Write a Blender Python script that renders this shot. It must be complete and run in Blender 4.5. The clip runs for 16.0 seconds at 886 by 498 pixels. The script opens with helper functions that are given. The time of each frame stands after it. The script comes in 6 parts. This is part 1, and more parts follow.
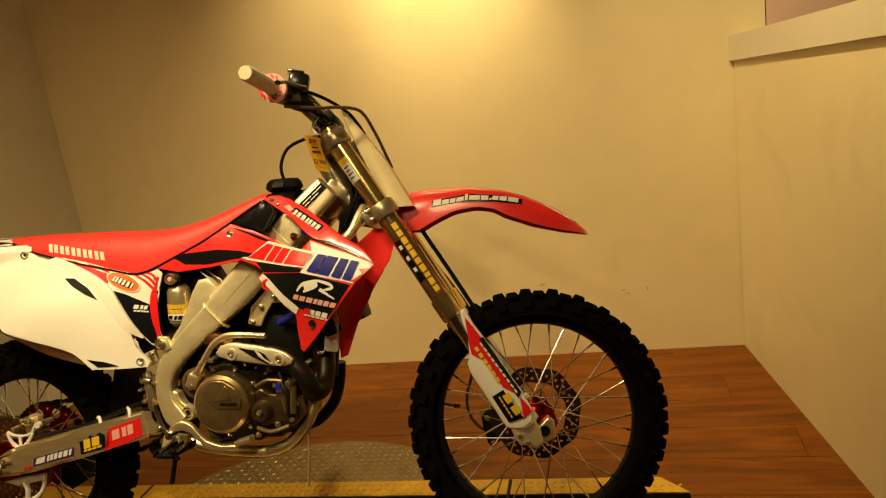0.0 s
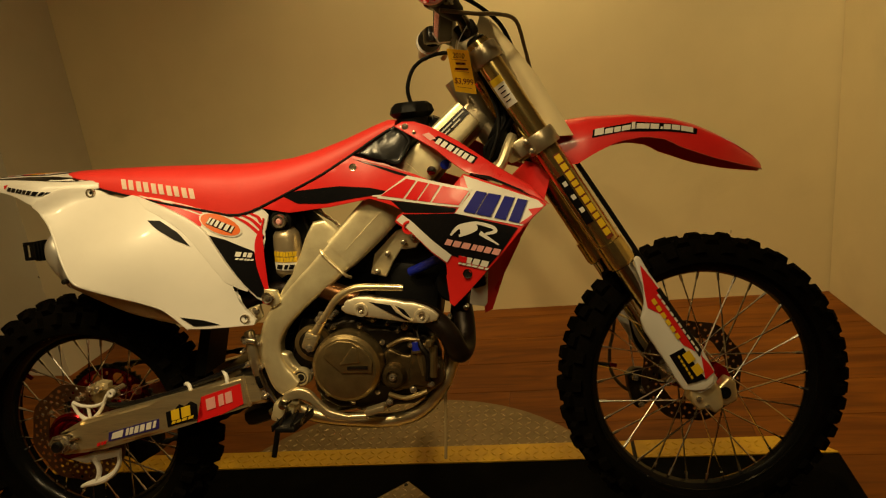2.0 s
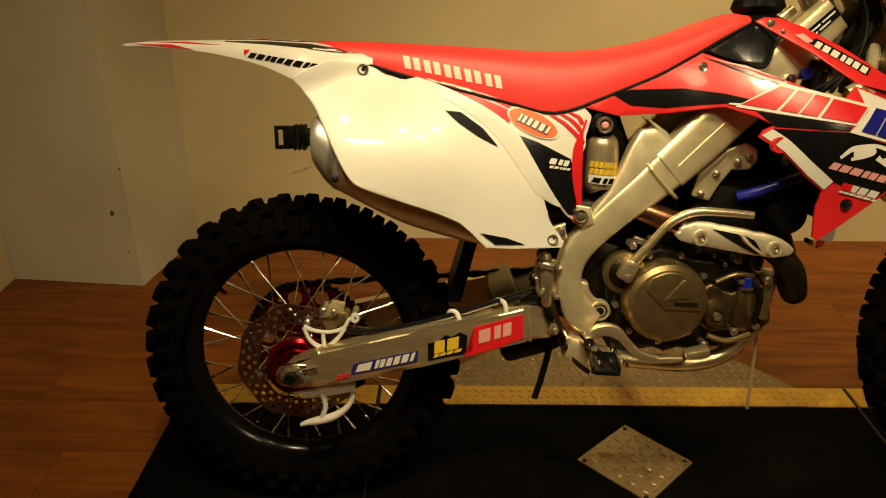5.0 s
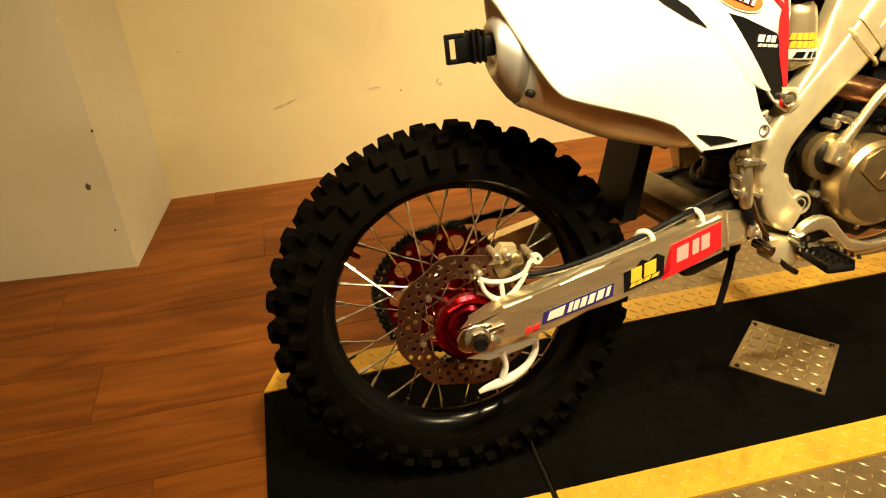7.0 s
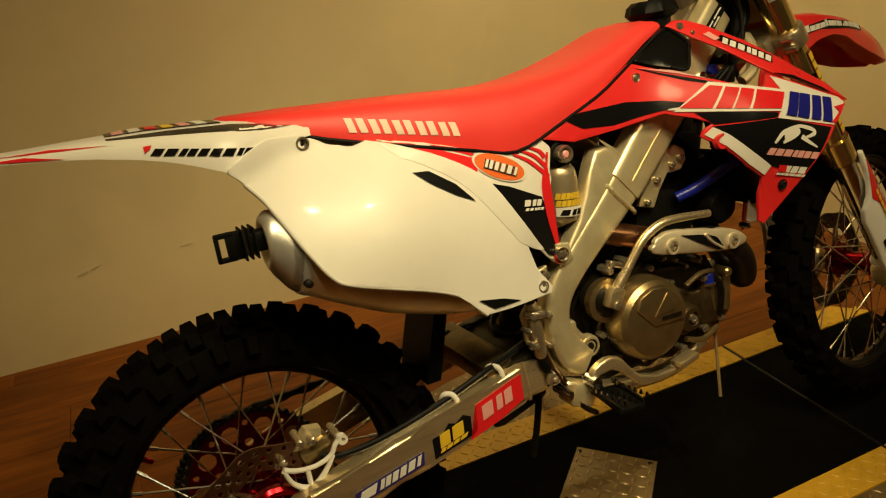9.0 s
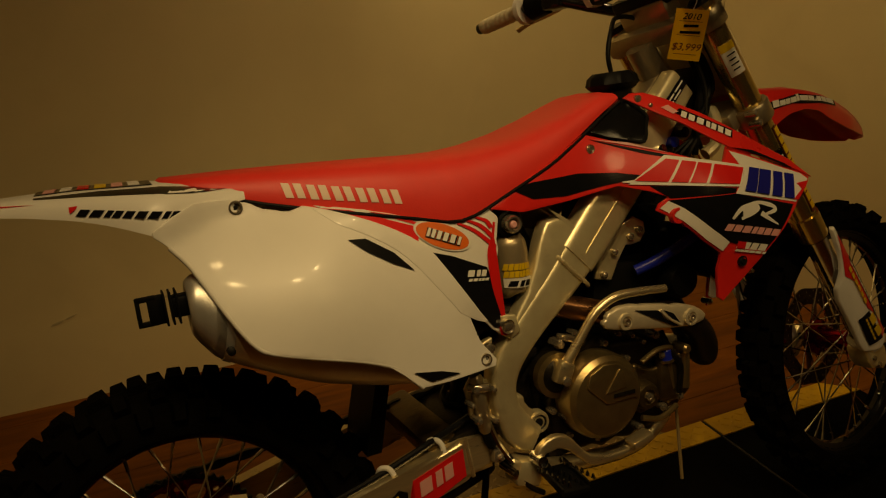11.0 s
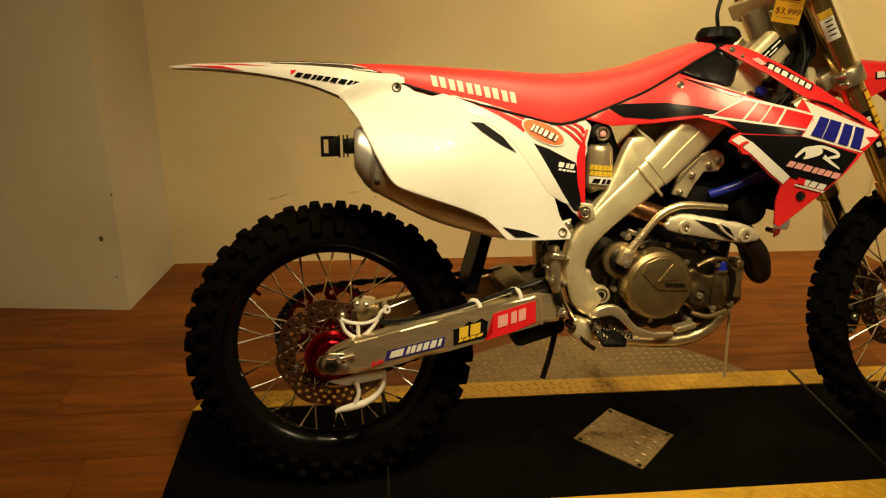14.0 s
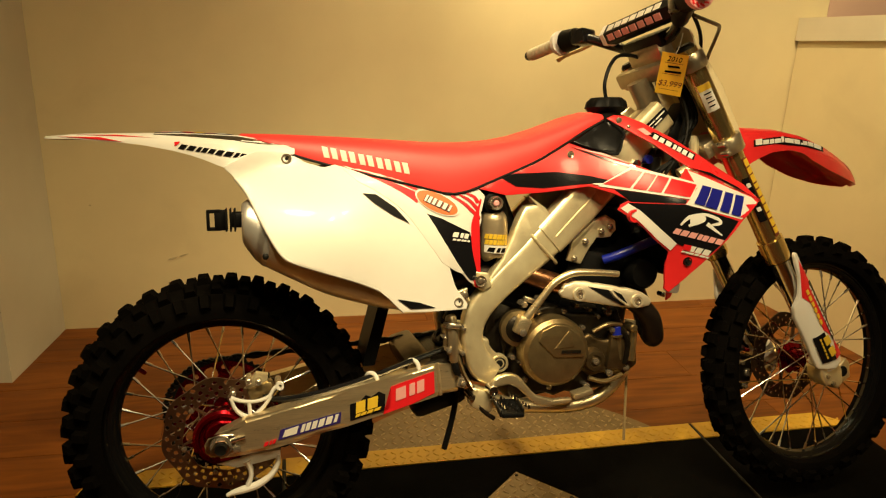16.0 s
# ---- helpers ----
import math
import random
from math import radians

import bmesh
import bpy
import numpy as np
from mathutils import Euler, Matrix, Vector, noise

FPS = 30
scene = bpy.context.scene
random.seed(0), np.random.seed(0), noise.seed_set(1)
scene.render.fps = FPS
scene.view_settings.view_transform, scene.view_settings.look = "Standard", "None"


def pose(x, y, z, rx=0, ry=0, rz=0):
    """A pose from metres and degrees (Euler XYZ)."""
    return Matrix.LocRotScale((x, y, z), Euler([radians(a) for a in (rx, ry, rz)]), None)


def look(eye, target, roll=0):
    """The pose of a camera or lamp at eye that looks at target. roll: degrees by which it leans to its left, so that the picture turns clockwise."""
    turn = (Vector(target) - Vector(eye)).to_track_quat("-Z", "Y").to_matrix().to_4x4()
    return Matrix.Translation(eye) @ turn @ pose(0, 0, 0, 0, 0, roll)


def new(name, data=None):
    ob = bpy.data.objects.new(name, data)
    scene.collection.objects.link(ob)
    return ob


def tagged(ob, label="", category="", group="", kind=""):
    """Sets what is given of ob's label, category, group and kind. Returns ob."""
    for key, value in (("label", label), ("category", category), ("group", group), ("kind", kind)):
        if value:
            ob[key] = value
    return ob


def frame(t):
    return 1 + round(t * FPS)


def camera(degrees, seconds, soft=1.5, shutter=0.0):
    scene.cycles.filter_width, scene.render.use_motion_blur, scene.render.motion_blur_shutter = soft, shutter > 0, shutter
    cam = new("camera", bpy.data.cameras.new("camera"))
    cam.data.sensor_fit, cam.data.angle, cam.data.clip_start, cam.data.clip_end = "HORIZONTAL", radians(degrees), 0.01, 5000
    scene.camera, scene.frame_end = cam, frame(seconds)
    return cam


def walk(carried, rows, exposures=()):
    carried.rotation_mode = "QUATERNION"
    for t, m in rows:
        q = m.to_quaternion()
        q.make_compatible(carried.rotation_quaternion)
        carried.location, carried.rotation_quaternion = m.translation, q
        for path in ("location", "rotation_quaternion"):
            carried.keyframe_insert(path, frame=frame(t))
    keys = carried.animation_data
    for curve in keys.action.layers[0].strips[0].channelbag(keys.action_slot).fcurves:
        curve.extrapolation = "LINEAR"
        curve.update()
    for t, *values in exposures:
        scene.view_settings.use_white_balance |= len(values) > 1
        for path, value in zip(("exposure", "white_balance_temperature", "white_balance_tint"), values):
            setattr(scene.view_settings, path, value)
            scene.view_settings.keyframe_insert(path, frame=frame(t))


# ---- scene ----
cam = camera(61.4, 16.0, soft=1.2)
PATH = [
    (0, (1.648, -1.639, 1.247), (1.267, 0.263, 0.76), -8.1),
    (0.5, (1.553, -1.608, 1.237), (1.103, 0.283, 0.769), -8.2),
    (1, (1.437, -1.487, 1.237), (1.019, 0.408, 0.75), -9.7),
    (1.5, (1.313, -1.429, 1.246), (0.914, 0.456, 0.71), -7.5),
    (2, (1.129, -1.447, 1.226), (0.886, 0.43, 0.578), -7.0),
    (2.5, (0.95, -1.466, 1.206), (0.802, 0.372, 0.431), -7.6),
    (3, (0.846, -1.397, 1.169), (0.688, 0.421, 0.352), -7.4),
    (3.5, (0.728, -1.259, 1.188), (0.559, 0.57, 0.395), -2.6),
    (4, (0.606, -1.229, 1.192), (0.475, 0.589, 0.369), 2.5),
    (4.5, (0.413, -1.259, 1.189), (0.461, 0.57, 0.381), -0.2),
    (5, (0.278, -1.244, 1.171), (0.301, 0.564, 0.317), -0.1),
    (5.2, (0.24, -1.215, 1.153), (0.239, 0.587, 0.285), 0.4),
    (7.3, (-0.265, -0.923, 1.101), (0.12, 0.724, 0.033), -4.1),
    (7.5, (-0.261, -0.908, 1.133), (0.09, 0.794, 0.144), -5.1),
    (8, (-0.247, -0.906, 1.176), (0.11, 0.855, 0.299), -6.5),
    (8.5, (-0.188, -0.927, 1.177), (0.354, 0.78, 0.288), -5.5),
    (9, (-0.121, -0.935, 1.191), (0.655, 0.709, 0.357), -4.1),
    (9.2, (-0.094, -0.947, 1.198), (0.771, 0.674, 0.407), -3.7),
    (11.3, (0.006, -0.965, 1.199), (0.704, 0.776, 0.504), -1.8),
    (11.5, (0.005, -0.976, 1.197), (0.569, 0.789, 0.444), -1.0),
    (12, (-0.05, -1.058, 1.183), (0.47, 0.682, 0.344), 1.3),
    (12.5, (-0.11, -1.196, 1.178), (0.42, 0.536, 0.33), 1.5),
    (13, (-0.051, -1.297, 1.181), (0.309, 0.51, 0.403), 2.2),
    (13.5, (0.009, -1.403, 1.156), (0.268, 0.417, 0.367), 1.6),
    (14, (0.04, -1.438, 1.151), (0.298, 0.402, 0.411), 1.1),
    (14.5, (0.107, -1.455, 1.159), (0.515, 0.369, 0.447), 1.4),
    (15, (0.141, -1.459, 1.174), (0.633, 0.363, 0.512), 1.9),
    (15.5, (0.138, -1.443, 1.187), (0.631, 0.392, 0.563), 1.2),
    (16, (0.105, -1.405, 1.205), (0.568, 0.435, 0.572), 2.2),
]
EXPOSURES = [(0, 0.05, 6500, 10), (0.5, -0.17, 6750, 10), (1, -0.37, 6850, 10), (1.5, -0.6, 6950, 10), (2, -0.7, 6650, 10), (3, -0.68, 6080, 10), (3.5, -0.54, 5860, 10), (4, -0.58, 5920, 10), (4.5, -0.42, 5820, 10), (5, -0.18, 5770, 10), (7.5, 1.42, 5620, 10), (8, 0.6, 5670, 10), (8.5, -0.05, 5760, 7), (9, -0.4, 5880, 5), (11.5, -2.0, 7700, 14), (12, -1.22, 6720, 14), (12.5, -0.7, 6120, 10), (13, -0.22, 5800, 10), (13.5, -0.02, 5870, 10), (14, 0.15, 5870, 10), (14.5, 0.22, 5870, 10), (15, 0.32, 5820, 10), (16, 0.28, 5820, 10)]
walk(cam, [(t, look(eye, target, roll)) for t, eye, target, roll in PATH], EXPOSURES)


# ---- light ----
WARM = (1.0, 0.74, 0.35)
world = bpy.data.worlds.new("world")
scene.world = world
world.use_nodes = True
world.node_tree.nodes["Background"].inputs[0].default_value = (1.0, 0.72, 0.4, 1)
world.node_tree.nodes["Background"].inputs[1].default_value = 0.0008


def lamp(name, kind, place, target, power, size, cone=70, blend=0.5, colour=WARM):
    data = bpy.data.lights.new(name, kind)
    data.energy, data.color = power, colour
    if kind == "SPOT":
        data.shadow_soft_size, data.spot_size, data.spot_blend = size, radians(cone), blend
    else:
        data.shape, data.size = "DISK", size
    ob = new(name, data)
    ob.matrix_world = look(place, target)
    return ob


lamp("wall_spot", "SPOT", (1.0, 0.98, 2.38), (1.04, 1.27, 1.15), 112, 0.04, 100, 1.0)
lamp("wall_spot", "SPOT", (1.2, 0.75, 2.3), (1.22, 1.33, 1.52), 72, 0.03, 50, 1.0)
for place, target, power, cone, soft in (
        ((0.5, -0.92, 2.4), (0.72, 0.1, 0.85), 66, 58, 0.9), ((0.74, -0.76, 2.4), (0.78, 0.1, 0.85), 66, 58, 0.9),
        ((-0.08, -0.92, 2.4), (0.0, 0.15, 0.76), 64, 86, 1.0), ((0.16, -0.62, 2.4), (0.14, 0.1, 0.78), 56, 66, 1.0)):
    lamp("track_spot", "SPOT", place, target, power, 0.035, cone, soft)
# Added wash with no known fixture, to brighten the east partition.
lamp("wall_spot", "SPOT", (1.62, 0.2, 2.45), (2.3, 0.7, 1.12), 128, 0.04, 80, 1.0)
# Added soft fill for the deck's front; no known fixture stands there.
lamp("front_fill", "AREA", (1.3, -1.9, 2.5), (1.3, -0.7, 0), 16, 0.5)


# ---- materials ----
def surf(name, base, rough=0.5, metal=0.0, var=0.12, scale=18.0, bump=0.0, bscale=300.0, coat=0.0, rvar=0.1, stretch=(1, 1, 1), tint=None, island=0.0, stains=0.0, spec=0.5):
    """A surface with colour and gloss that vary at two scales and a fine relief."""
    m = bpy.data.materials.new(name)
    m.use_nodes = True
    nodes, links = m.node_tree.nodes, m.node_tree.links
    b = nodes["Principled BSDF"]
    b.inputs["Metallic"].default_value = metal
    b.inputs["Coat Weight"].default_value = coat
    b.inputs["Specular IOR Level"].default_value = spec
    b.inputs["Coat Roughness"].default_value = 0.08
    co = nodes.new("ShaderNodeTexCoord")
    mp = nodes.new("ShaderNodeMapping")
    mp.inputs["Scale"].default_value = stretch
    links.new(co.outputs["Object"], mp.inputs[0])
    big, small = nodes.new("ShaderNodeTexNoise"), nodes.new("ShaderNodeTexNoise")
    for node, s, d in ((big, scale * 0.25, 3), (small, scale * 3, 5)):
        node.inputs["Scale"].default_value, node.inputs["Detail"].default_value = s, d
        links.new(mp.outputs[0], node.inputs["Vector"])
    mix = nodes.new("ShaderNodeMath")
    mix.operation = "MULTIPLY_ADD"
    mix.inputs[1].default_value, mix.inputs[2].default_value = 0.6, 0.0
    links.new(big.outputs[0], mix.inputs[0])
    add = nodes.new("ShaderNodeMath")
    add.operation = "MULTIPLY_ADD"
    add.inputs[1].default_value = 0.4
    links.new(small.outputs[0], add.inputs[0])
    links.new(mix.outputs[0], add.inputs[2])
    ramp = nodes.new("ShaderNodeMapRange")
    ramp.inputs["From Min"].default_value, ramp.inputs["From Max"].default_value = 0.3, 0.7
    ramp.inputs["To Min"].default_value, ramp.inputs["To Max"].default_value = 0.0, 1.0
    links.new(add.outputs[0], ramp.inputs[0])
    low = tint or tuple(c * (1 - var) for c in base)
    high = tuple(min(1, c * (1 + var * 0.6)) for c in base)
    col = nodes.new("ShaderNodeMix")
    col.data_type = "RGBA"
    col.inputs[6].default_value, col.inputs[7].default_value = (*low, 1), (*high, 1)
    links.new(ramp.outputs[0], col.inputs[0])
    last = col.outputs[2]
    if island:
        info = nodes.new("ShaderNodeNewGeometry")
        span = nodes.new("ShaderNodeMapRange")
        span.inputs["To Min"].default_value, span.inputs["To Max"].default_value = 1 - island, 1 + island
        links.new(info.outputs["Random Per Island"], span.inputs[0])
        hsv = nodes.new("ShaderNodeHueSaturation")
        links.new(span.outputs[0], hsv.inputs["Value"])
        links.new(last, hsv.inputs["Color"])
        last = hsv.outputs[0]
    if stains:
        spot = nodes.new("ShaderNodeTexNoise")
        spot.inputs["Scale"].default_value, spot.inputs["Detail"].default_value, spot.inputs["Distortion"].default_value = scale * 0.9, 8, 0.6
        links.new(mp.outputs[0], spot.inputs["Vector"])
        cut = nodes.new("ShaderNodeMapRange")
        cut.inputs["From Min"].default_value, cut.inputs["From Max"].default_value = 0.56, 0.78
        cut.inputs["To Max"].default_value = stains
        links.new(spot.outputs[0], cut.inputs[0])
        dirt = nodes.new("ShaderNodeMix")
        dirt.data_type = "RGBA"
        dirt.inputs[7].default_value = (base[0] * 0.45, base[1] * 0.4, base[2] * 0.32, 1)
        links.new(cut.outputs[0], dirt.inputs[0])
        links.new(last, dirt.inputs[6])
        last = dirt.outputs[2]
    links.new(last, b.inputs["Base Color"])
    rr = nodes.new("ShaderNodeMapRange")
    rr.inputs["To Min"].default_value, rr.inputs["To Max"].default_value = max(0.02, rough - rvar), min(1, rough + rvar)
    links.new(add.outputs[0], rr.inputs[0])
    links.new(rr.outputs[0], b.inputs["Roughness"])
    if bump:
        fine = nodes.new("ShaderNodeTexNoise")
        fine.inputs["Scale"].default_value, fine.inputs["Detail"].default_value = bscale, 4
        links.new(mp.outputs[0], fine.inputs["Vector"])
        bp = nodes.new("ShaderNodeBump")
        bp.inputs["Strength"].default_value, bp.inputs["Distance"].default_value = bump, 0.002
        links.new(fine.outputs[0], bp.inputs["Height"])
        links.new(bp.outputs[0], b.inputs["Normal"])
    return m


def wood(name, dark, light):
    """Laminate boards: long grain, each board with its own tone and shift."""
    m = bpy.data.materials.new(name)
    m.use_nodes = True
    nodes, links = m.node_tree.nodes, m.node_tree.links
    b = nodes["Principled BSDF"]
    b.inputs["Specular IOR Level"].default_value = 0.18
    co, info = nodes.new("ShaderNodeTexCoord"), nodes.new("ShaderNodeObjectInfo")
    far = nodes.new("ShaderNodeVectorMath")
    far.operation = "SCALE"
    far.inputs["Scale"].default_value = 7.0
    comb = nodes.new("ShaderNodeCombineXYZ")
    for n in range(3):
        links.new(info.outputs["Random"], comb.inputs[n])
    links.new(comb.outputs[0], far.inputs[0])
    add = nodes.new("ShaderNodeVectorMath")
    links.new(co.outputs["Object"], add.inputs[0])
    links.new(far.outputs[0], add.inputs[1])
    mp = nodes.new("ShaderNodeMapping")
    mp.inputs["Scale"].default_value = (1.1, 10, 10)
    links.new(add.outputs[0], mp.inputs[0])
    grain, blotch, wave = nodes.new("ShaderNodeTexNoise"), nodes.new("ShaderNodeTexNoise"), nodes.new("ShaderNodeTexNoise")
    for node, s, d, w in ((grain, 1.7, 6, 1.8), (blotch, 0.9, 3, 0.4), (wave, 6, 8, 0.7)):
        node.inputs["Scale"].default_value, node.inputs["Detail"].default_value, node.inputs["Distortion"].default_value = s, d, w
        links.new(mp.outputs[0], node.inputs["Vector"])
    ramp = nodes.new("ShaderNodeValToRGB")
    ramp.color_ramp.elements[0].position, ramp.color_ramp.elements[1].position = 0.32, 0.68
    ramp.color_ramp.elements[0].color, ramp.color_ramp.elements[1].color = (*dark, 1), (*light, 1)
    links.new(grain.outputs[0], ramp.inputs[0])
    ov = nodes.new("ShaderNodeMix")
    ov.data_type, ov.blend_type = "RGBA", "MULTIPLY"
    ov.inputs[0].default_value = 0.32
    sp = nodes.new("ShaderNodeMapRange")
    sp.inputs["From Min"].default_value, sp.inputs["From Max"].default_value = 0.3, 0.7
    sp.inputs["To Min"].default_value, sp.inputs["To Max"].default_value = 0.55, 1.15
    links.new(wave.outputs[0], sp.inputs[0])
    links.new(ramp.outputs[0], ov.inputs[6])
    links.new(sp.outputs[0], ov.inputs[7])
    hsv = nodes.new("ShaderNodeHueSaturation")
    vv = nodes.new("ShaderNodeMapRange")
    vv.inputs["To Min"].default_value, vv.inputs["To Max"].default_value = 0.9, 1.1
    links.new(info.outputs["Random"], vv.inputs[0])
    links.new(vv.outputs[0], hsv.inputs["Value"])
    links.new(ov.outputs[2], hsv.inputs["Color"])
    links.new(hsv.outputs[0], b.inputs["Base Color"])
    rr = nodes.new("ShaderNodeMapRange")
    rr.inputs["To Min"].default_value, rr.inputs["To Max"].default_value = 0.3, 0.55
    links.new(blotch.outputs[0], rr.inputs[0])
    links.new(rr.outputs[0], b.inputs["Roughness"])
    bp = nodes.new("ShaderNodeBump")
    bp.inputs["Strength"].default_value, bp.inputs["Distance"].default_value = 0.12, 0.001
    links.new(wave.outputs[0], bp.inputs["Height"])
    links.new(bp.outputs[0], b.inputs["Normal"])
    return m


WALL = surf("wall_paint", (0.73, 0.62, 0.355), 0.42, var=0.06, scale=3, bump=0.12, bscale=160, rvar=0.06, stains=0.18)
WALL_GREY = surf("wall_paint_grey", (0.62, 0.585, 0.45), 0.5, var=0.06, scale=3, bump=0.12, bscale=160, rvar=0.06, stains=0.2)
WALL_PINK = surf("wall_paint_rose", (0.62, 0.42, 0.32), 0.6, var=0.06, scale=3)
TRIM = surf("trim_paint", (0.66, 0.6, 0.45), 0.4, var=0.05, scale=6, bump=0.1, bscale=90)
# Unseen ceiling and south wall: colours lowered to cut bounce and darken reflections.
CEIL = surf("ceiling_paint", (0.5, 0.45, 0.36), 0.8, var=0.05, scale=3)
WALL_UNSEEN = surf("dark_unseen_wall", (0.3, 0.24, 0.16), 0.7, var=0.08, scale=3)
# White number plate: its warm shaded tone is put into the colour.
PLATE = surf("shaded_white_plastic", (0.76, 0.64, 0.38), 0.4, var=0.06, scale=8, bump=0.04, bscale=60)
FLOOR = wood("laminate", (0.12, 0.033, 0.0021), (0.218, 0.0675, 0.0043))
JOINT = surf("floor_joint", (0.075, 0.022, 0.003), 0.7)
STEEL = surf("tread_steel", (0.25, 0.18, 0.085), 0.5, 0.6, var=0.35, scale=14, bump=0.25, bscale=220, stains=0.65)
STEEL_WORN = surf("worn_lug_steel", (0.42, 0.32, 0.17), 0.34, 0.85, var=0.3, scale=40)
YELLOW = surf("yellow_paint", (0.62, 0.36, 0.015), 0.45, var=0.2, scale=12, bump=0.2, bscale=180, stains=0.5)
MAT = surf("rubber_mat", (0.0038, 0.0035, 0.003), 0.8, var=0.4, scale=20, bump=0.5, bscale=260, stains=0.2, spec=0.01)
MAT_WORN = surf("worn_rubber", (0.012, 0.01, 0.007), 0.65, var=0.5, scale=12, bump=0.3, bscale=260, spec=0.08)
RUBBER = surf("tyre_rubber", (0.004, 0.0033, 0.0026), 0.85, var=0.45, scale=26, bump=0.4, bscale=240, spec=0.02)
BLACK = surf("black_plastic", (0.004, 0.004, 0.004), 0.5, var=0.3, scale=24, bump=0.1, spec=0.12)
BLACK_GLOSS = surf("black_gloss", (0.006, 0.006, 0.007), 0.25, var=0.2, scale=20, coat=0.15)
RIM_BLACK = surf("black_rim", (0.005, 0.005, 0.005), 0.18, var=0.2, scale=20, spec=0.25)
WHITE = surf("white_plastic", (0.78, 0.76, 0.70), 0.38, var=0.05, scale=8, bump=0.04, bscale=60, rvar=0.08, coat=0.1)
RED = surf("red_plastic", (0.72, 0.022, 0.02), 0.3, var=0.1, scale=10, bump=0.03, bscale=60, coat=0.3)
SEAT = surf("seat_vinyl", (0.76, 0.035, 0.028), 0.5, var=0.08, scale=16, bump=0.16, bscale=420)
CAST = surf("cast_aluminium", (0.95, 0.83, 0.55), 0.36, 0.72, var=0.2, scale=12, tint=(0.76, 0.63, 0.38), bump=0.12, bscale=150, rvar=0.18, stains=0.85)
CLAMP = surf("clamp_metal", (0.47, 0.4, 0.27), 0.34, 0.82, var=0.2, scale=24, bump=0.15, bscale=160)
MUFFLER = surf("tanned_metal", (0.74, 0.63, 0.46), 0.4, 0.5, var=0.25, scale=9, tint=(0.54, 0.4, 0.24), bump=0.12, bscale=120, stains=0.4)
CAP_STEEL = surf("muffler_cap_steel", (0.72, 0.7, 0.65), 0.36, 0.75, var=0.2, scale=12, bump=0.08, bscale=120)
HEADER = surf("copper_tinted_steel", (0.3, 0.14, 0.06), 0.3, 0.9, var=0.3, scale=14, tint=(0.1, 0.05, 0.025))
BRUSHED = surf("brushed_aluminium", (0.86, 0.73, 0.46), 0.3, 0.86, var=0.18, scale=16, bump=0.15, bscale=90, stretch=(1, 6, 12), rvar=0.12, stains=0.3)
SHIELD_METAL = surf("satin_aluminium", (0.84, 0.75, 0.55), 0.36, 0.6, var=0.15, scale=20, bump=0.15, bscale=160, stains=0.25)
# Silvery castings: the engine's deep shade is put into this dark base.
CASE = surf("engine_case", (0.034, 0.028, 0.02), 0.4, 0.8, var=0.6, scale=28, bump=0.35, bscale=200, stains=0.6)
CASE_BRONZE = surf("bronze_case", (0.17, 0.122, 0.058), 0.36, 0.88, var=0.5, scale=26, bump=0.3, bscale=200, stains=0.7)
COVER = surf("cover_metal", (0.46, 0.35, 0.17), 0.32, 0.9, var=0.34, scale=14, bump=0.18, bscale=260, stains=0.6)
ROTOR_DARK = surf("dark_rotor_steel", (0.06, 0.036, 0.022), 0.42, 0.9, var=0.25, scale=24)
CHROME = surf("chrome", (0.75, 0.74, 0.72), 0.14, 1.0, var=0.06, scale=20, rvar=0.06)
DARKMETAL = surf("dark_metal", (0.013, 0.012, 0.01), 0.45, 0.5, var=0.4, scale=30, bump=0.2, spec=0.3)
BOLT = surf("bolt_steel", (0.55, 0.48, 0.37), 0.24, 0.85, var=0.2, scale=60)
GOLD = surf("fork_coating", (0.78, 0.6, 0.24), 0.2, 0.95, var=0.14, scale=12, rvar=0.08, stretch=(1, 1, 0.3))
PIPE = surf("heat_tinted_steel", (0.026, 0.014, 0.008), 0.48, 0.6, var=0.3, scale=10, tint=(0.01, 0.007, 0.005), bump=0.1)
ROTOR = surf("rotor_steel", (0.23, 0.125, 0.07), 0.36, 0.95, var=0.25, scale=24)
BOTTLE = surf("bronze_bottle", (0.5, 0.41, 0.26), 0.36, 0.7, var=0.12, scale=20)
ANO_RED = surf("red_anodised", (0.26, 0.004, 0.008), 0.16, 0.95, var=0.15, scale=16)
ANO_BLUE = surf("blue_hose", (0.008, 0.018, 0.34), 0.32, var=0.15, scale=16, coat=0.3)
INK_WHITE = surf("white_print", (0.74, 0.72, 0.66), 0.4, var=0.05, scale=20)
INK_CREAM = surf("cream_print", (0.8, 0.62, 0.52), 0.5, var=0.08, scale=40)
INK_BLACK = surf("black_print", (0.006, 0.006, 0.007), 0.2, var=0.2, scale=20, spec=0.3)
INK_RED = surf("red_print", (0.66, 0.014, 0.016), 0.3, var=0.08, scale=20, spec=0.3)
INK_BLUE = surf("blue_print", (0.012, 0.014, 0.22), 0.4, var=0.1, scale=20, spec=0.1)
INK_YELLOW = surf("yellow_print", (0.75, 0.5, 0.02), 0.4, var=0.08, scale=30)
INK_ORANGE = surf("orange_print", (0.75, 0.14, 0.015), 0.4, var=0.06, scale=30)
INK_PINK = surf("pink_print", (0.75, 0.36, 0.34), 0.4, var=0.06, scale=30)
INK_PURPLE = surf("violet_print", (0.03, 0.02, 0.16), 0.35, var=0.1, scale=30)
INK_BROWN = surf("brown_ink", (0.16, 0.03, 0.01), 0.5, var=0.1, scale=30)
GRIP = surf("grip_rubber", (0.64, 0.58, 0.41), 0.6, var=0.15, scale=40, bump=0.5, bscale=180)
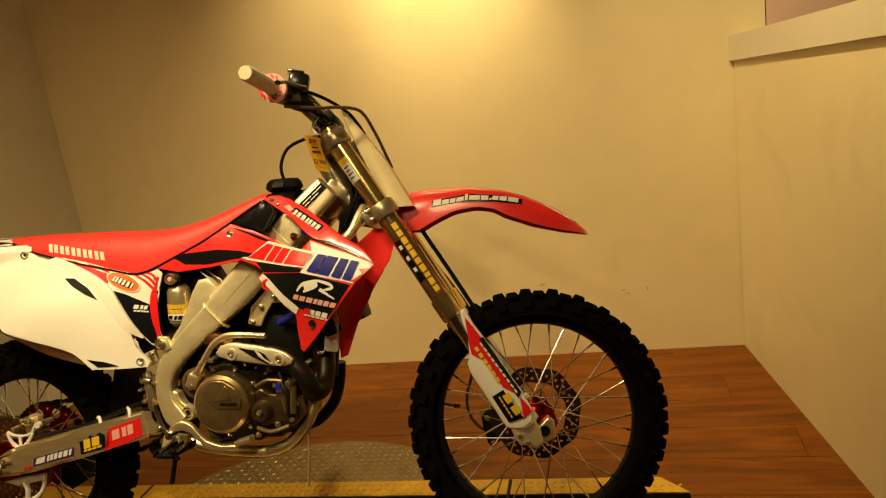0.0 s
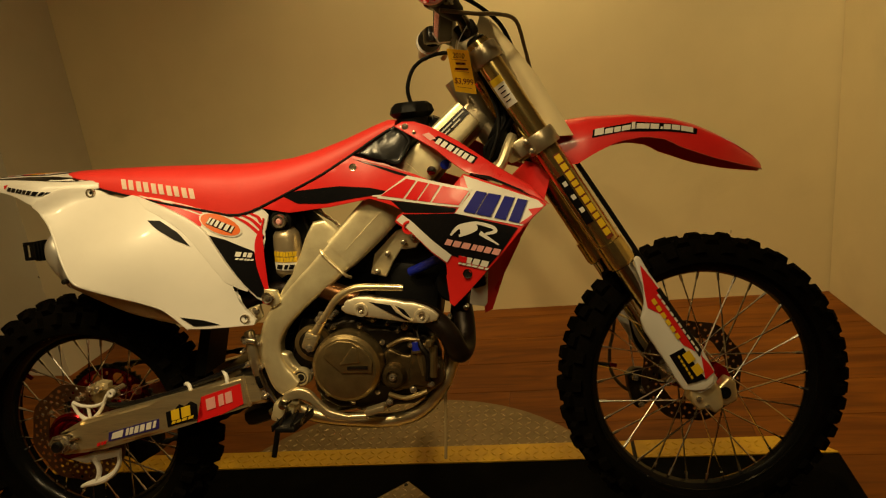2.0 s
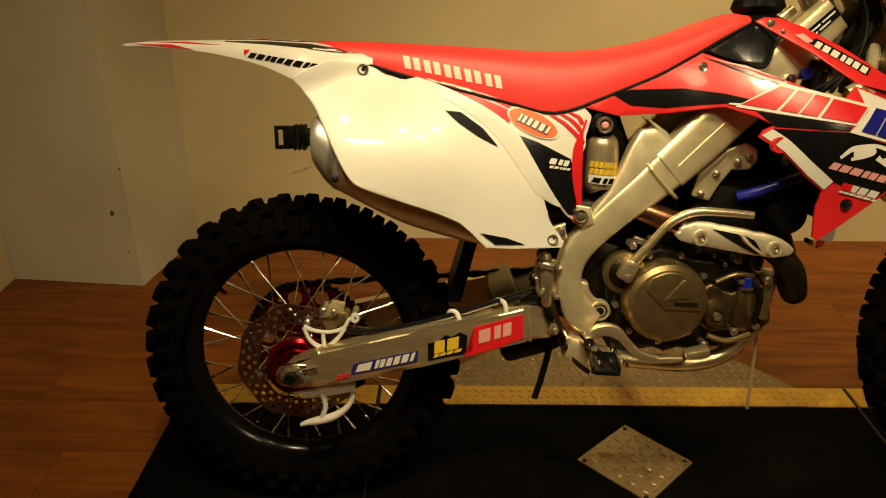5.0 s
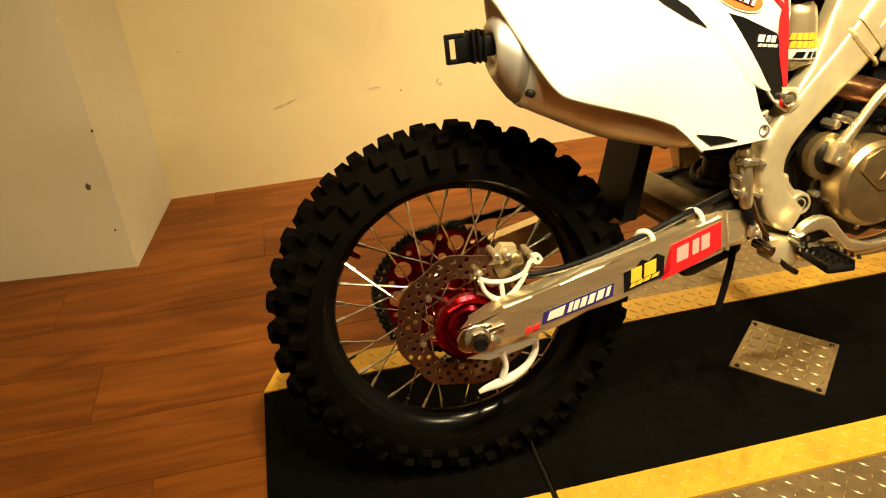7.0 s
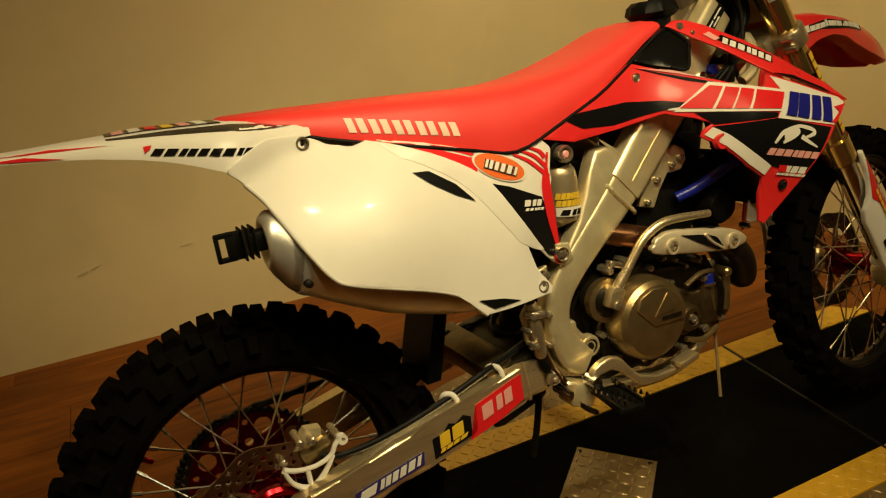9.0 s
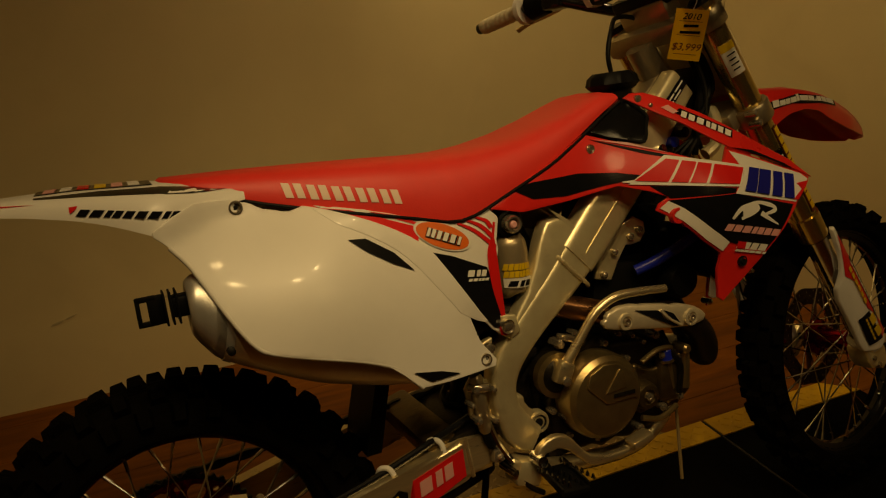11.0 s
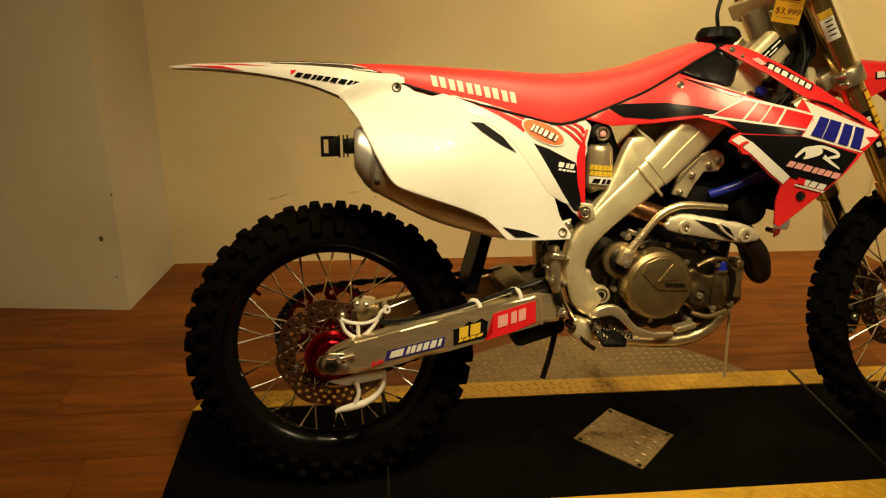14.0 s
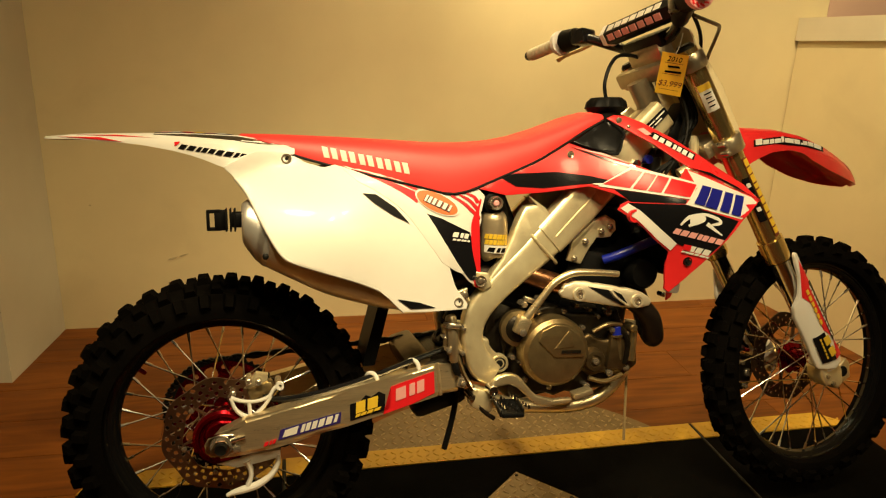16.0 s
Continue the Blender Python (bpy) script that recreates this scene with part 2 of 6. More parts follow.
TAG = surf("yellow_card", (0.86, 0.5, 0.012), 0.6, var=0.1, scale=20)
HOSE = surf("brown_hose", (0.07, 0.045, 0.02), 0.4, var=0.1, scale=30)
CLEAR_TUBE = surf("vinyl_hose", (0.26, 0.19, 0.09), 0.3, var=0.1, scale=30)


# ---- mesh helpers ----
def smooth(mesh, degrees=35):
    for p in mesh.polygons:
        p.use_smooth = True
    mesh.set_sharp_from_angle(angle=radians(degrees))


def part(name, bm, material, parent=None, label="", sharp=35):
    """Links a bmesh as one mesh object under a thing or a part."""
    bmesh.ops.recalc_face_normals(bm, faces=bm.faces)
    mesh = bpy.data.meshes.new(name)
    bm.to_mesh(mesh)
    bm.free()
    mesh.materials.append(material)
    smooth(mesh, sharp)
    ob = new(name, mesh)
    if parent:
        ob.parent = parent
    return tagged(ob, label)


def thing(name, label, category, at=None):
    ob = new(name)
    ob.empty_display_size = 0.05
    if at is not None:
        ob.matrix_basis = at
    return tagged(ob, label, category)


def structure(name, bm, material, label, category):
    ob = part(name, bm, material)
    return tagged(ob, label, category, kind="structure")


def curve(points, steps=4, closed=False):
    """A smooth line through points."""
    pts = [Vector(p) for p in points]
    n, out = len(pts), []
    for i in range(n if closed else n - 1):
        get = (lambda k: pts[k % n]) if closed else (lambda k: pts[min(max(k, 0), n - 1)])
        a, b, c, d = (get(i + k) for k in (-1, 0, 1, 2))
        for s in range(steps):
            t = s / steps
            out.append(0.5 * (2 * b + (c - a) * t + (2 * a - 5 * b + 4 * c - d) * t * t + (3 * b - a - 3 * c + d) * t ** 3))
    return out if closed else out + [pts[-1]]


def ring(bm, points):
    return [bm.verts.new(p) for p in points]


def bridge(bm, a, b):
    n = len(a)
    for i in range(n):
        bm.faces.new((a[i], a[(i + 1) % n], b[(i + 1) % n], b[i]))


def tube(points, radius, segs=10, steps=4, flat=1.0, bm=None):
    """A round bar along a smooth line; radius may be one number or one for each given point."""
    bm = bm or bmesh.new()
    line = curve(points, steps) if steps > 1 else [Vector(p) for p in points]
    radii = [radius] * len(line) if not isinstance(radius, (list, tuple)) else np.interp(np.linspace(0, 1, len(line)), np.linspace(0, 1, len(radius)), radius)
    side, last = None, None
    for i, p in enumerate(line):
        way = (line[min(i + 1, len(line) - 1)] - line[max(i - 1, 0)]).normalized()
        if side is None:
            side = way.cross(Vector((0, 0, 1)) if abs(way.z) < 0.9 else Vector((1, 0, 0))).normalized()
        side = (side - way * side.dot(way)).normalized()
        up = way.cross(side)
        r = float(radii[i])
        loop = ring(bm, [p + (side * math.cos(2 * math.pi * k / segs) + up * flat * math.sin(2 * math.pi * k / segs)) * r for k in range(segs)])
        if last:
            bridge(bm, last, loop)
        else:
            bm.faces.new(loop[::-1])
        last = loop
    bm.faces.new(last)
    return bm


def lathe(profile, segs=48, centre=(0, 0, 0), bm=None, closed=False):
    """Turns (radius, y) about the y axis."""
    bm = bm or bmesh.new()
    c, loops = Vector(centre), []
    for r, y in profile:
        loops.append(ring(bm, [c + Vector((r * math.cos(2 * math.pi * k / segs), y, r * math.sin(2 * math.pi * k / segs))) for k in range(segs)]))
    for a, b in zip(loops, loops[1:]):
        bridge(bm, a, b)
    if closed:
        bridge(bm, loops[-1], loops[0])
    else:
        bm.faces.new(loops[0][::-1])
        bm.faces.new(loops[-1])
    return bm


def loft(sections, bm=None, caps=True):
    bm = bm or bmesh.new()
    loops = [ring(bm, s) for s in sections]
    for a, b in zip(loops, loops[1:]):
        bridge(bm, a, b)
    if caps:
        bm.faces.new(loops[0][::-1])
        bm.faces.new(loops[-1])
    return bm


def block(centre, size, turn=(0, 0, 0), bevel=0.002, bm=None, taper=1.0):
    """A box with softened edges."""
    own = bmesh.new()
    bmesh.ops.create_cube(own, size=1)
    for v in own.verts:
        k = taper if v.co.z > 0 else 1.0
        v.co = Vector((v.co.x * size[0] * k, v.co.y * size[1] * k, v.co.z * size[2]))
    if bevel:
        bmesh.ops.bevel(own, geom=list(own.edges), offset=bevel, segments=2, affect="EDGES", profile=0.5)
    m = pose(*centre, *turn)
    own.transform(m)
    if bm is None:
        return own
    tmp = bpy.data.meshes.new("tmp")
    own.to_mesh(tmp)
    own.free()
    bm.from_mesh(tmp)
    bpy.data.meshes.remove(tmp)
    return bm


def prism(outline, low, high):
    """A plan outline raised from one height to another."""
    bm = bmesh.new()
    loft([[(x, y, low) for x, y in outline], [(x, y, high) for x, y in outline]], bm)
    return bm


def panel(outline, depth, thick=0.004, grid=0.03, rounding=0, mirror=False, holes=()):
    """A sheet cut to an outline in x and z, bent to y = depth(x, z) and given a thickness."""
    bm = bmesh.new()
    pts = [(x, 0, z) for x, z in outline]
    if rounding:
        pts = curve(pts, rounding, True)
    face = bm.faces.new(ring(bm, pts))
    bmesh.ops.triangulate(bm, faces=[face], ngon_method="EAR_CLIP")
    xs, zs = [p[0] for p in pts], [p[2] for p in pts]
    for lo, hi, normal, axis in ((min(xs), max(xs), (1, 0, 0), 0), (min(zs), max(zs), (0, 0, 1), 2)):
        k = math.floor(lo / grid) + 1
        while k * grid < hi:
            co = [0, 0, 0]
            co[axis] = k * grid
            bmesh.ops.bisect_plane(bm, geom=list(bm.verts) + list(bm.edges) + list(bm.faces), plane_co=co, plane_no=normal)
            k += 1
    for hx, hz, hr in holes:
        gone = [f for f in bm.faces if (f.calc_center_median().x - hx) ** 2 + (f.calc_center_median().z - hz) ** 2 < hr * hr]
        bmesh.ops.delete(bm, geom=gone, context="FACES")
    for v in bm.verts:
        v.co.y = depth(v.co.x, v.co.z)
    top = bmesh.ops.extrude_face_region(bm, geom=list(bm.faces))["geom"]
    for v in top:
        if isinstance(v, bmesh.types.BMVert):
            v.co.y += thick
    if mirror:
        for v in bm.verts:
            v.co.y = -v.co.y
    return bm


def rounded_panel(outline, depth, thick, grid, soft, rounding=0, mirror=False):
    bm = panel(outline, depth, thick, grid, rounding, mirror)
    bmesh.ops.remove_doubles(bm, verts=bm.verts, dist=min(soft * 1.4, thick * 0.6))
    rimmed = [e for e in bm.edges if e.is_manifold and e.calc_face_angle(0) > 0.9]
    bmesh.ops.bevel(bm, geom=rimmed, offset=soft, segments=3, affect="EDGES", profile=0.5)
    return bm


def flat(y):
    return lambda x, z: y


def blend(controls, soft=0.12):
    """A smooth depth y over x and z through a few given places."""
    p = np.array(controls)
    n = len(p)
    d = np.hypot(p[:, None, 0] - p[None, :, 0], p[:, None, 1] - p[None, :, 1])
    t = np.c_[np.ones(n), p[:, :2]]
    m = np.block([[np.sqrt(d * d + soft * soft) - 2e-3 * np.eye(n), t], [t.T, np.zeros((3, 3))]])
    w = np.linalg.solve(m, np.r_[p[:, 2], 0, 0, 0])
    return lambda x, z: float(np.sqrt((p[:, 0] - x) ** 2 + (p[:, 1] - z) ** 2 + soft * soft) @ w[:n] + w[n] + w[n + 1] * x + w[n + 2] * z)


def over(depth, lift=0.0015):
    return lambda x, z: depth(x, z) - lift


def quad_bars(corner, along, up, count, fill=0.72, lean=0.25):
    """Outlines of a row of leaning bars in a parallelogram: a word drawn as plain marks."""
    c, a, u = Vector(corner), Vector(along), Vector(up)
    out = []
    widths = [(1, 0.62, 0.9, 1.1, 0.8)[(i * 3 + count) % 5] for i in range(count)]
    total, x = sum(widths), 0.0
    for i, w in enumerate(widths):
        s, e = x / total, (x + w * fill) / total
        x += w
        out.append([tuple(c + a * s), tuple(c + a * e), tuple(c + a * e + u + a * lean / count), tuple(c + a * s + u + a * lean / count)])
    return out


# ---- the room ----
FZ, TOP = -0.016, 2.6
back = prism([(-2.2, 1.455), (2.34, 1.296), (2.34, 1.456), (-2.2, 1.61)], FZ, TOP)
structure("wall_north", back, WALL, "tan painted wall with faint scuff marks", "wall")
beyond = prism([(2.345, 1.3), (5.6, 1.18), (5.6, 1.34), (2.345, 1.46)], FZ, TOP)
structure("wall_north_east", beyond, WALL_PINK, "plain rose wall of the next bay", "wall")
column = prism([(-0.705, 0.995), (-0.634, 1.398), (-0.66, 1.42), (-1.25, 1.44), (-1.25, 1.066), (-1.167, 1.056)], FZ, TOP)
structure("column", column, WALL_GREY, "grey-white painted boxed-in column with a chipped corner", "column")
west = prism([(-1.167, 1.052), (-1.2, -4.6), (-1.36, -4.6), (-1.36, 1.06)], FZ, TOP)
structure("wall_west", west, WALL, "plain tan painted side wall", "wall")
RUN = [(2.226, 1.294), (2.33, 0.2), (2.42, -1.4)]
rise = lambda y, base: base + 0.06 * (1.3 - y)  # noqa: E731


def rail(inner, outer, low, high):
    """A wall or board along the partition whose top climbs towards the shop."""
    return loft([[(x + inner, y, low(y)), (x + outer, y, low(y)), (x + outer, y, high(y)), (x + inner, y, high(y))] for x, y in RUN])


structure("wall_east", rail(0.0, 0.12, lambda y: FZ, lambda y: rise(y, 1.1)), WALL, "low tan painted partition wall", "wall")
structure("trim", rail(-0.014, 0.134, lambda y: rise(y, 1.1), lambda y: rise(y, 1.188)), TRIM, "painted cap board along the partition's top", "trim")
rose = prism([(5.6, 1.3), (5.6, -4.6), (5.75, -4.6), (5.75, 1.3)], FZ, TOP)
structure("wall_far_east", rose, WALL_PINK, "plain rose wall of the next bay", "wall")
# Unseen wall behind the camera, kept dark so metals reflect little.
south = prism([(-1.4, -4.6), (5.75, -4.6), (5.75, -4.75), (-1.4, -4.75)], FZ, TOP)
structure("wall_south", south, WALL_UNSEEN, "unseen wall at the shop's far side, darkened to cut bounce", "wall")
structure("ceiling", prism([(-2.2, -4.75), (5.75, -4.75), (5.75, 1.7), (-2.2, 1.7)], TOP, TOP + 0.1), CEIL, "unseen ceiling, toned down to cut bounce", "ceiling")

# chipped plaster along the column's edge
CHIP = surf("chipped_plaster", (0.75, 0.68, 0.52), 0.8, var=0.2, scale=60, bump=0.3)
random.seed(9)
for k in range(16):
    z = random.uniform(0.02, 1.0)
    s = random.uniform(0.003, 0.008)
    bm = bmesh.new()
    bmesh.ops.create_icosphere(bm, subdivisions=1, radius=1)
    for v in bm.verts:
        v.co = Vector((v.co.x * s * 0.35, v.co.y * s * 0.35, v.co.z * s * random.uniform(1, 3))) * random.uniform(0.8, 1.2)
    bm.transform(Matrix.Translation((-0.705, 0.995, z)))
    part("chip", bm, CHIP, bpy.data.objects["column"])
# scuffs and dents on the painted walls
DARK_HOLE = surf("dark_hole", (0.1, 0.075, 0.04), 0.8)
SCUFF = surf("wall_scuff", (0.53, 0.44, 0.26), 0.6, var=0.3, scale=60)
random.seed(5)
wall_y = lambda px, pz: 1.4 - (px + 0.634) * 0.035 - 0.0016  # noqa: E731
for x, z, w, h, lean in ((1.772, 0.25, 0.018, 0.012, 0), (1.79, 0.235, 0.02, 0.008, 0), (1.867, 0.251, 0.008, 0.02, 0), (0.163, 0.253, 0.012, 0.011, 0), (0.287, 0.27, 0.01, 0.022, -20), (0.296, 0.259, 0.016, 0.009, 0), (-0.232, 0.252, 0.05, 0.009, 16), (-0.195, 0.263, 0.045, 0.007, 18), (-0.499, 0.462, 0.012, 0.008, 0), (0.075, 0.273, 0.05, 0.004, 4), (1.45, 0.3, 0.03, 0.004, 5)):
    n, c, q = 13, math.cos(radians(lean)), math.sin(radians(lean))
    rim_pts = []
    for k in range(n):
        u, v = w * random.uniform(0.55, 1.0) * math.cos(2 * math.pi * k / n) * 0.5, h * random.uniform(0.55, 1.0) * math.sin(2 * math.pi * k / n) * 0.5
        rim_pts.append((x + c * u - q * v, z + q * u + c * v))
    part("scuff", panel(rim_pts, wall_y, 0.001, 0.1), SCUFF, bpy.data.objects["wall_north"])
for x, y, z, r in ((-0.764, 1.0025, 0.246, 0.007), (-0.733, 0.9985, 0.109, 0.003), (-0.7085, 0.995, 0.4, 0.0035)):
    bm = bmesh.new()
    bmesh.ops.create_icosphere(bm, subdivisions=2, radius=r)
    for v in bm.verts:
        v.co = Vector((v.co.x * random.uniform(0.8, 1.2), v.co.y * 0.2, v.co.z * random.uniform(0.9, 1.8)))
    bm.transform(pose(x, y, z, 0, 0, -7.5))
    part("nail_hole", bm, DARK_HOLE, bpy.data.objects["column"])
# floor boards on a dark bed
floor = structure("floor", prism([(-2.2, -4.75), (5.75, -4.75), (5.75, 1.5), (-2.2, 1.5)], FZ - 0.08, FZ - 0.003), JOINT, "brown laminate wood floor", "floor")


def board_mesh(length, width):
    bm = block((0, 0, 0), (length - 0.0007, width - 0.0007, 0.012), bevel=0)
    for v in bm.verts:
        if v.co.z > 0:
            v.co.x *= 1 - 0.0006 / length
            v.co.y *= 1 - 0.0012 / width
    mesh = bpy.data.meshes.new("plank")
    bm.to_mesh(mesh)
    bm.free()
    mesh.materials.append(FLOOR)
    return mesh


PLANK, WIDE = 1.22, 0.192
plank_mesh = board_mesh(PLANK, WIDE)
lay = pose(0, 0, 0, 0, 0, -2.0)
for row in range(-24, 8):
    y = 0.05 + row * WIDE
    shift = (row * 0.437) % 1.0
    for col in range(-2, 6):
        x = (col + shift) * PLANK
        x0, x1 = max(x - PLANK / 2, -1.25 - 0.035 * y), min(x + PLANK / 2, 5.55)
        if x1 - x0 < 0.06:
            continue
        ob = new("plank", plank_mesh if x1 - x0 > PLANK - 0.001 else board_mesh(x1 - x0, WIDE))
        ob.parent = floor
        ob.matrix_basis = lay @ pose((x0 + x1) / 2, y, FZ - 0.006)


def lugs(name, inside, span, pitch, z, size, material, parent, label=""):
    """Raised bars of a tread plate in a crossed pattern, as one part."""
    verts, faces = [], []
    (x0, x1), (y0, y1) = span
    i, y = 0, y0 + pitch / 2
    while y < y1:
        j, x = 0, x0 + pitch / 2
        while x < x1:
            if inside(x, y):
                a = radians(45 if (i + j) % 2 else -45)
                c, s, k = math.cos(a), math.sin(a), len(verts)
                l, w, h = size
                for u, v, t in ((-l, 0, 0), (0, -w, 0), (l, 0, 0), (0, w, 0), (-l * 0.62, 0, h), (0, -w * 0.45, h), (l * 0.62, 0, h), (0, w * 0.45, h)):
                    verts.append((x + c * u - s * v, y + s * u + c * v, z + t))
                faces += [(k + 4, k + 5, k + 6, k + 7)] + [(k + n, k + (n + 1) % 4, k + 4 + (n + 1) % 4, k + 4 + n) for n in range(4)]
            j += 1
            x += pitch
        i += 1
        y += pitch
    mesh = bpy.data.meshes.new(name)
    mesh.from_pydata(verts, [], faces)
    mesh.materials.append(material)
    smooth(mesh, 60)
    ob = new(name, mesh)
    ob.parent = parent
    return tagged(ob, label, kind="stuff")


# display turntable: tread-plate disc, long deck with rubber top and yellow edges
turntable = thing("display_turntable", "low steel display turntable with yellow-edged black rubber deck", "turntable", pose(0.735, 0.0925, 0, 0, 0, -1.6))
DR, DC = 0.578, -0.02
disc = part("disc", prism([(0.005 + DR * math.cos(a), DC + DR * math.sin(a)) for a in np.linspace(0, 2 * math.pi, 97)[:-1]], FZ, -0.0095), STEEL, turntable, "worn diamond tread steel disc")
lugs("disc_tread", lambda x, y: (x - 0.005) ** 2 + (y - DC) ** 2 < (DR - 0.015) ** 2 and abs(y) > 0.295, ((-0.6, 0.6), (-0.6, 0.6)), 0.026, -0.0097, (0.0125, 0.004, 0.0028), STEEL_WORN, disc)
HALF, INNER, OUTER = 1.123, 0.209, 0.289
for a, b in ((-HALF, -0.617), (-0.606, 0.606), (0.617, HALF)):
    deck = part("rubber_deck", block(((a + b) / 2, 0, (FZ - 0.005) / 2 - 0.0005), (b - a, INNER * 2, abs(FZ) - 0.005), bevel=0.0015), MAT, turntable, "black rubber deck top")
    lugs("rubber_tread", lambda x, y, a=a, b=b: a + 0.02 < x < b - 0.02 and abs(x) + abs(y) > 0.15, ((a, b), (-INNER, INNER)), 0.03, -0.0107, (0.0125, 0.0045, 0.0022), MAT_WORN, deck)
    for side in (-1, 1):
        ca, cb = ((0.035 if side > 0 else 0.06) if a == -HALF else 0), (0.075 if b == HALF else 0)
        outline = [(a, side * (INNER + 0.002)), (b, side * (INNER + 0.002)), (b - cb, side * OUTER), (a + ca, side * OUTER)]
        strip = part("edge_strip", prism(outline, FZ, -0.004), YELLOW, turntable, "worn yellow painted tread plate edge")
        lugs("strip_tread", lambda x, y, a=a, b=b: a + 0.02 < x < b - 0.02 and INNER + 0.01 < abs(y) < OUTER - 0.008 and (abs(x) < 1.045 or abs(y) < 0.245), ((a, b), (INNER, OUTER) if side > 0 else (-OUTER, -INNER)), 0.0235, -0.0042, (0.0115, 0.0038, 0.0026), YELLOW, strip)
for x in (-0.6115, 0.6115):
    part("hinge_rod", tube([(x, -OUTER + 0.004, -0.0078), (x, OUTER - 0.004, -0.0078)], 0.0045, 8, 1), DARKMETAL, turntable)
centre = part("centre_plate", prism([(0.132, -0.003), (0.003, -0.13), (-0.132, 0.004), (0.004, 0.13)], -0.008, -0.0025), STEEL, turntable, "square tread plate laid cornerwise")
lugs("plate_tread", lambda x, y: abs(x) + abs(y) < 0.118, ((-0.13, 0.13), (-0.13, 0.13)), 0.0235, -0.0027, (0.0115, 0.0038, 0.0028), STEEL_WORN, centre)
for x, y in ((0.115, 0), (-0.115, 0), (0, 0.115), (0, -0.115)):
    bm = bmesh.new()
    bmesh.ops.create_cone(bm, cap_ends=True, segments=12, radius1=0.006, radius2=0.004, depth=0.003)
    bm.transform(pose(x, y, -0.0012))
    part("screw", bm, DARKMETAL, centre)

# ---- the dirt bike ----
bike = thing("dirt_bike", "red and white motocross bike with sponsor graphics on the turntable", "motorcycle", pose(0, 0.04, 0, -11.5, 0, 0))
REAR = Vector((0.003, -0.006, 0.314))
STEER_AT, STEER_WAY = Vector((1.03, 0, 1.09)), Vector((math.sin(radians(27.5)), 0, -math.cos(radians(27.5))))
STEER = Matrix.Translation(STEER_AT) @ Matrix.Rotation(radians(-9), 4, STEER_WAY) @ Matrix.Translation(-STEER_AT)
FRONT = STEER.inverted() @ Vector((1.481, -0.014, 0.343))


def turned(bm):
    bm.transform(STEER)
    return bm


def tyre_mesh(outer, half, bead, count, columns, tall):
    """A knobbly tyre about the y axis, moulded in one piece: blocks drawn out of the carcass in staggered columns."""
    rc = outer - tall - half
    cuts = sorted({-104, -90, 90, 104, *(a for span, _ in columns for a in span)})
    at_angle = lambda f, th, lift=0.0: Vector((math.cos(th) * (rc + (half + lift) * math.cos(radians(f))), (half + lift) * math.sin(radians(f)), math.sin(th) * (rc + (half + lift) * math.cos(radians(f)))))  # noqa: E731
    segs = count * 4
    bm = bmesh.new()
    loops = [ring(bm, [Vector((bead * math.cos(2 * math.pi * k / segs), y, bead * math.sin(2 * math.pi * k / segs))) for k in range(segs)]) for y in (0.3 * half, -0.3 * half, -0.66 * half)]
    loops += [ring(bm, [at_angle(f, 2 * math.pi * k / segs) for k in range(segs)]) for f in cuts]
    loops.append(ring(bm, [Vector((bead * math.cos(2 * math.pi * k / segs), 0.66 * half, bead * math.sin(2 * math.pi * k / segs))) for k in range(segs)]))
    raised = {(cuts.index(span[0]), phase) for span, phase in columns}
    for n, (a, b) in enumerate(zip(loops, loops[1:] + loops[:1])):
        row = n - 3
        k = 0
        while k < segs:
            phase = k % 4 // 2
            if (row, phase) not in raised:
                bm.faces.new((a[k], a[(k + 1) % segs], b[(k + 1) % segs], b[k]))
                k += 1
                continue
            f0, f1 = cuts[row], cuts[row + 1]
            wob = random.uniform(-0.004, 0.004)
            t0, t1 = 2 * math.pi * k / segs, 2 * math.pi * (k + 2) / segs
            inset, side = (t1 - t0) * 0.18, (f1 - f0) * 0.13
            low = [a[k], a[k + 1], a[(k + 2) % segs], b[(k + 2) % segs], b[k + 1], b[k]]
            mid = (t0 + t1) / 2
            h = tall * random.uniform(0.9, 1.0)
            top = ring(bm, [at_angle(f, th + wob, h) for f, th in ((f0 + side, t0 + inset), (f0 + side, mid), (f0 + side, t1 - inset), (f1 - side, t1 - inset), (f1 - side, mid), (f1 - side, t0 + inset))])
            bridge(bm, low, top)
            bm.faces.new((top[0], top[1], top[4], top[5]))
            bm.faces.new((top[1], top[2], top[3], top[4]))
            k += 2
    return bm


def pierced(inner, outer, y, thick, holes, wave=0.0, teeth=0, nr=14, nt=216, spokes=0):
    """A flat ring about the y axis with round holes through it."""
    bm = bmesh.new()
    loops = []
    for i in range(nr + 1):
        r = inner + (outer - inner) * i / nr
        loop = []
        for k in range(nt):
            th = 2 * math.pi * k / nt
            rr = r * (1 + (wave * math.sin(th * 8) if i > nr * 0.6 or i == 0 else 0))
            if teeth and i == nr:
                rr *= 1 + 0.03 * math.sin(th * teeth)
            loop.append(bm.verts.new((rr * math.cos(th), y, rr * math.sin(th))))
        loops.append(loop)
    for a, b in zip(loops, loops[1:]):
        for k in range(nt):
            quad = (a[k], a[(k + 1) % nt], b[(k + 1) % nt], b[k])
            c = sum((v.co for v in quad), Vector()) / 4
            if not any((c.x - hx) ** 2 + (c.z - hz) ** 2 < hr * hr for hx, hz, hr in holes):
                bm.faces.new(quad)
    top = bmesh.ops.extrude_face_region(bm, geom=list(bm.faces))["geom"]
    for v in top:
        if isinstance(v, bmesh.types.BMVert):
            v.co.y += thick
    bmesh.ops.delete(bm, geom=[v for v in bm.verts if not v.link_faces], context="VERTS")
    return bm


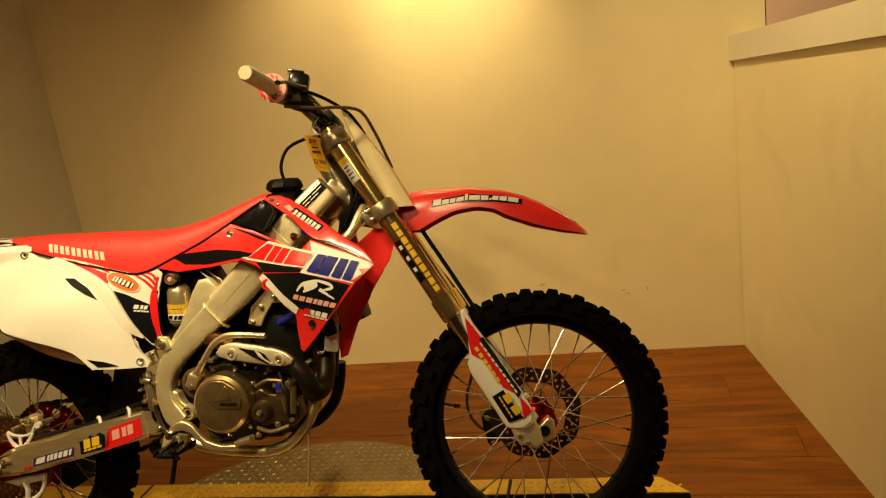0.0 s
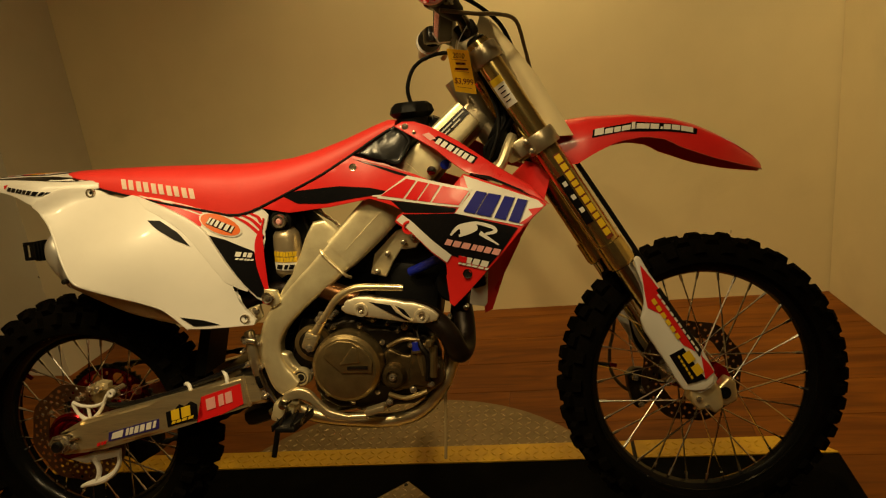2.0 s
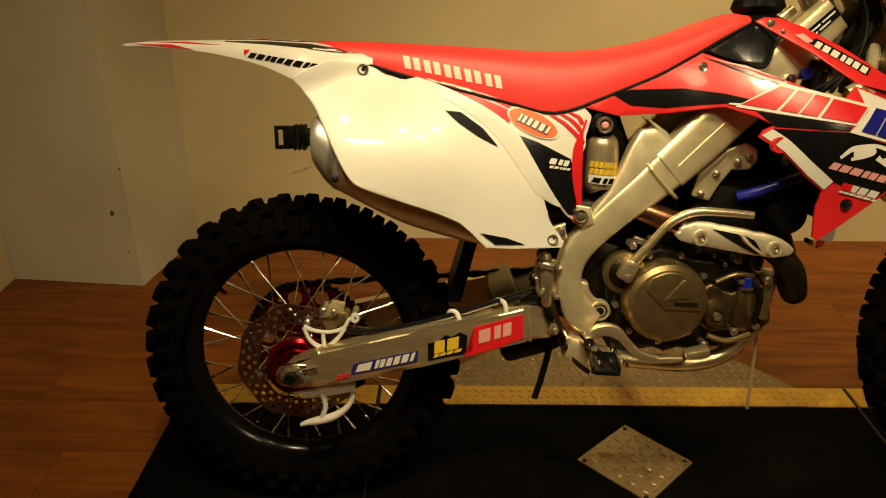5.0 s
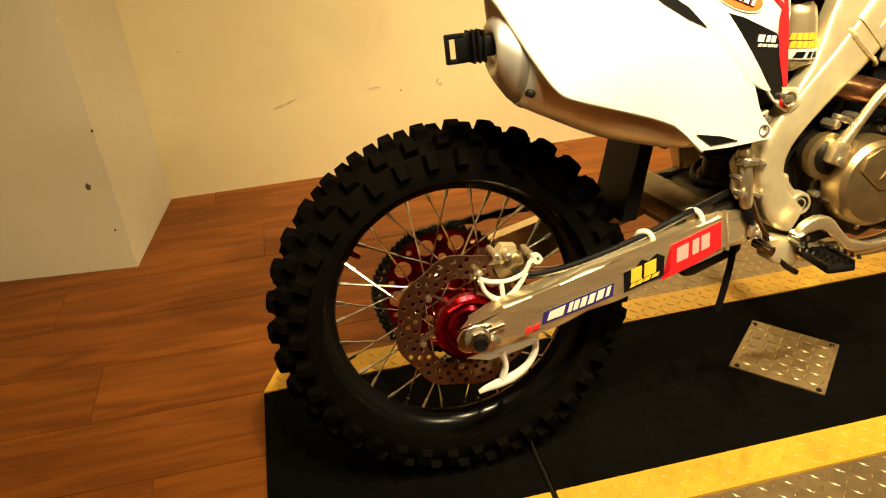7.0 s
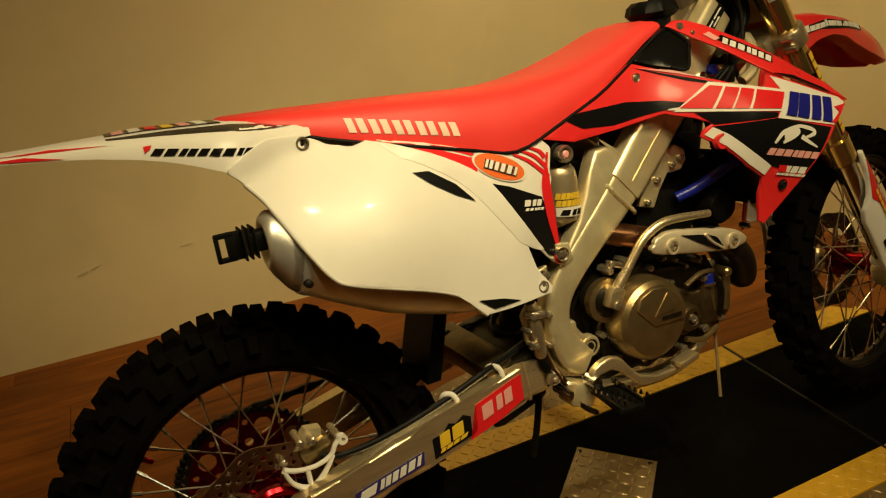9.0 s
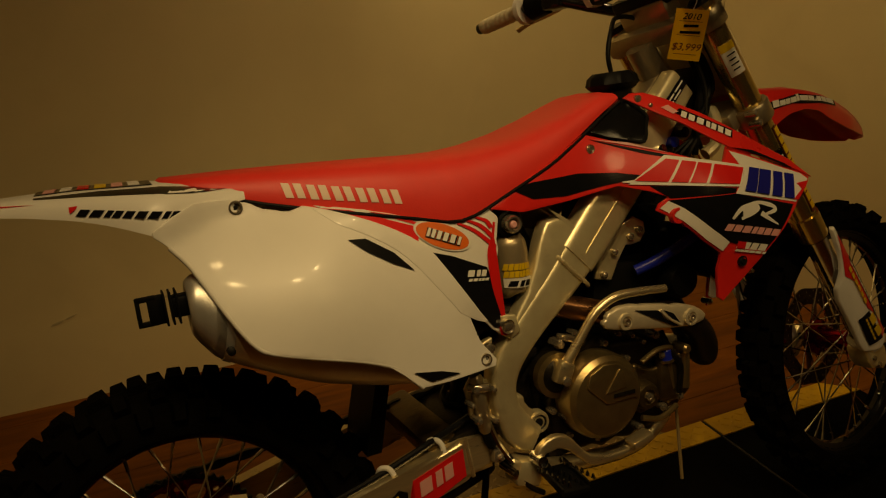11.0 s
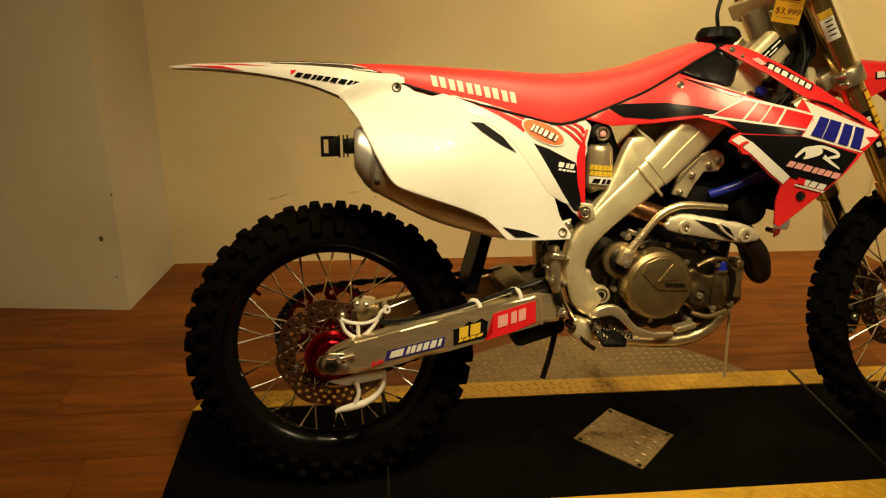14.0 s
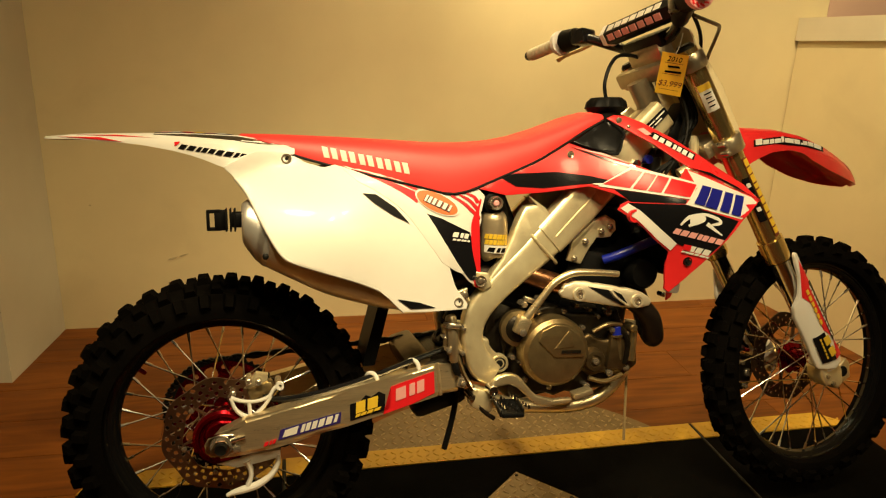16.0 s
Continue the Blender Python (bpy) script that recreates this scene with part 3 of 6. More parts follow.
def hole_ring(r, count, size, shift=0.0):
    return [(r * math.cos(2 * math.pi * (k + shift) / count), r * math.sin(2 * math.pi * (k + shift) / count), size) for k in range(count)]


def wheel(name, centre, matrix, outer, half, bead, rim_in, hub, count, rows, tall, label):
    rim_w = half * 0.55
    prof = [(bead + 0.006, -rim_w), (bead + 0.004, -rim_w + 0.004), (bead - 0.006, -rim_w + 0.006), (rim_in + 0.004, -0.012), (rim_in, 0), (rim_in + 0.004, 0.012), (bead - 0.006, rim_w - 0.006), (bead + 0.004, rim_w - 0.004), (bead + 0.006, rim_w), (bead - 0.004, rim_w - 0.002), (rim_in + 0.008, 0), (bead - 0.004, -rim_w + 0.002)]
    rim = part(name, lathe(prof, 96, closed=True), RIM_BLACK, bike, label)
    rim.matrix_basis = matrix @ Matrix.Translation(centre)
    part("tyre", tyre_mesh(outer, half, bead, count, rows, tall), RUBBER, rim, "worn black knobbly off-road tyre", 28)
    part("hub", lathe([(0.012, -0.062), (hub * 0.7, -0.06), (hub, -0.052), (hub, -0.046), (hub * 0.6, -0.04), (hub * 0.5, 0), (hub * 0.6, 0.04), (hub, 0.046), (hub, 0.052), (hub * 0.7, 0.06), (0.012, 0.062)], 40), ANO_RED, rim, "red anodised hub")
    meshes = []
    for side in (-1, 1):
        for turn in (-1, 1):
            a = turn * 1.25
            hubp = Vector((hub * 0.92 * math.cos(a), side * 0.046, hub * 0.92 * math.sin(a)))
            rimp = Vector((rim_in + 0.002, side * 0.003, 0))
            mid = rimp + (hubp - rimp).normalized() * 0.018
            bm = tube([hubp, mid], 0.0018, 6, 1)
            tube([mid, rimp], 0.0033, 6, 1, bm=bm)
            bmesh.ops.recalc_face_normals(bm, faces=bm.faces)
            mesh = bpy.data.meshes.new("spoke")
            bm.to_mesh(mesh)
            bm.free()
            mesh.materials.append(CHROME)
            smooth(mesh, 40)
            meshes.append(mesh)
    for k in range(36):
        ob = new("spoke", meshes[k % 4])
        ob.parent = rim
        ob.matrix_basis = Matrix.Rotation(2 * math.pi * k / 36 + 0.04, 4, "Y")
    return rim


REAR_ROWS = [((-22, -1), 0), ((1, 22), 0), ((-51, -26), 1), ((26, 51), 1), ((-82, -54), 0), ((54, 82), 0)]
FRONT_ROWS = [((-20, -1), 0), ((1, 20), 0), ((-49, -24), 1), ((24, 49), 1), ((-80, -52), 0), ((52, 80), 0)]
rear_wheel = wheel("rear_wheel", REAR, Matrix(), 0.331, 0.059, 0.241, 0.213, 0.05, 35, REAR_ROWS, 0.016, "black rim wheel with chrome spokes")
front_wheel = wheel("front_wheel", FRONT, STEER, 0.330, 0.043, 0.258, 0.238, 0.045, 29, FRONT_ROWS, 0.0135, "black rim wheel with chrome spokes")
for rim, place in ((rear_wheel, Vector((-0.158, 0.0, 0.439)) - REAR), (front_wheel, Vector((-0.215, 0, 0.05)))):
    radial = Vector((place.x, 0, place.z)).normalized()
    stem = tube([radial * 0.24, radial * 0.205], 0.0035, 8, 1)
    part("valve_stem", stem, DARKMETAL, rim)
    part("valve_cap", tube([radial * 0.213, radial * 0.197], [0.0055, 0.0048], 10, 1), ANO_RED, rim, "red anodised valve cap")


def carrier(ring_parent, inner, outer, y, turn=0.0):
    """Arms that carry a brake disc on its hub."""
    ob = part("disc_carrier", lathe([(inner * 0.8, y - 0.001), (inner, y - 0.001), (inner, y + 0.005), (inner * 0.8, y + 0.005)], 40, closed=True), ROTOR, ring_parent)
    for k in range(6):
        a = 2 * math.pi * k / 6 + turn
        bm = tube([((inner - 0.004) * math.cos(a), y + 0.002, (inner - 0.004) * math.sin(a)), (outer * math.cos(a + 0.22), y + 0.002, outer * math.sin(a + 0.22))], [0.009, 0.006], 8, 1, 0.3)
        part("carrier_arm", bm, ROTOR, ob)


def disc_holes():
    return hole_ring(0.0885, 30, 0.0046) + hole_ring(0.1, 30, 0.0046, 0.5) + hole_ring(0.1115, 30, 0.0046)


part("brake_disc", pierced(0.08, 0.121, -0.078, 0.004, disc_holes(), 0.026, nr=20, nt=420), ROTOR, rear_wheel, "drilled wave-edged brake disc")
carrier(rear_wheel, 0.046, 0.084, -0.077)
part("sprocket", pierced(0.045, 0.123, 0.07, 0.006, hole_ring(0.093, 10, 0.0155) + hole_ring(0.104, 10, 0.0052, 0.5) + hole_ring(0.066, 5, 0.008, 0.25), 0, 49, nr=36, nt=441), ANO_RED, rear_wheel, "red anodised sprocket with round holes")
part("sprocket_teeth", pierced(0.117, 0.1245, 0.0695, 0.007, (), 0, 49, nr=3, nt=441), DARKMETAL, rear_wheel, "dark worn sprocket teeth")
part("brake_disc", pierced(0.08, 0.119, 0.062, 0.004, hole_ring(0.09, 24, 0.0036) + hole_ring(0.1, 24, 0.0036, 0.5) + hole_ring(0.11, 24, 0.0036), 0.026, nr=20, nt=420), ROTOR_DARK, front_wheel, "drilled wave-edged brake disc")
carrier(front_wheel, 0.036, 0.084, 0.061)
nut = lathe([(0.0085, -0.17), (0.0105, -0.171), (0.0125, -0.168), (0.0125, -0.15)], 24)
part("axle_end", nut, DARKMETAL, rear_wheel, "hollow dark axle end")
part("axle_nut", lathe([(0.012, -0.164), (0.0175, -0.163), (0.0185, -0.16), (0.0185, -0.15)], 6), CHROME, rear_wheel, "bright hexagonal axle nut")
part("axle_washer", lathe([(0.011, -0.152), (0.0215, -0.152), (0.0215, -0.146), (0.011, -0.146)], 28), BOLT, rear_wheel)
part("axle", lathe([(0.0085, -0.16), (0.011, -0.158), (0.011, 0.14), (0.0085, 0.145)], 18), DARKMETAL, rear_wheel)
part("hub_flange", lathe([(0.024, -0.098), (0.032, -0.102), (0.038, -0.098), (0.042, -0.1), (0.047, -0.107), (0.054, -0.108), (0.0595, -0.103), (0.0595, -0.09), (0.05, -0.082), (0.024, -0.08)], 48), ANO_RED, rear_wheel, "red anodised hub guard")
for k in range(6):
    a = 2 * math.pi * k / 6 + 0.3
    part("disc_bolt", lathe([(0.002, -0.083), (0.0058, -0.082), (0.006, -0.074)], 8, (0.082 * math.cos(a), 0, 0.082 * math.sin(a))), BOLT, rear_wheel)
# chain round the sprocket
chain_line = [(0.52, 0.075, 0.46), (0.28, 0.075, 0.447), (0.0, 0.075, 0.433), (-0.07, 0.075, 0.415), (-0.12, 0.075, 0.36), (-0.127, 0.075, 0.3), (-0.1, 0.075, 0.225), (-0.04, 0.075, 0.19), (0.1, 0.075, 0.21), (0.3, 0.075, 0.28), (0.5, 0.075, 0.36)]
part("chain", tube(chain_line, [0.0088 if n % 4 < 2 else 0.0058 for n in range(241)], 6, 24), DARKMETAL, bike, "dark oily drive chain")
part("chain_guide", panel([(0.03, 0.27), (0.13, 0.28), (0.12, 0.2), (0.06, 0.17), (0.02, 0.2)], flat(0.06), 0.03), BLACK, bike)

# swingarm and rear brake
ARM = [(-0.021, 0.318), (-0.001, 0.338), (0.051, 0.362), (0.264, 0.408), (0.446, 0.443), (0.5, 0.441), (0.503, 0.381), (0.465, 0.375), (0.258, 0.327), (0.079, 0.290), (-0.002, 0.285), (-0.02, 0.299)]


def arm_depth(x, z):
    return -0.145 + 0.012 * max(0.0, (x - 0.2)) / 0.3


arm_bm = panel(ARM, arm_depth, 0.032, 0.05)
bmesh.ops.bevel(arm_bm, geom=[e for e in arm_bm.edges if e.is_manifold and e.calc_face_angle(0) > 0.9], offset=0.008, segments=3, affect="EDGES")
swingarm = part("swingarm", arm_bm, BRUSHED, bike, "brushed aluminium swingarm")
far_leg = panel(ARM, flat(0.113), 0.032, 0.08)
bmesh.ops.bevel(far_leg, geom=[e for e in far_leg.edges if e.is_manifold and e.calc_face_angle(0) > 0.9], offset=0.006, segments=2, affect="EDGES")
part("swingarm_leg", far_leg, BRUSHED, swingarm)
part("cross_member", block((0.42, 0, 0.436), (0.06, 0.24, 0.05), (0, -14, 0), 0.012), CASE_BRONZE, swingarm, "cast cross member in front of the tyre")
part("pivot_block", block((0.475, 0, 0.412), (0.09, 0.25, 0.085), (0, -10, 0), 0.012), CASE, swingarm)
plate = rounded_panel([(-0.03, 0.318), (-0.022, 0.331), (0.004, 0.337), (0.03, 0.334), (0.034, 0.3), (0.012, 0.289), (-0.018, 0.29), (-0.029, 0.3)], flat(-0.1495), 0.012, 0.05, 0.003)
part("axle_plate", plate, CHROME, swingarm, "polished axle plate")
part("adjuster_block", block((0.033, -0.151, 0.305), (0.016, 0.014, 0.014), (0, -12, 0), 0.003), BOLT, swingarm)
part("adjuster_slot", block((0.034, -0.1465, 0.322), (0.026, 0.006, 0.007), (0, -12, 0), 0.002), DARKMETAL, swingarm)
part("adjuster_bolt", tube([(0.022, -0.152, 0.322), (0.05, -0.15, 0.328)], 0.0042, 8, 1), CHROME, swingarm)
part("arm_end_weld", tube([(0.455, arm_depth(0.455, 0) + 0.002, 0.446), (0.458, arm_depth(0.458, 0) - 0.0005, 0.41), (0.462, arm_depth(0.462, 0) + 0.002, 0.374)], 0.004, 8), BRUSHED, swingarm)


def stick(outline, depth, ink, parent, name="decal", label="", grid=0.016, lift=0.0015, rounding=0):
    return part(name, panel(outline, over(depth, lift), 0.0008, grid, rounding), ink, parent, label)


def marks(corner, along, up, count, depth, ink, parent, name="lettering_bar", lift=0.003, fill=0.72, lean=0.25):
    for o in quad_bars(corner, along, up, count, fill, lean):
        stick(o, depth, ink, parent, name, lift=lift)


stick([(0.115, 0.312), (0.243, 0.337), (0.246, 0.36), (0.2, 0.352), (0.12, 0.334)], arm_depth, INK_PURPLE, swingarm, label="violet sponsor sticker")
marks((0.16, 0.325), (0.078, 0.016), (0.002, 0.016), 6, arm_depth, INK_WHITE, swingarm)
stick([(0.124, 0.318), (0.152, 0.323), (0.158, 0.34), (0.13, 0.333)], arm_depth, INK_WHITE, swingarm, lift=0.003)
stick([(0.264, 0.338), (0.338, 0.354), (0.34, 0.388), (0.326, 0.396), (0.31, 0.386), (0.298, 0.391), (0.286, 0.379), (0.264, 0.374)], arm_depth, INK_BLACK, swingarm, label="black and yellow sponsor sticker", lift=0.0014)
marks((0.276, 0.353), (0.052, 0.012), (0, 0.024), 2, arm_depth, INK_YELLOW, swingarm, lean=0.05, fill=0.8)
marks((0.274, 0.345), (0.056, 0.0125), (0, 0.006), 4, arm_depth, INK_YELLOW, swingarm, fill=0.8)
stick([(0.35, 0.36), (0.352, 0.404), (0.447, 0.429), (0.448, 0.381), (0.4, 0.362), (0.334, 0.345)], arm_depth, INK_RED, swingarm, label="red sponsor sticker")
marks((0.362, 0.372), (0.068, 0.018), (0, 0.026), 3, arm_depth, INK_PINK, swingarm, lean=0.02, fill=0.74)
marks((0.085, 0.302), (0.026, 0.006), (0.001, 0.008), 3, arm_depth, INK_RED, swingarm)
# cable clips on the arm
for x, z in ((0.318, 0.411), (0.408, 0.433)):
    part("hose_clip", tube([(x - 0.014, -0.108, z + 0.006), (x - 0.01, -0.115, z + 0.018), (x, -0.123, z + 0.019), (x + 0.006, -0.129, z + 0.01), (x + 0.007, -0.131, z - 0.003)], [0.0045, 0.0048, 0.0048, 0.0048, 0.0055], 10, 4), INK_WHITE, swingarm, "pale plastic hose clip")
part("brake_hose", tube([(0.09, -0.098, 0.392), (0.12, -0.112, 0.388), (0.18, -0.118, 0.393), (0.25, -0.12, 0.407), (0.31, -0.12, 0.422), (0.36, -0.12, 0.437), (0.4, -0.12, 0.45), (0.48, -0.11, 0.47)], 0.0065, 10), BLACK_GLOSS, bike)
caliper = part("rear_caliper", block((0.085, -0.078, 0.402), (0.056, 0.036, 0.03), (0, -20, 0), 0.008), COVER, bike, "small cast brake caliper")
def bent_bar(points, radius, y, swell=1.0):
    """A moulded bar along points in x and z at one depth, a little flattened."""
    return tube([(x, y, z) for x, z in points], radius, 10, 4, swell)


part("caliper_guard", bent_bar([(0.024, 0.402), (0.044, 0.393), (0.074, 0.39), (0.1, 0.398), (0.111, 0.414), (0.122, 0.419)], [0.0055, 0.005, 0.0045, 0.005, 0.005, 0.006], -0.118, 0.8), WHITE, caliper, "white plastic caliper guard")
part("guard_arm", bent_bar([(0.024, 0.4), (0.033, 0.376), (0.052, 0.36), (0.07, 0.361), (0.09, 0.379), (0.104, 0.398)], [0.005, 0.005, 0.0065, 0.0065, 0.005, 0.0042], -0.119, 0.8), WHITE, caliper)
part("guard_post", bent_bar([(0.06, 0.392), (0.0605, 0.376), (0.061, 0.36)], 0.0042, -0.118), WHITE, caliper)
part("guard_lug", lathe([(0.004, -0.124), (0.0085, -0.124), (0.0085, -0.112), (0.004, -0.112)], 16, (0.123, 0, 0.419), closed=True), WHITE, caliper)
part("bracket", panel([(0.05, 0.41), (0.075, 0.44), (0.1, 0.435), (0.095, 0.405)], flat(-0.088), 0.02), CAST, caliper)
for x, z in ((0.028, 0.405), (0.12, 0.418), (0.08, 0.425), (0.06, 0.428)):
    part("bolt", lathe([(0.004, -0.108), (0.007, -0.106), (0.007, -0.06)], 10, (x, 0, z)), BOLT, caliper)
fin = part("disc_guard", panel([(-0.01, 0.262), (0.052, 0.274), (0.119, 0.28), (0.118, 0.264), (0.075, 0.256), (0.03, 0.25)], flat(-0.115), 0.01), WHITE, bike, "white plastic rear disc guard")
part("guard_blade", bent_bar([(0.05, 0.262), (0.056, 0.244), (0.057, 0.226), (0.05, 0.208)], [0.014, 0.009, 0.0085, 0.009], -0.11, 0.6), WHITE, fin)
part("guard_arm", bent_bar([(0.114, 0.27), (0.112, 0.247), (0.096, 0.223), (0.068, 0.206), (0.04, 0.199), (0.02, 0.195), (0.006, 0.19)], [0.006, 0.0062, 0.007, 0.009, 0.009, 0.0065, 0.004], -0.111, 0.9), WHITE, fin)

# ---- frame ----
frame_depth = blend([(0.585, 0.44, -0.155), (0.5, 0.5, -0.15), (0.55, 0.6, -0.15), (0.7, 0.68, -0.14), (0.83, 0.8, -0.12), (0.93, 0.9, -0.108), (1.03, 1.0, -0.085)])
SPINE = [(1.012, 0.981, 0.034), (0.95, 0.926, 0.036), (0.89, 0.868, 0.04), (0.83, 0.812, 0.041), (0.77, 0.757, 0.041), (0.71, 0.704, 0.038), (0.66, 0.662, 0.034), (0.61, 0.622, 0.03), (0.565, 0.58, 0.028), (0.54, 0.543, 0.026), (0.532, 0.505, 0.0235), (0.538, 0.465, 0.025), (0.556, 0.43, 0.03), (0.578, 0.413, 0.024)]


def spar_mesh(first, last, extra=0.0, half=0.021, side=-1):
    """A rounded cast beam along the frame's line."""
    line = curve([(x, hw, z) for x, z, hw in SPINE[first:last]], 5)
    sections = []
    for n, p in enumerate(line):
        way = line[min(n + 1, len(line) - 1)] - line[max(n - 1, 0)]
        across = Vector((-way.z, 0, way.x)).normalized()
        mid = frame_depth(p.x, p.z) + half
        loop = []
        for k in range(28):
            c, s = math.cos(2 * math.pi * k / 28), math.sin(2 * math.pi * k / 28)
            u, v = (abs(c) ** 0.34) * (1 if c > 0 else -1), (abs(s) ** 0.42) * (1 if s > 0 else -1)
            q = Vector((p.x, 0, p.z)) + across * (p.y + extra) * u
            loop.append(Vector((q.x, (mid + (half + extra) * v) * -side, q.z)))
        sections.append(loop)
    return loft(sections)


def spar_depth(x, z):
    return frame_depth(x, z) - 0.0005


frame_ob = part("frame", spar_mesh(0, 14), CAST, bike, "cast aluminium twin-spar frame", 65)
part("left_spar", spar_mesh(0, 14, side=1), CAST, frame_ob, sharp=50)
part("weld_sleeve", spar_mesh(2, 6, 0.0026), CAST, frame_ob, "thicker cast section with weld seam", 65)
part("seam_line", tube([(x, spar_depth(x, z) - 0.0027, z) for x, z in ((0.725, 0.712), (0.77, 0.754), (0.81, 0.79), (0.85, 0.828))], 0.0007, 6), CAST, frame_ob)
stick([(0.944, 0.945), (1.003, 0.993), (1.015, 0.979), (0.957, 0.93)], spar_depth, INK_BLACK, frame_ob, "frame_label", "small black label with white print", 0.012, 0.003)
for k, (u0, u1) in enumerate(((0.08, 0.46), (0.52, 0.92), (0.08, 0.3), (0.36, 0.7))):
    v = 0.28 if k < 2 else 0.68
    a = Vector((0.944, 0.945)).lerp(Vector((0.957, 0.93)), v)
    b = Vector((1.003, 0.993)).lerp(Vector((1.015, 0.979)), v)
    d = Vector((0.0018, -0.0021))
    p0, p1 = a.lerp(b, u0), a.lerp(b, u1)
    stick([tuple(p0), tuple(p1), tuple(p1 + d), tuple(p0 + d)], spar_depth, INK_WHITE, frame_ob, "lettering_bar", lift=0.0045)
bead_line = [Vector(q) for q in ((0.664, 0, 0.722), (0.672, 0, 0.71), (0.684, 0, 0.695), (0.7, 0, 0.678), (0.717, 0, 0.66), (0.728, 0, 0.65))]
bead_line = [q + Vector((0, spar_depth(q.x, q.z) + (0.012 if n in (0, 5) else -0.001), 0)) for n, q in enumerate(bead_line)]
part("weld_bead", tube(bead_line, [0.003 + 0.0014 * (n % 2) for n in range(21)], 8), CAST, frame_ob)
part("head_tube", tube([(0.985, 0, 1.06), (1.08, 0, 0.88)], 0.028, 20, 1), CLAMP, frame_ob)
part("head_gusset", block((1.0, 0, 0.955), (0.1, 0.06, 0.07), (0, -40, 0), 0.012), CLAMP, frame_ob)
part("subframe_plate", rounded_panel([(0.648, 0.766), (0.656, 0.778), (0.689, 0.782), (0.698, 0.769), (0.712, 0.763), (0.742, 0.768), (0.73, 0.735), (0.68, 0.69), (0.62, 0.628), (0.58, 0.6), (0.562, 0.618), (0.58, 0.646), (0.602, 0.676), (0.621, 0.71), (0.636, 0.745)], lambda x, z: frame_depth(x, z) + 0.0015, 0.034, 0.04, 0.006), CAST, frame_ob, "pale cast frame gusset", 60)
CRADLE = [(0.56, 0.36), (0.62, 0.332), (0.73, 0.317), (0.796, 0.317), (0.851, 0.335), (0.9, 0.385), (0.928, 0.446), (0.938, 0.5)]
# The far tube's shade is put into its material: dark, unlike the near one.
for side in (-1, 1):
    part("cradle_tube", tube([(x, side * (0.11 if x < 0.9 else 0.11 - (x - 0.9) * 0.7), z) for x, z in CRADLE], 0.0165, 12), BRUSHED if side < 0 else DARKMETAL, frame_ob)
part("down_tube", tube([(0.936, 0, 0.48), (0.95, 0, 0.56), (0.98, 0, 0.68), (1.03, 0, 0.88)], 0.022, 12), DARKMETAL, frame_ob, "dark front down tube")
part("frame_foot", rounded_panel([(0.545, 0.5), (0.571, 0.492), (0.579, 0.467), (0.592, 0.457), (0.606, 0.45), (0.6155, 0.438), (0.614, 0.424), (0.603, 0.417), (0.585, 0.413), (0.562, 0.398), (0.545, 0.42)], flat(-0.144), 0.03, 0.03, 0.006), CAST, frame_ob)
part("frame_boss", lathe([(0.0135, -0.143), (0.0145, -0.1475), (0.018, -0.1475), (0.0205, -0.143), (0.021, -0.13)], 28, (0.592, 0, 0.437)), CAST, frame_ob)
for x, y, z, r in ((0.592, -0.1465, 0.437, 0.0135), (0.545, -0.164, 0.625, 0.012)):
    part("frame_bolt", lathe([(0.004, y), (r * 0.55, y + 0.001), (r * 0.6, y + 0.006), (r, y), (r, -0.12)], 20, (x, 0, z)), DARKMETAL if z < 0.5 else BOLT, frame_ob)
part("mount_tab", rounded_panel([(0.535, 0.645), (0.565, 0.64), (0.572, 0.61), (0.552, 0.6), (0.53, 0.615)], flat(-0.155), 0.014, 0.04, 0.003), CAST, frame_ob)
part("bolt", lathe([(0.003, -0.162), (0.006, -0.161), (0.007, -0.15)], 14, (0.553, 0, 0.624)), BOLT, frame_ob)
part("mount_tab", rounded_panel([(0.49, 0.6), (0.522, 0.61), (0.525, 0.58), (0.505, 0.565)], flat(-0.148), 0.014, 0.04, 0.003), CAST, frame_ob)
part("bolt", lathe([(0.004, -0.16), (0.009, -0.158), (0.01, -0.14)], 14, (0.51, 0, 0.594)), BOLT, frame_ob)
part("brace", rounded_panel([(0.778, 0.693), (0.764, 0.647), (0.8, 0.64), (0.818, 0.672), (0.838, 0.697), (0.872, 0.7), (0.886, 0.717), (0.884, 0.737), (0.862, 0.75), (0.83, 0.74)], flat(-0.1), 0.012, 0.05, 0.003), CAST, frame_ob, "cast engine hanger plate")
for x, z in ((0.809, 0.693), (0.847, 0.715), (0.868, 0.725), (0.782, 0.655)):
    part("bolt", lathe([(0.003, -0.11), (0.006, -0.108), (0.007, -0.09)], 12, (x, 0, z)), BOLT, frame_ob)

# ---- engine and exhaust ----
engine = part("engine", block((0.735, 0, 0.44), (0.26, 0.23, 0.19), (0, -8, 0), 0.03), CASE, bike, "stained cast engine with round clutch cover")
part("gearbox", block((0.615, 0, 0.49), (0.1, 0.2, 0.14), (0, 20, 0), 0.025), CASE, engine)
# Shade under seat and shroud is put into the black of these blocks.
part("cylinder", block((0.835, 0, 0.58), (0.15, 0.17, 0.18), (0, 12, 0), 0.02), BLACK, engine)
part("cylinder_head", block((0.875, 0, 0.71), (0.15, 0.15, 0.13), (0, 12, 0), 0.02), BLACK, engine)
# Two added blocks close the gap behind the spar and keep it dark.
part("gap_block", block((0.745, 0.01, 0.665), (0.15, 0.12, 0.13), (0, 25, 0), 0.03), BLACK, engine, "black block filling the shaded gap behind the spar")
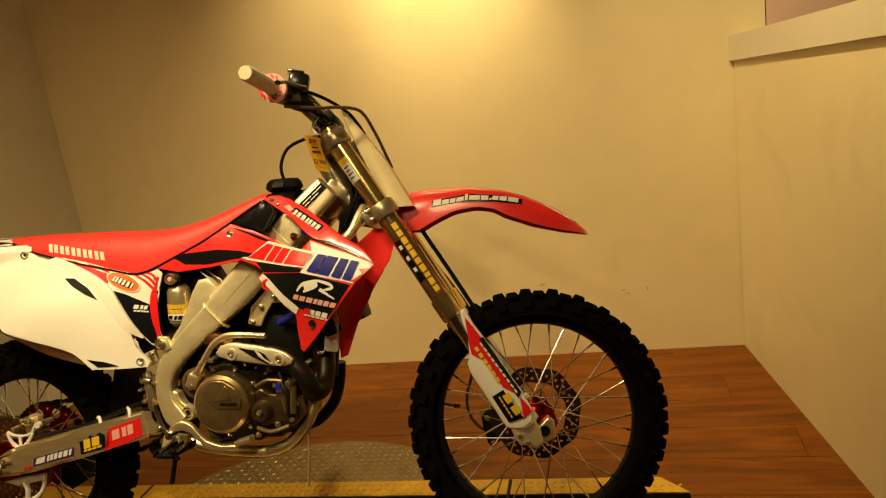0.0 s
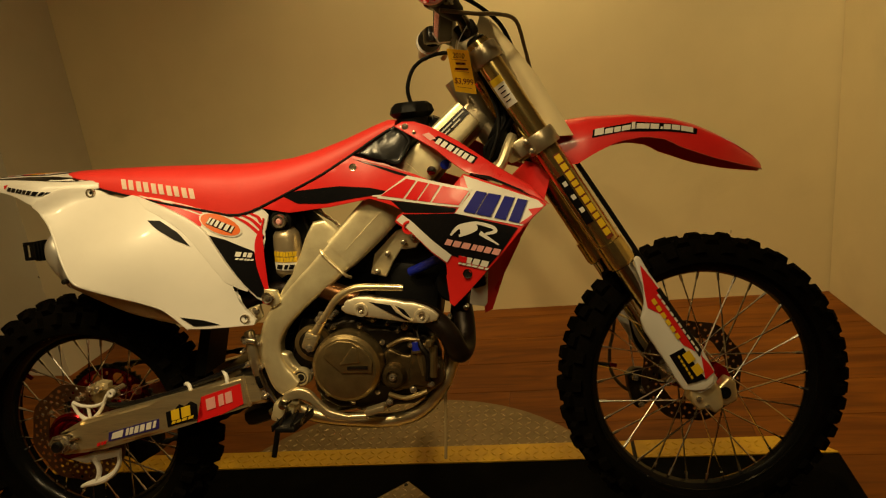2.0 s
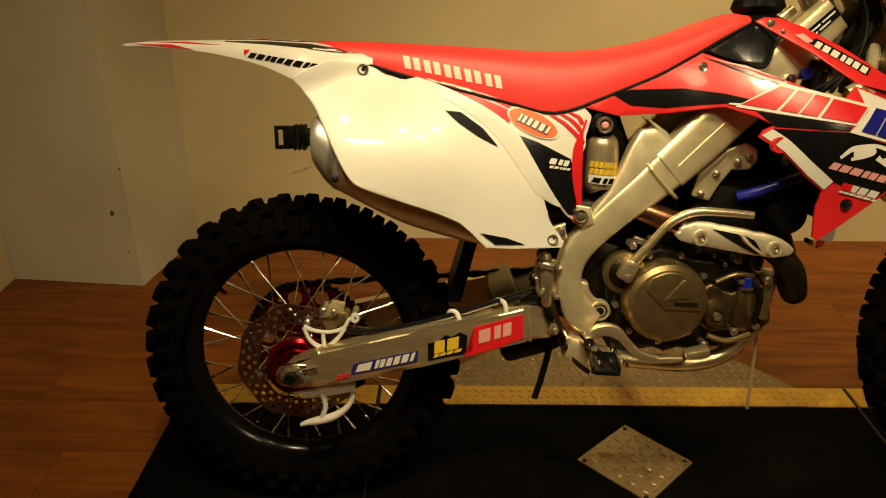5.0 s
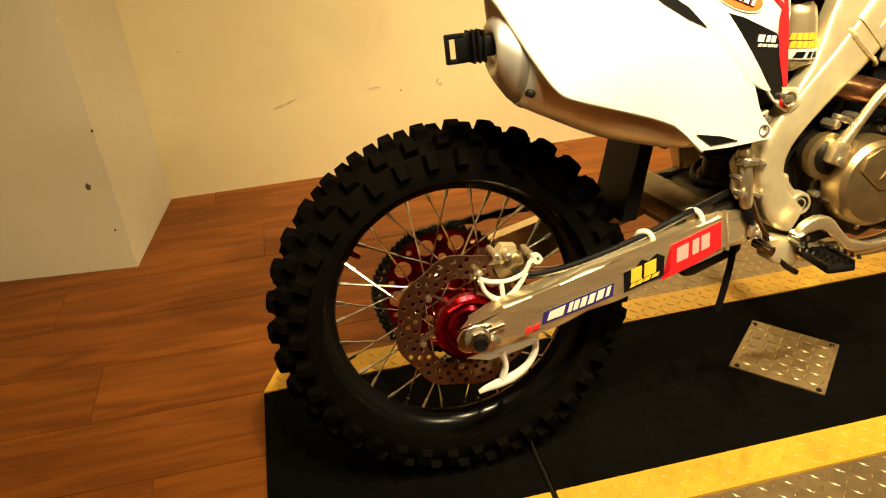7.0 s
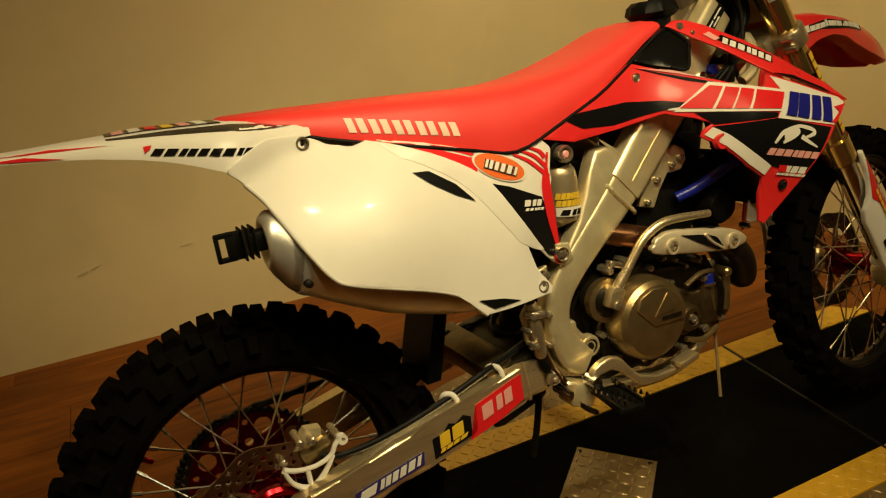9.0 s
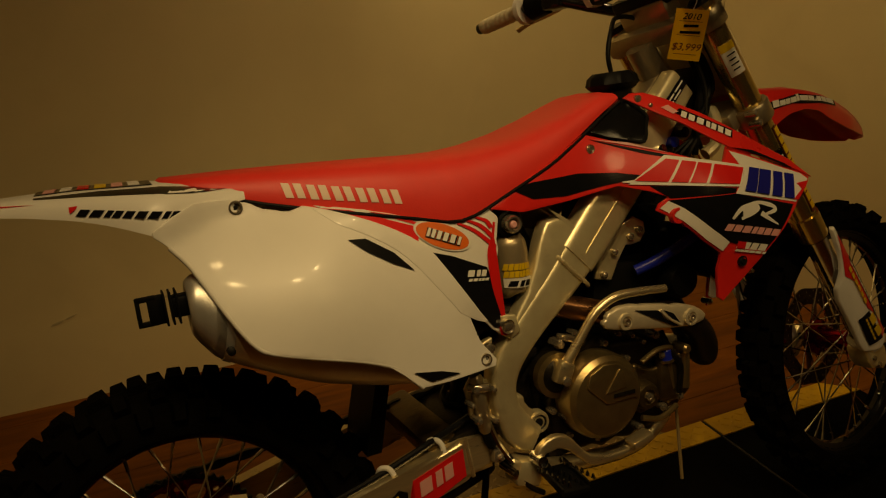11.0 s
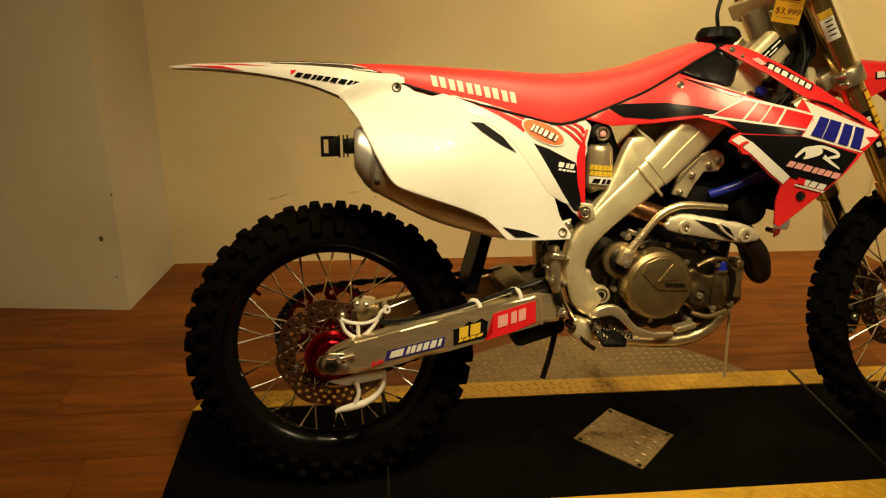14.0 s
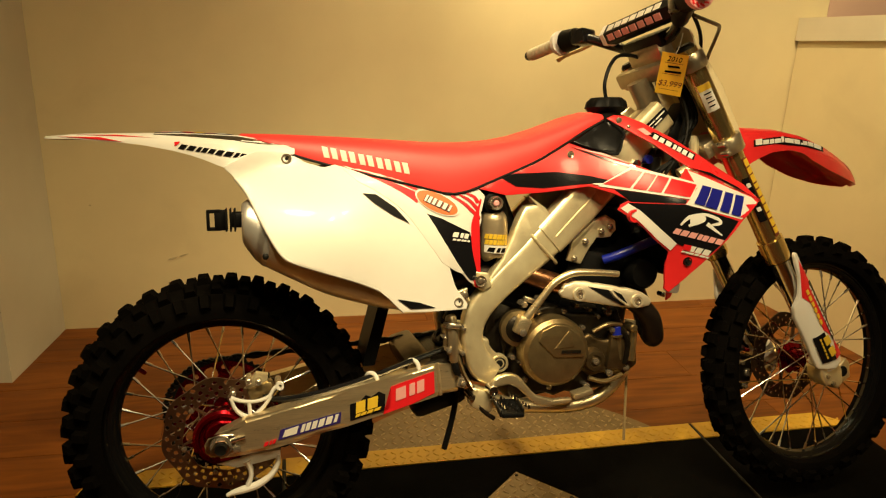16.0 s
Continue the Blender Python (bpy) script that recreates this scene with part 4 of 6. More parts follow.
part("lower_gap_block", block((0.668, 0.01, 0.585), (0.14, 0.15, 0.12), (0, 30, 0), 0.02), DARKMETAL, engine)
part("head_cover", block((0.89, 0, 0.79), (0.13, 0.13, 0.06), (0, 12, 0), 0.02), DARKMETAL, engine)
CX, CZ = 0.708, 0.463
cover = part("clutch_cover", lathe([(0.0, -0.193), (0.05, -0.193), (0.066, -0.19), (0.074, -0.182), (0.077, -0.172), (0.078, -0.14), (0.084, -0.138), (0.086, -0.11)], 64, (CX, 0, CZ)), COVER, engine, "brushed round clutch cover", 25)
part("cover_facet", rounded_panel([(CX - 0.044, CZ + 0.03), (CX - 0.008, CZ - 0.007), (CX + 0.058, CZ - 0.01), (CX + 0.062, CZ + 0.014), (CX + 0.046, CZ + 0.042), (CX + 0.02, CZ + 0.06), (CX - 0.01, CZ + 0.064), (CX - 0.036, CZ + 0.052)], flat(-0.1965), 0.005, 0.05, 0.0015), COVER, cover)
part("cover_step", rounded_panel([(CX - 0.01, CZ + 0.012), (CX + 0.022, CZ + 0.05), (CX + 0.03, CZ + 0.046), (CX + 0.034, CZ + 0.014)], flat(-0.1985), 0.004, 0.05, 0.001), COVER, cover)
stick([(CX + 0.006, CZ + 0.001), (CX + 0.05, CZ - 0.001), (CX + 0.051, CZ + 0.006), (CX + 0.007, CZ + 0.008)], flat(-0.197), CASE, cover, "lettering_bar")
part("outer_case", rounded_panel([(0.615, 0.43), (0.628, 0.5), (0.67, 0.553), (0.73, 0.56), (0.79, 0.535), (0.85, 0.53), (0.9, 0.5), (0.905, 0.43), (0.87, 0.375), (0.8, 0.352), (0.7, 0.352), (0.64, 0.38)], flat(-0.142), 0.05, 0.06, 0.01, 2), CASE, engine)
for k in range(9):
    a = 0.5 + 2 * math.pi * k / 9
    part("bolt", lathe([(0.002, -0.15), (0.006, -0.149), (0.0065, -0.13)], 10, (CX + 0.088 * math.cos(a), 0, CZ + 0.088 * math.sin(a))), BOLT, engine)
part("pump_housing", rounded_panel([(0.783, 0.488), (0.8, 0.492), (0.838, 0.474), (0.88, 0.482), (0.912, 0.462), (0.916, 0.415), (0.882, 0.388), (0.84, 0.4), (0.796, 0.392), (0.78, 0.41), (0.792, 0.45)], lambda x, z: -0.149 - 0.06 * (x - 0.78), 0.03, 0.02, 0.006), CASE_BRONZE, engine, "stained bronze-coloured pump housing")
pump = part("water_pump", lathe([(0.0, -0.172), (0.012, -0.1725), (0.014, -0.176), (0.022, -0.175), (0.0255, -0.168), (0.028, -0.14)], 28, (0.805, 0, 0.434)), CASE_BRONZE, engine, "small round pump cover")
part("bolt", lathe([(0.0, -0.176), (0.003, -0.18), (0.0075, -0.179), (0.008, -0.17)], 8, (0.805, 0, 0.434)), BOLT, pump)
part("oil_housing", block((0.868, -0.15, 0.455), (0.05, 0.03, 0.1), (0, 10, 0), 0.01), CASE_BRONZE, engine)
part("joint_pipe", tube([(0.66, -0.118, 0.628), (0.7, -0.132, 0.615), (0.745, -0.145, 0.6)], [0.022, 0.0225, 0.022], 16, 3), HEADER, engine, "copper tinted pipe joint")
for x, z, r in ((0.648, 0.565, 0.009), (0.685, 0.575, 0.006), (0.845, 0.552, 0.007), (0.8, 0.545, 0.005), (0.822, 0.528, 0.006), (0.935, 0.548, 0.006), (0.77, 0.556, 0.006)):
    part("bolt", lathe([(0.002, -0.152), (r * 0.8, -0.151), (r, -0.146), (r, -0.12)], 6, (x, 0, z)), BOLT, engine)
part("clutch_arm", block((0.665, -0.14, 0.572), (0.035, 0.014, 0.012), (0, 20, 0), 0.003), BOLT, engine)
part("filter_cap", tube([(0.8605, -0.158, 0.51), (0.861, -0.158, 0.506), (0.863, -0.158, 0.488)], [0.009, 0.0125, 0.0125], 18, 1), ANO_BLUE, engine, "blue anodised cap")
part("filter_seat", tube([(0.863, -0.158, 0.488), (0.8635, -0.158, 0.483)], 0.0145, 18, 1), COVER, engine)
part("filter_post", tube([(0.864, -0.158, 0.492), (0.87, -0.158, 0.43)], [0.009, 0.0075], 12, 1), COVER, engine, "small bright metal post")
part("oil_bolt", lathe([(0.0, -0.186), (0.006, -0.186), (0.009, -0.182), (0.009, -0.15)], 12, (0.892, 0, 0.505)), COVER, engine)
part("screen_tube", tube([(0.893, -0.168, 0.428), (0.897, -0.168, 0.47), (0.9, -0.166, 0.495)], 0.0085, 10, 2), COVER, engine, "small bright metal tube")
part("case_rib", tube([(0.8, -0.168, 0.5), (0.835, -0.17, 0.515), (0.87, -0.165, 0.51)], 0.005, 8), COVER, engine)
part("case_rib", tube([(0.792, -0.166, 0.395), (0.83, -0.17, 0.385), (0.875, -0.162, 0.395)], 0.0055, 8), COVER, engine)
part("hose_clamp", lathe([(0.013, -0.15), (0.0145, -0.15), (0.0145, -0.135), (0.013, -0.135)], 16, (0.85, 0, 0.56), closed=True), CHROME, engine)
part("gear_ring", lathe([(0.03, -0.158), (0.04, -0.156), (0.04, -0.14), (0.03, -0.14)], 32, (0.632, 0, 0.515), closed=True), COVER, engine)
for x, z in ((0.85, 0.5), (0.89, 0.49), (0.9, 0.45), (0.885, 0.41), (0.845, 0.4), (0.84, 0.54), (0.79, 0.375), (0.64, 0.44)):
    part("bolt", lathe([(0.002, -0.168), (0.005, -0.1675), (0.0055, -0.164), (0.0078, -0.1635), (0.008, -0.14)], 12, (x, 0, z)), BOLT, engine)
part("oil_line", tube([(0.88, -0.165, 0.42), (0.885, -0.168, 0.47), (0.87, -0.165, 0.5), (0.86, -0.15, 0.54)], 0.0065, 8), CASE, engine)
part("radiator_drum", lathe([(0.0, -0.13), (0.03, -0.129), (0.036, -0.12), (0.036, -0.06)], 28, (0.945, 0, 0.615)), BLACK, engine)
part("starter_boss", lathe([(0.0, -0.165), (0.02, -0.164), (0.032, -0.155), (0.036, -0.12)], 32, (0.632, 0, 0.515)), CASE, engine)
kick = part("kick_starter", tube([(0.632, -0.168, 0.525), (0.65, -0.172, 0.548), (0.675, -0.175, 0.58), (0.7, -0.178, 0.611), (0.725, -0.18, 0.628), (0.755, -0.182, 0.636), (0.8, -0.184, 0.634), (0.85, -0.186, 0.629)], [0.011, 0.0095, 0.008, 0.008, 0.008, 0.008, 0.0075, 0.007], 12), BRUSHED, bike, "folded aluminium kick starter lever")
part("lever_knuckle", block((0.634, -0.168, 0.525), (0.03, 0.03, 0.04), (0, 25, 0), 0.006), BRUSHED, kick)
part("bolt", lathe([(0.002, -0.188), (0.008, -0.186), (0.009, -0.17)], 12, (0.632, 0, 0.512)), BOLT, kick)
exhaust = part("exhaust_pipe", tube([(0.9, -0.02, 0.64), (0.945, -0.04, 0.605), (0.96, -0.075, 0.545), (0.962, -0.115, 0.487), (0.951, -0.16, 0.478), (0.93, -0.176, 0.53), (0.88, -0.168, 0.572), (0.8, -0.152, 0.585), (0.72, -0.135, 0.605), (0.64, -0.1, 0.63), (0.52, -0.1, 0.625), (0.42, -0.12, 0.6), (0.34, -0.135, 0.597)], [0.021, 0.022, 0.023, 0.024, 0.024, 0.023, 0.022, 0.021, 0.021, 0.021, 0.021, 0.022, 0.026], 16, 5), PIPE, bike, "heat-tinted exhaust header pipe")
SHIELD = [(0.712, 0.593), (0.7165, 0.602), (0.73, 0.614), (0.752, 0.6175), (0.774, 0.6165), (0.82, 0.608), (0.87, 0.5985), (0.904, 0.588), (0.9225, 0.569), (0.917, 0.558), (0.892, 0.553), (0.85, 0.5575), (0.814, 0.564), (0.776, 0.571), (0.738, 0.578), (0.72, 0.584)]


def shield_depth(x, z):
    """The shield bows outward along its middle line."""
    return -0.192 - 0.1 * (min(x, 0.885) - 0.76) + 9 * (z - 0.583 + 0.14 * (x - 0.83)) ** 2


shield = part("heat_shield", rounded_panel(SHIELD, shield_depth, 0.012, 0.012, 0.003), SHIELD_METAL, exhaust, "aluminium heat shield with two slots", 45)
for o in ([(0.776, 0.606), (0.822, 0.597), (0.832, 0.5805), (0.863, 0.5605), (0.852, 0.562), (0.812, 0.5845)], [(0.832, 0.5955), (0.85, 0.5865), (0.866, 0.563), (0.848, 0.5765)]):
    stick(o, shield_depth, INK_BLACK, shield, "slot", "dark vent slot", lift=0.0018)
part("rib", tube([(0.826, shield_depth(0.826, 0.597) - 0.002, 0.597), (0.838, shield_depth(0.838, 0.581) - 0.0025, 0.581), (0.866, shield_depth(0.866, 0.561) - 0.002, 0.561)], 0.0026, 8, 3), SHIELD_METAL, shield)
for x, z in ((0.757, 0.59), (0.887, 0.571)):
    y = shield_depth(x, z)
    part("washer", lathe([(0.009, y - 0.001), (0.0105, y - 0.0035), (0.0145, y - 0.003), (0.016, y + 0.004)], 24, (x, 0, z)), SHIELD_METAL, shield)
    part("bolt", lathe([(0.0, y - 0.003), (0.0025, y - 0.005), (0.006, y - 0.006), (0.007, y - 0.002), (0.009, y)], 16, (x, 0, z)), BOLT, shield)
# muffler behind the side panel
def oval(low, high, y, ry, segs=32):
    """A tilted oval ring between a low and a high point in x and z."""
    a, b = Vector((low[0], y, low[1])), Vector((high[0], y, high[1]))
    return [(a + b) / 2 + Vector((0, ry * math.cos(t), 0)) + (b - a) / 2 * math.sin(t) for t in np.linspace(0, 2 * math.pi, segs + 1)[:-1]]


keys = [((0.072, 0.742), (0.07, 0.782), 0.02), ((0.063, 0.733), (0.063, 0.793), 0.031), ((0.064, 0.722), (0.066, 0.802), 0.038), ((0.076, 0.702), (0.082, 0.808), 0.042), ((0.094, 0.681), (0.118, 0.79), 0.044), ((0.15, 0.649), (0.19, 0.752), 0.0445), ((0.219, 0.614), (0.262, 0.708), 0.042), ((0.281, 0.593), (0.318, 0.668), 0.037), ((0.334, 0.578), (0.36, 0.634), 0.03), ((0.374, 0.571), (0.388, 0.615), 0.024)]
rings = [oval(low, high, -0.15, ry) for low, high, ry in keys]
columns = [curve([r[k] for r in rings], 3) for k in range(32)]
sections = [[c[n] for c in columns] for n in range(len(columns[0]))]
muffler = part("muffler", loft(sections[11:]), MUFFLER, bike, "oval muffler with a tanned metal body", 50)
part("end_cap", loft(sections[:13]), CAP_STEEL, muffler, "bluish metal end cap", 50)
for n, grow in ((12, 1.03), (26, 1.025)):
    mid = sum(sections[n], Vector()) / 32
    loop = [mid + (q - mid) * grow for q in sections[n]]
    back = [mid + (q - mid) * grow for q in sections[n + 1]]
    part("band", loft([loop, [q.lerp(b, 0.6) for q, b in zip(loop, back)]]), CAP_STEEL if n == 12 else MUFFLER, muffler)
clip_part = part("end_plug", block((0.056, -0.155, 0.77), (0.03, 0.03, 0.03), (0, 0, 0), 0.006), BLACK, muffler, "black plastic muffler plug")
for k in range(3):
    part("plug_rib", block((0.05 - 0.008 * k, -0.155, 0.77), (0.003, 0.042, 0.044), bevel=0.001), BLACK, clip_part)
bm = block((0.011, -0.158, 0.787), (0.026, 0.008, 0.007), bevel=0.001)
block((0.011, -0.158, 0.753), (0.026, 0.008, 0.007), bevel=0.001, bm=bm)
block((0.0, -0.158, 0.77), (0.006, 0.008, 0.04), bevel=0.001, bm=bm)
block((0.023, -0.158, 0.77), (0.022, 0.008, 0.04), bevel=0.001, bm=bm)
part("plug_loop", bm, BLACK, clip_part)
part("bolt", lathe([(0.002, -0.2), (0.006, -0.198), (0.006, -0.17)], 10, (0.105, 0, 0.7)), DARKMETAL, muffler)

# pedals, pegs, stand
pedal = part("brake_pedal", rounded_panel([(0.554, 0.395), (0.565, 0.415), (0.592, 0.426), (0.619, 0.42), (0.637, 0.401), (0.661, 0.373), (0.698, 0.363), (0.74, 0.363), (0.742, 0.35), (0.7, 0.347), (0.664, 0.35), (0.639, 0.37), (0.62, 0.392), (0.597, 0.402), (0.576, 0.397), (0.563, 0.384)], flat(-0.19), 0.016, 0.04, 0.004, 2), BRUSHED, bike, "cast aluminium brake pedal")
part("pedal_tip", block((0.765, -0.19, 0.371), (0.045, 0.03, 0.013), (0, -14, 0), 0.003), BRUSHED, pedal)
part("pedal_pivot", lathe([(0.003, -0.2), (0.01, -0.198), (0.012, -0.17)], 14, (0.562, 0, 0.393)), CHROME, pedal)
peg = part("footpeg", block((0.59, -0.215, 0.36), (0.046, 0.095, 0.01), (0, 0, -8), 0.003), BLACK, bike, "dark steel footpeg with teeth")
for j in (-1, 1):
    part("peg_rail", block((0.59 + j * 0.024 - 0.002, -0.215, 0.366), (0.004, 0.095, 0.014), (0, 0, -8), 0.001), DARKMETAL, peg)
for i in range(7):
    for j in (-1, 0, 1):
        part("tooth", block((0.586 + j * 0.023 + i * 0.0018, -0.174 - i * 0.0135, 0.374 - 0.004 * (j == 0)), (0.005, 0.006, 0.008), bevel=0, taper=0.4), CHROME if j else DARKMETAL, peg)
part("peg_bracket", block((0.55, -0.15, 0.365), (0.05, 0.05, 0.045), (0, 20, 0), 0.008), CAST, peg)
part("linkage", block((0.475, -0.04, 0.335), (0.13, 0.07, 0.045), (0, -16, 0), 0.02), DARKMETAL, bike)
part("link_bolt", lathe([(0.003, -0.172), (0.009, -0.17), (0.01, -0.12)], 12, (0.527, 0, 0.37)), CHROME, bike)
part("return_spring", tube([(0.535, -0.17, 0.36), (0.55, -0.172, 0.34), (0.57, -0.174, 0.325)], 0.005, 8), PIPE, bike)
part("breather_hose", tube([(0.512, -0.08, 0.36), (0.505, -0.08, 0.32), (0.494, -0.08, 0.275), (0.481, -0.079, 0.229)], 0.0065, 10, 2), BLACK, bike, "short black breather hose")
part("drain_hose", tube([(0.915, -0.1, 0.47), (0.909, -0.118, 0.38), (0.903, -0.127, 0.3), (0.897, -0.135, 0.228)], 0.0033, 8), CLEAR_TUBE, bike, "thin yellowed drain hose")

# rear master cylinder, shock and dark middle
master = part("master_cylinder", tube([(0.484, -0.138, 0.55), (0.485, -0.138, 0.545), (0.488, -0.138, 0.5), (0.492, -0.138, 0.452), (0.493, -0.138, 0.446)], [0.009, 0.0125, 0.0125, 0.0115, 0.008], 16, 1), CLAMP, bike, "small brake master cylinder")
part("mount_plate", rounded_panel([(0.468, 0.525), (0.478, 0.54), (0.51, 0.535), (0.518, 0.515), (0.514, 0.47), (0.5, 0.455), (0.48, 0.46), (0.47, 0.48)], flat(-0.13), 0.01, 0.05, 0.003), CAST, master)
part("hose_union", tube([(0.47, -0.14, 0.532), (0.484, -0.148, 0.53), (0.5, -0.148, 0.527)], [0.008, 0.0085, 0.0075], 12, 2), BOLT, master)
part("dust_boot", tube([(0.493, -0.138, 0.446), (0.496, -0.139, 0.432), (0.499, -0.14, 0.418)], [0.0085, 0.01, 0.0065], 12, 3), BLACK, master, "black rubber boot")
part("clevis", block((0.505, -0.142, 0.402), (0.016, 0.016, 0.022), (0, 14, 0), 0.003), BOLT, master)
for x, z, r in ((0.478, 0.528, 0.007), (0.51, 0.522, 0.006), (0.477, 0.475, 0.0065), (0.507, 0.468, 0.006), (0.508, 0.4, 0.006), (0.468, 0.505, 0.005)):
    part("bolt", lathe([(0.002, -0.158), (r * 0.7, -0.157), (r, -0.153), (r, -0.13)], 8, (x, 0, z)), BOLT, master)
part("push_rod", tube([(0.495, -0.14, 0.47), (0.51, -0.145, 0.42), (0.53, -0.15, 0.385)], 0.006, 8, 2), CHROME, master)
shock = part("rear_shock", tube([(0.6, 0, 0.78), (0.5, 0, 0.36)], 0.032, 16, 1), DARKMETAL, bike, "dark rear shock absorber")
coil = [(0.6 - 0.1 * s + 0.044 * math.cos(s * 44) * 0.97, 0.044 * math.sin(s * 44), 0.74 - 0.34 * s + 0.01 * math.cos(s * 44)) for s in np.linspace(0, 1, 90)]
part("shock_spring", tube(coil, 0.006, 6, 1), DARKMETAL, shock)
bottle = part("shock_reservoir", tube([(0.586, -0.112, 0.668), (0.586, -0.112, 0.672), (0.588, -0.112, 0.7), (0.589, -0.112, 0.735), (0.588, -0.112, 0.755), (0.587, -0.112, 0.768), (0.586, -0.112, 0.772)], [0.02, 0.029, 0.031, 0.031, 0.029, 0.02, 0.01], 24, 3), BOTTLE, bike, "bronze shock reservoir bottle")


def bottle_depth(x, z):
    return -0.112 - math.sqrt(max(0.0315 ** 2 - min(abs(x - 0.588), 0.031) ** 2, 1e-6))


for k in range(2):
    marks((0.562, 0.712 - 0.0125 * k), (0.051, -0.0045), (0.001, 0.0105), 7, bottle_depth, INK_YELLOW, bottle, "label_mark", lift=0.0015, fill=0.84, lean=0.2)
stick([(0.562, 0.682), (0.612, 0.677), (0.613, 0.694), (0.562, 0.698)], bottle_depth, INK_WHITE, bottle, "label_band", "pale printed band", 0.008)
marks((0.566, 0.684), (0.042, -0.004), (0.001, 0.0095), 3, bottle_depth, INK_BLACK, bottle, lift=0.0028)
part("reservoir_mount", lathe([(0.0165, -0.128), (0.019, -0.134), (0.024, -0.132), (0.026, -0.1)], 24, (0.586, 0, 0.787)), BLACK, bottle, "black mount round the adjuster")
part("reservoir_cap", lathe([(0.0, -0.14), (0.009, -0.14), (0.0105, -0.147), (0.0135, -0.1475), (0.0155, -0.143), (0.016, -0.11)], 24, (0.586, 0, 0.787)), BOLT, bottle, "round bright metal adjuster cap")
part("adjuster", lathe([(0.0, -0.1465), (0.004, -0.147), (0.0065, -0.145), (0.007, -0.138)], 14, (0.586, 0, 0.787)), INK_PINK, bottle, "pale red adjuster knob")
part("airbox", rounded_panel([(0.2, 0.86), (0.5, 0.82), (0.62, 0.82), (0.66, 0.72), (0.58, 0.6), (0.5, 0.6), (0.38, 0.66), (0.25, 0.78)], flat(-0.09), 0.18, 0.2, 0.015), BLACK, bike, "black airbox behind the side panels")
part("mud_flap", loft([[(x - w, y, z) for y in (-0.06, 0.06)] + [(x + w, y, z) for y in (0.06, -0.06)] for x, z, w in ((0.365, 0.66, 0.014), (0.352, 0.56, 0.013), (0.341, 0.52, 0.013), (0.327, 0.47, 0.014), (0.317, 0.43, 0.013))]), BLACK, bike, "black rubber mud flap")

# ---- seat ----
TOPS = [(0.046, 0.925), (0.064, 0.938), (0.164, 0.935), (0.281, 0.929), (0.397, 0.922), (0.465, 0.917), (0.533, 0.916), (0.601, 0.92), (0.669, 0.932), (0.736, 0.951), (0.801, 0.974), (0.838, 0.985), (0.852, 0.98)]
LOWS = [(0.046, 0.917), (0.1, 0.92), (0.118, 0.914), (0.181, 0.889), (0.256, 0.868), (0.342, 0.846), (0.416, 0.827), (0.47, 0.812), (0.502, 0.809), (0.534, 0.817), (0.588, 0.838), (0.683, 0.876), (0.755, 0.914), (0.806, 0.943), (0.852, 0.966)]
HALFW = [(0.046, 0.03), (0.075, 0.085), (0.12, 0.105), (0.228, 0.119), (0.395, 0.134), (0.5, 0.138), (0.6, 0.132), (0.7, 0.12), (0.852, 0.095)]
at = lambda table, x: float(np.interp(x, [p[0] for p in table], [p[1] for p in table]))  # noqa: E731
sections = []
for x in np.linspace(0.046, 0.852, 44):
    t, l, w = at(TOPS, x), min(at(LOWS, x), at(TOPS, x) - 0.012), at(HALFW, x)
    half = [(-w, l), (-w * 1.0, l + (t - l) * 0.3), (-w * 0.94, l + (t - l) * 0.62), (-w * 0.84, l + (t - l) * 0.86), (-w * 0.66, l + (t - l) * 0.97), (-w * 0.35, t), (0, t + 0.002)]
    prof = half + [(-y, z) for y, z in half[-2::-1]] + [(w * 0.8, l + 0.006), (-w * 0.8, l + 0.006)]
    sections.append([Vector((x, y, z)) for y, z in prof])
seat = part("seat", loft(sections), SEAT, bike, "bright red vinyl motocross seat", 60)


def seat_depth(x, z):
    t, l, w = at(TOPS, x), at(LOWS, x), at(HALFW, x)
    f = min(max((z - l) / max(t - l, 0.01), 0), 1)
    return -w * float(np.interp(f, [0, 0.3, 0.62, 0.86, 0.97], [1, 1, 0.94, 0.84, 0.66]))


for k in range(5):
    x0 = 0.228 + k * 0.0362
    z0 = 0.888 - k * 0.0078
    w = 0.0305
    outline = [(x0, z0), (x0 + w, z0 - 0.0055), (x0 + w - 0.004, z0 + 0.017), (x0 - 0.004, z0 + 0.0225)]
    for f0, f1 in ((0.0, 0.38), (0.56, 0.94)):
        o = [(outline[0][0] * (1 - f) + outline[1][0] * f, outline[0][1] * (1 - f) + outline[1][1] * f) for f in (f0, f1)]
        u = [(outline[3][0] * (1 - f) + outline[2][0] * f, outline[3][1] * (1 - f) + outline[2][1] * f) for f in (f1, f0)]
        stick(o + u, seat_depth, INK_CREAM, seat, "lettering_bar", "cream printed bar", 0.012, 0.0012)

# ---- rear fender and side panels ----
FT = [(-0.314, 0.934), (-0.25, 0.939), (-0.135, 0.94), (-0.05, 0.94), (0.06, 0.934), (0.17, 0.915)]
FL = [(-0.314, 0.930), (-0.247, 0.929), (-0.189, 0.924), (-0.122, 0.916), (-0.062, 0.904), (-0.022, 0.893), (0.012, 0.88), (0.036, 0.869), (0.06, 0.876), (0.11, 0.889), (0.17, 0.895)]
FW = [(-0.314, 0.012), (-0.305, 0.035), (-0.26, 0.06), (-0.15, 0.085), (-0.05, 0.118), (0.03, 0.16), (0.05, 0.163), (0.075, 0.152), (0.12, 0.128), (0.17, 0.116)]
sections = []
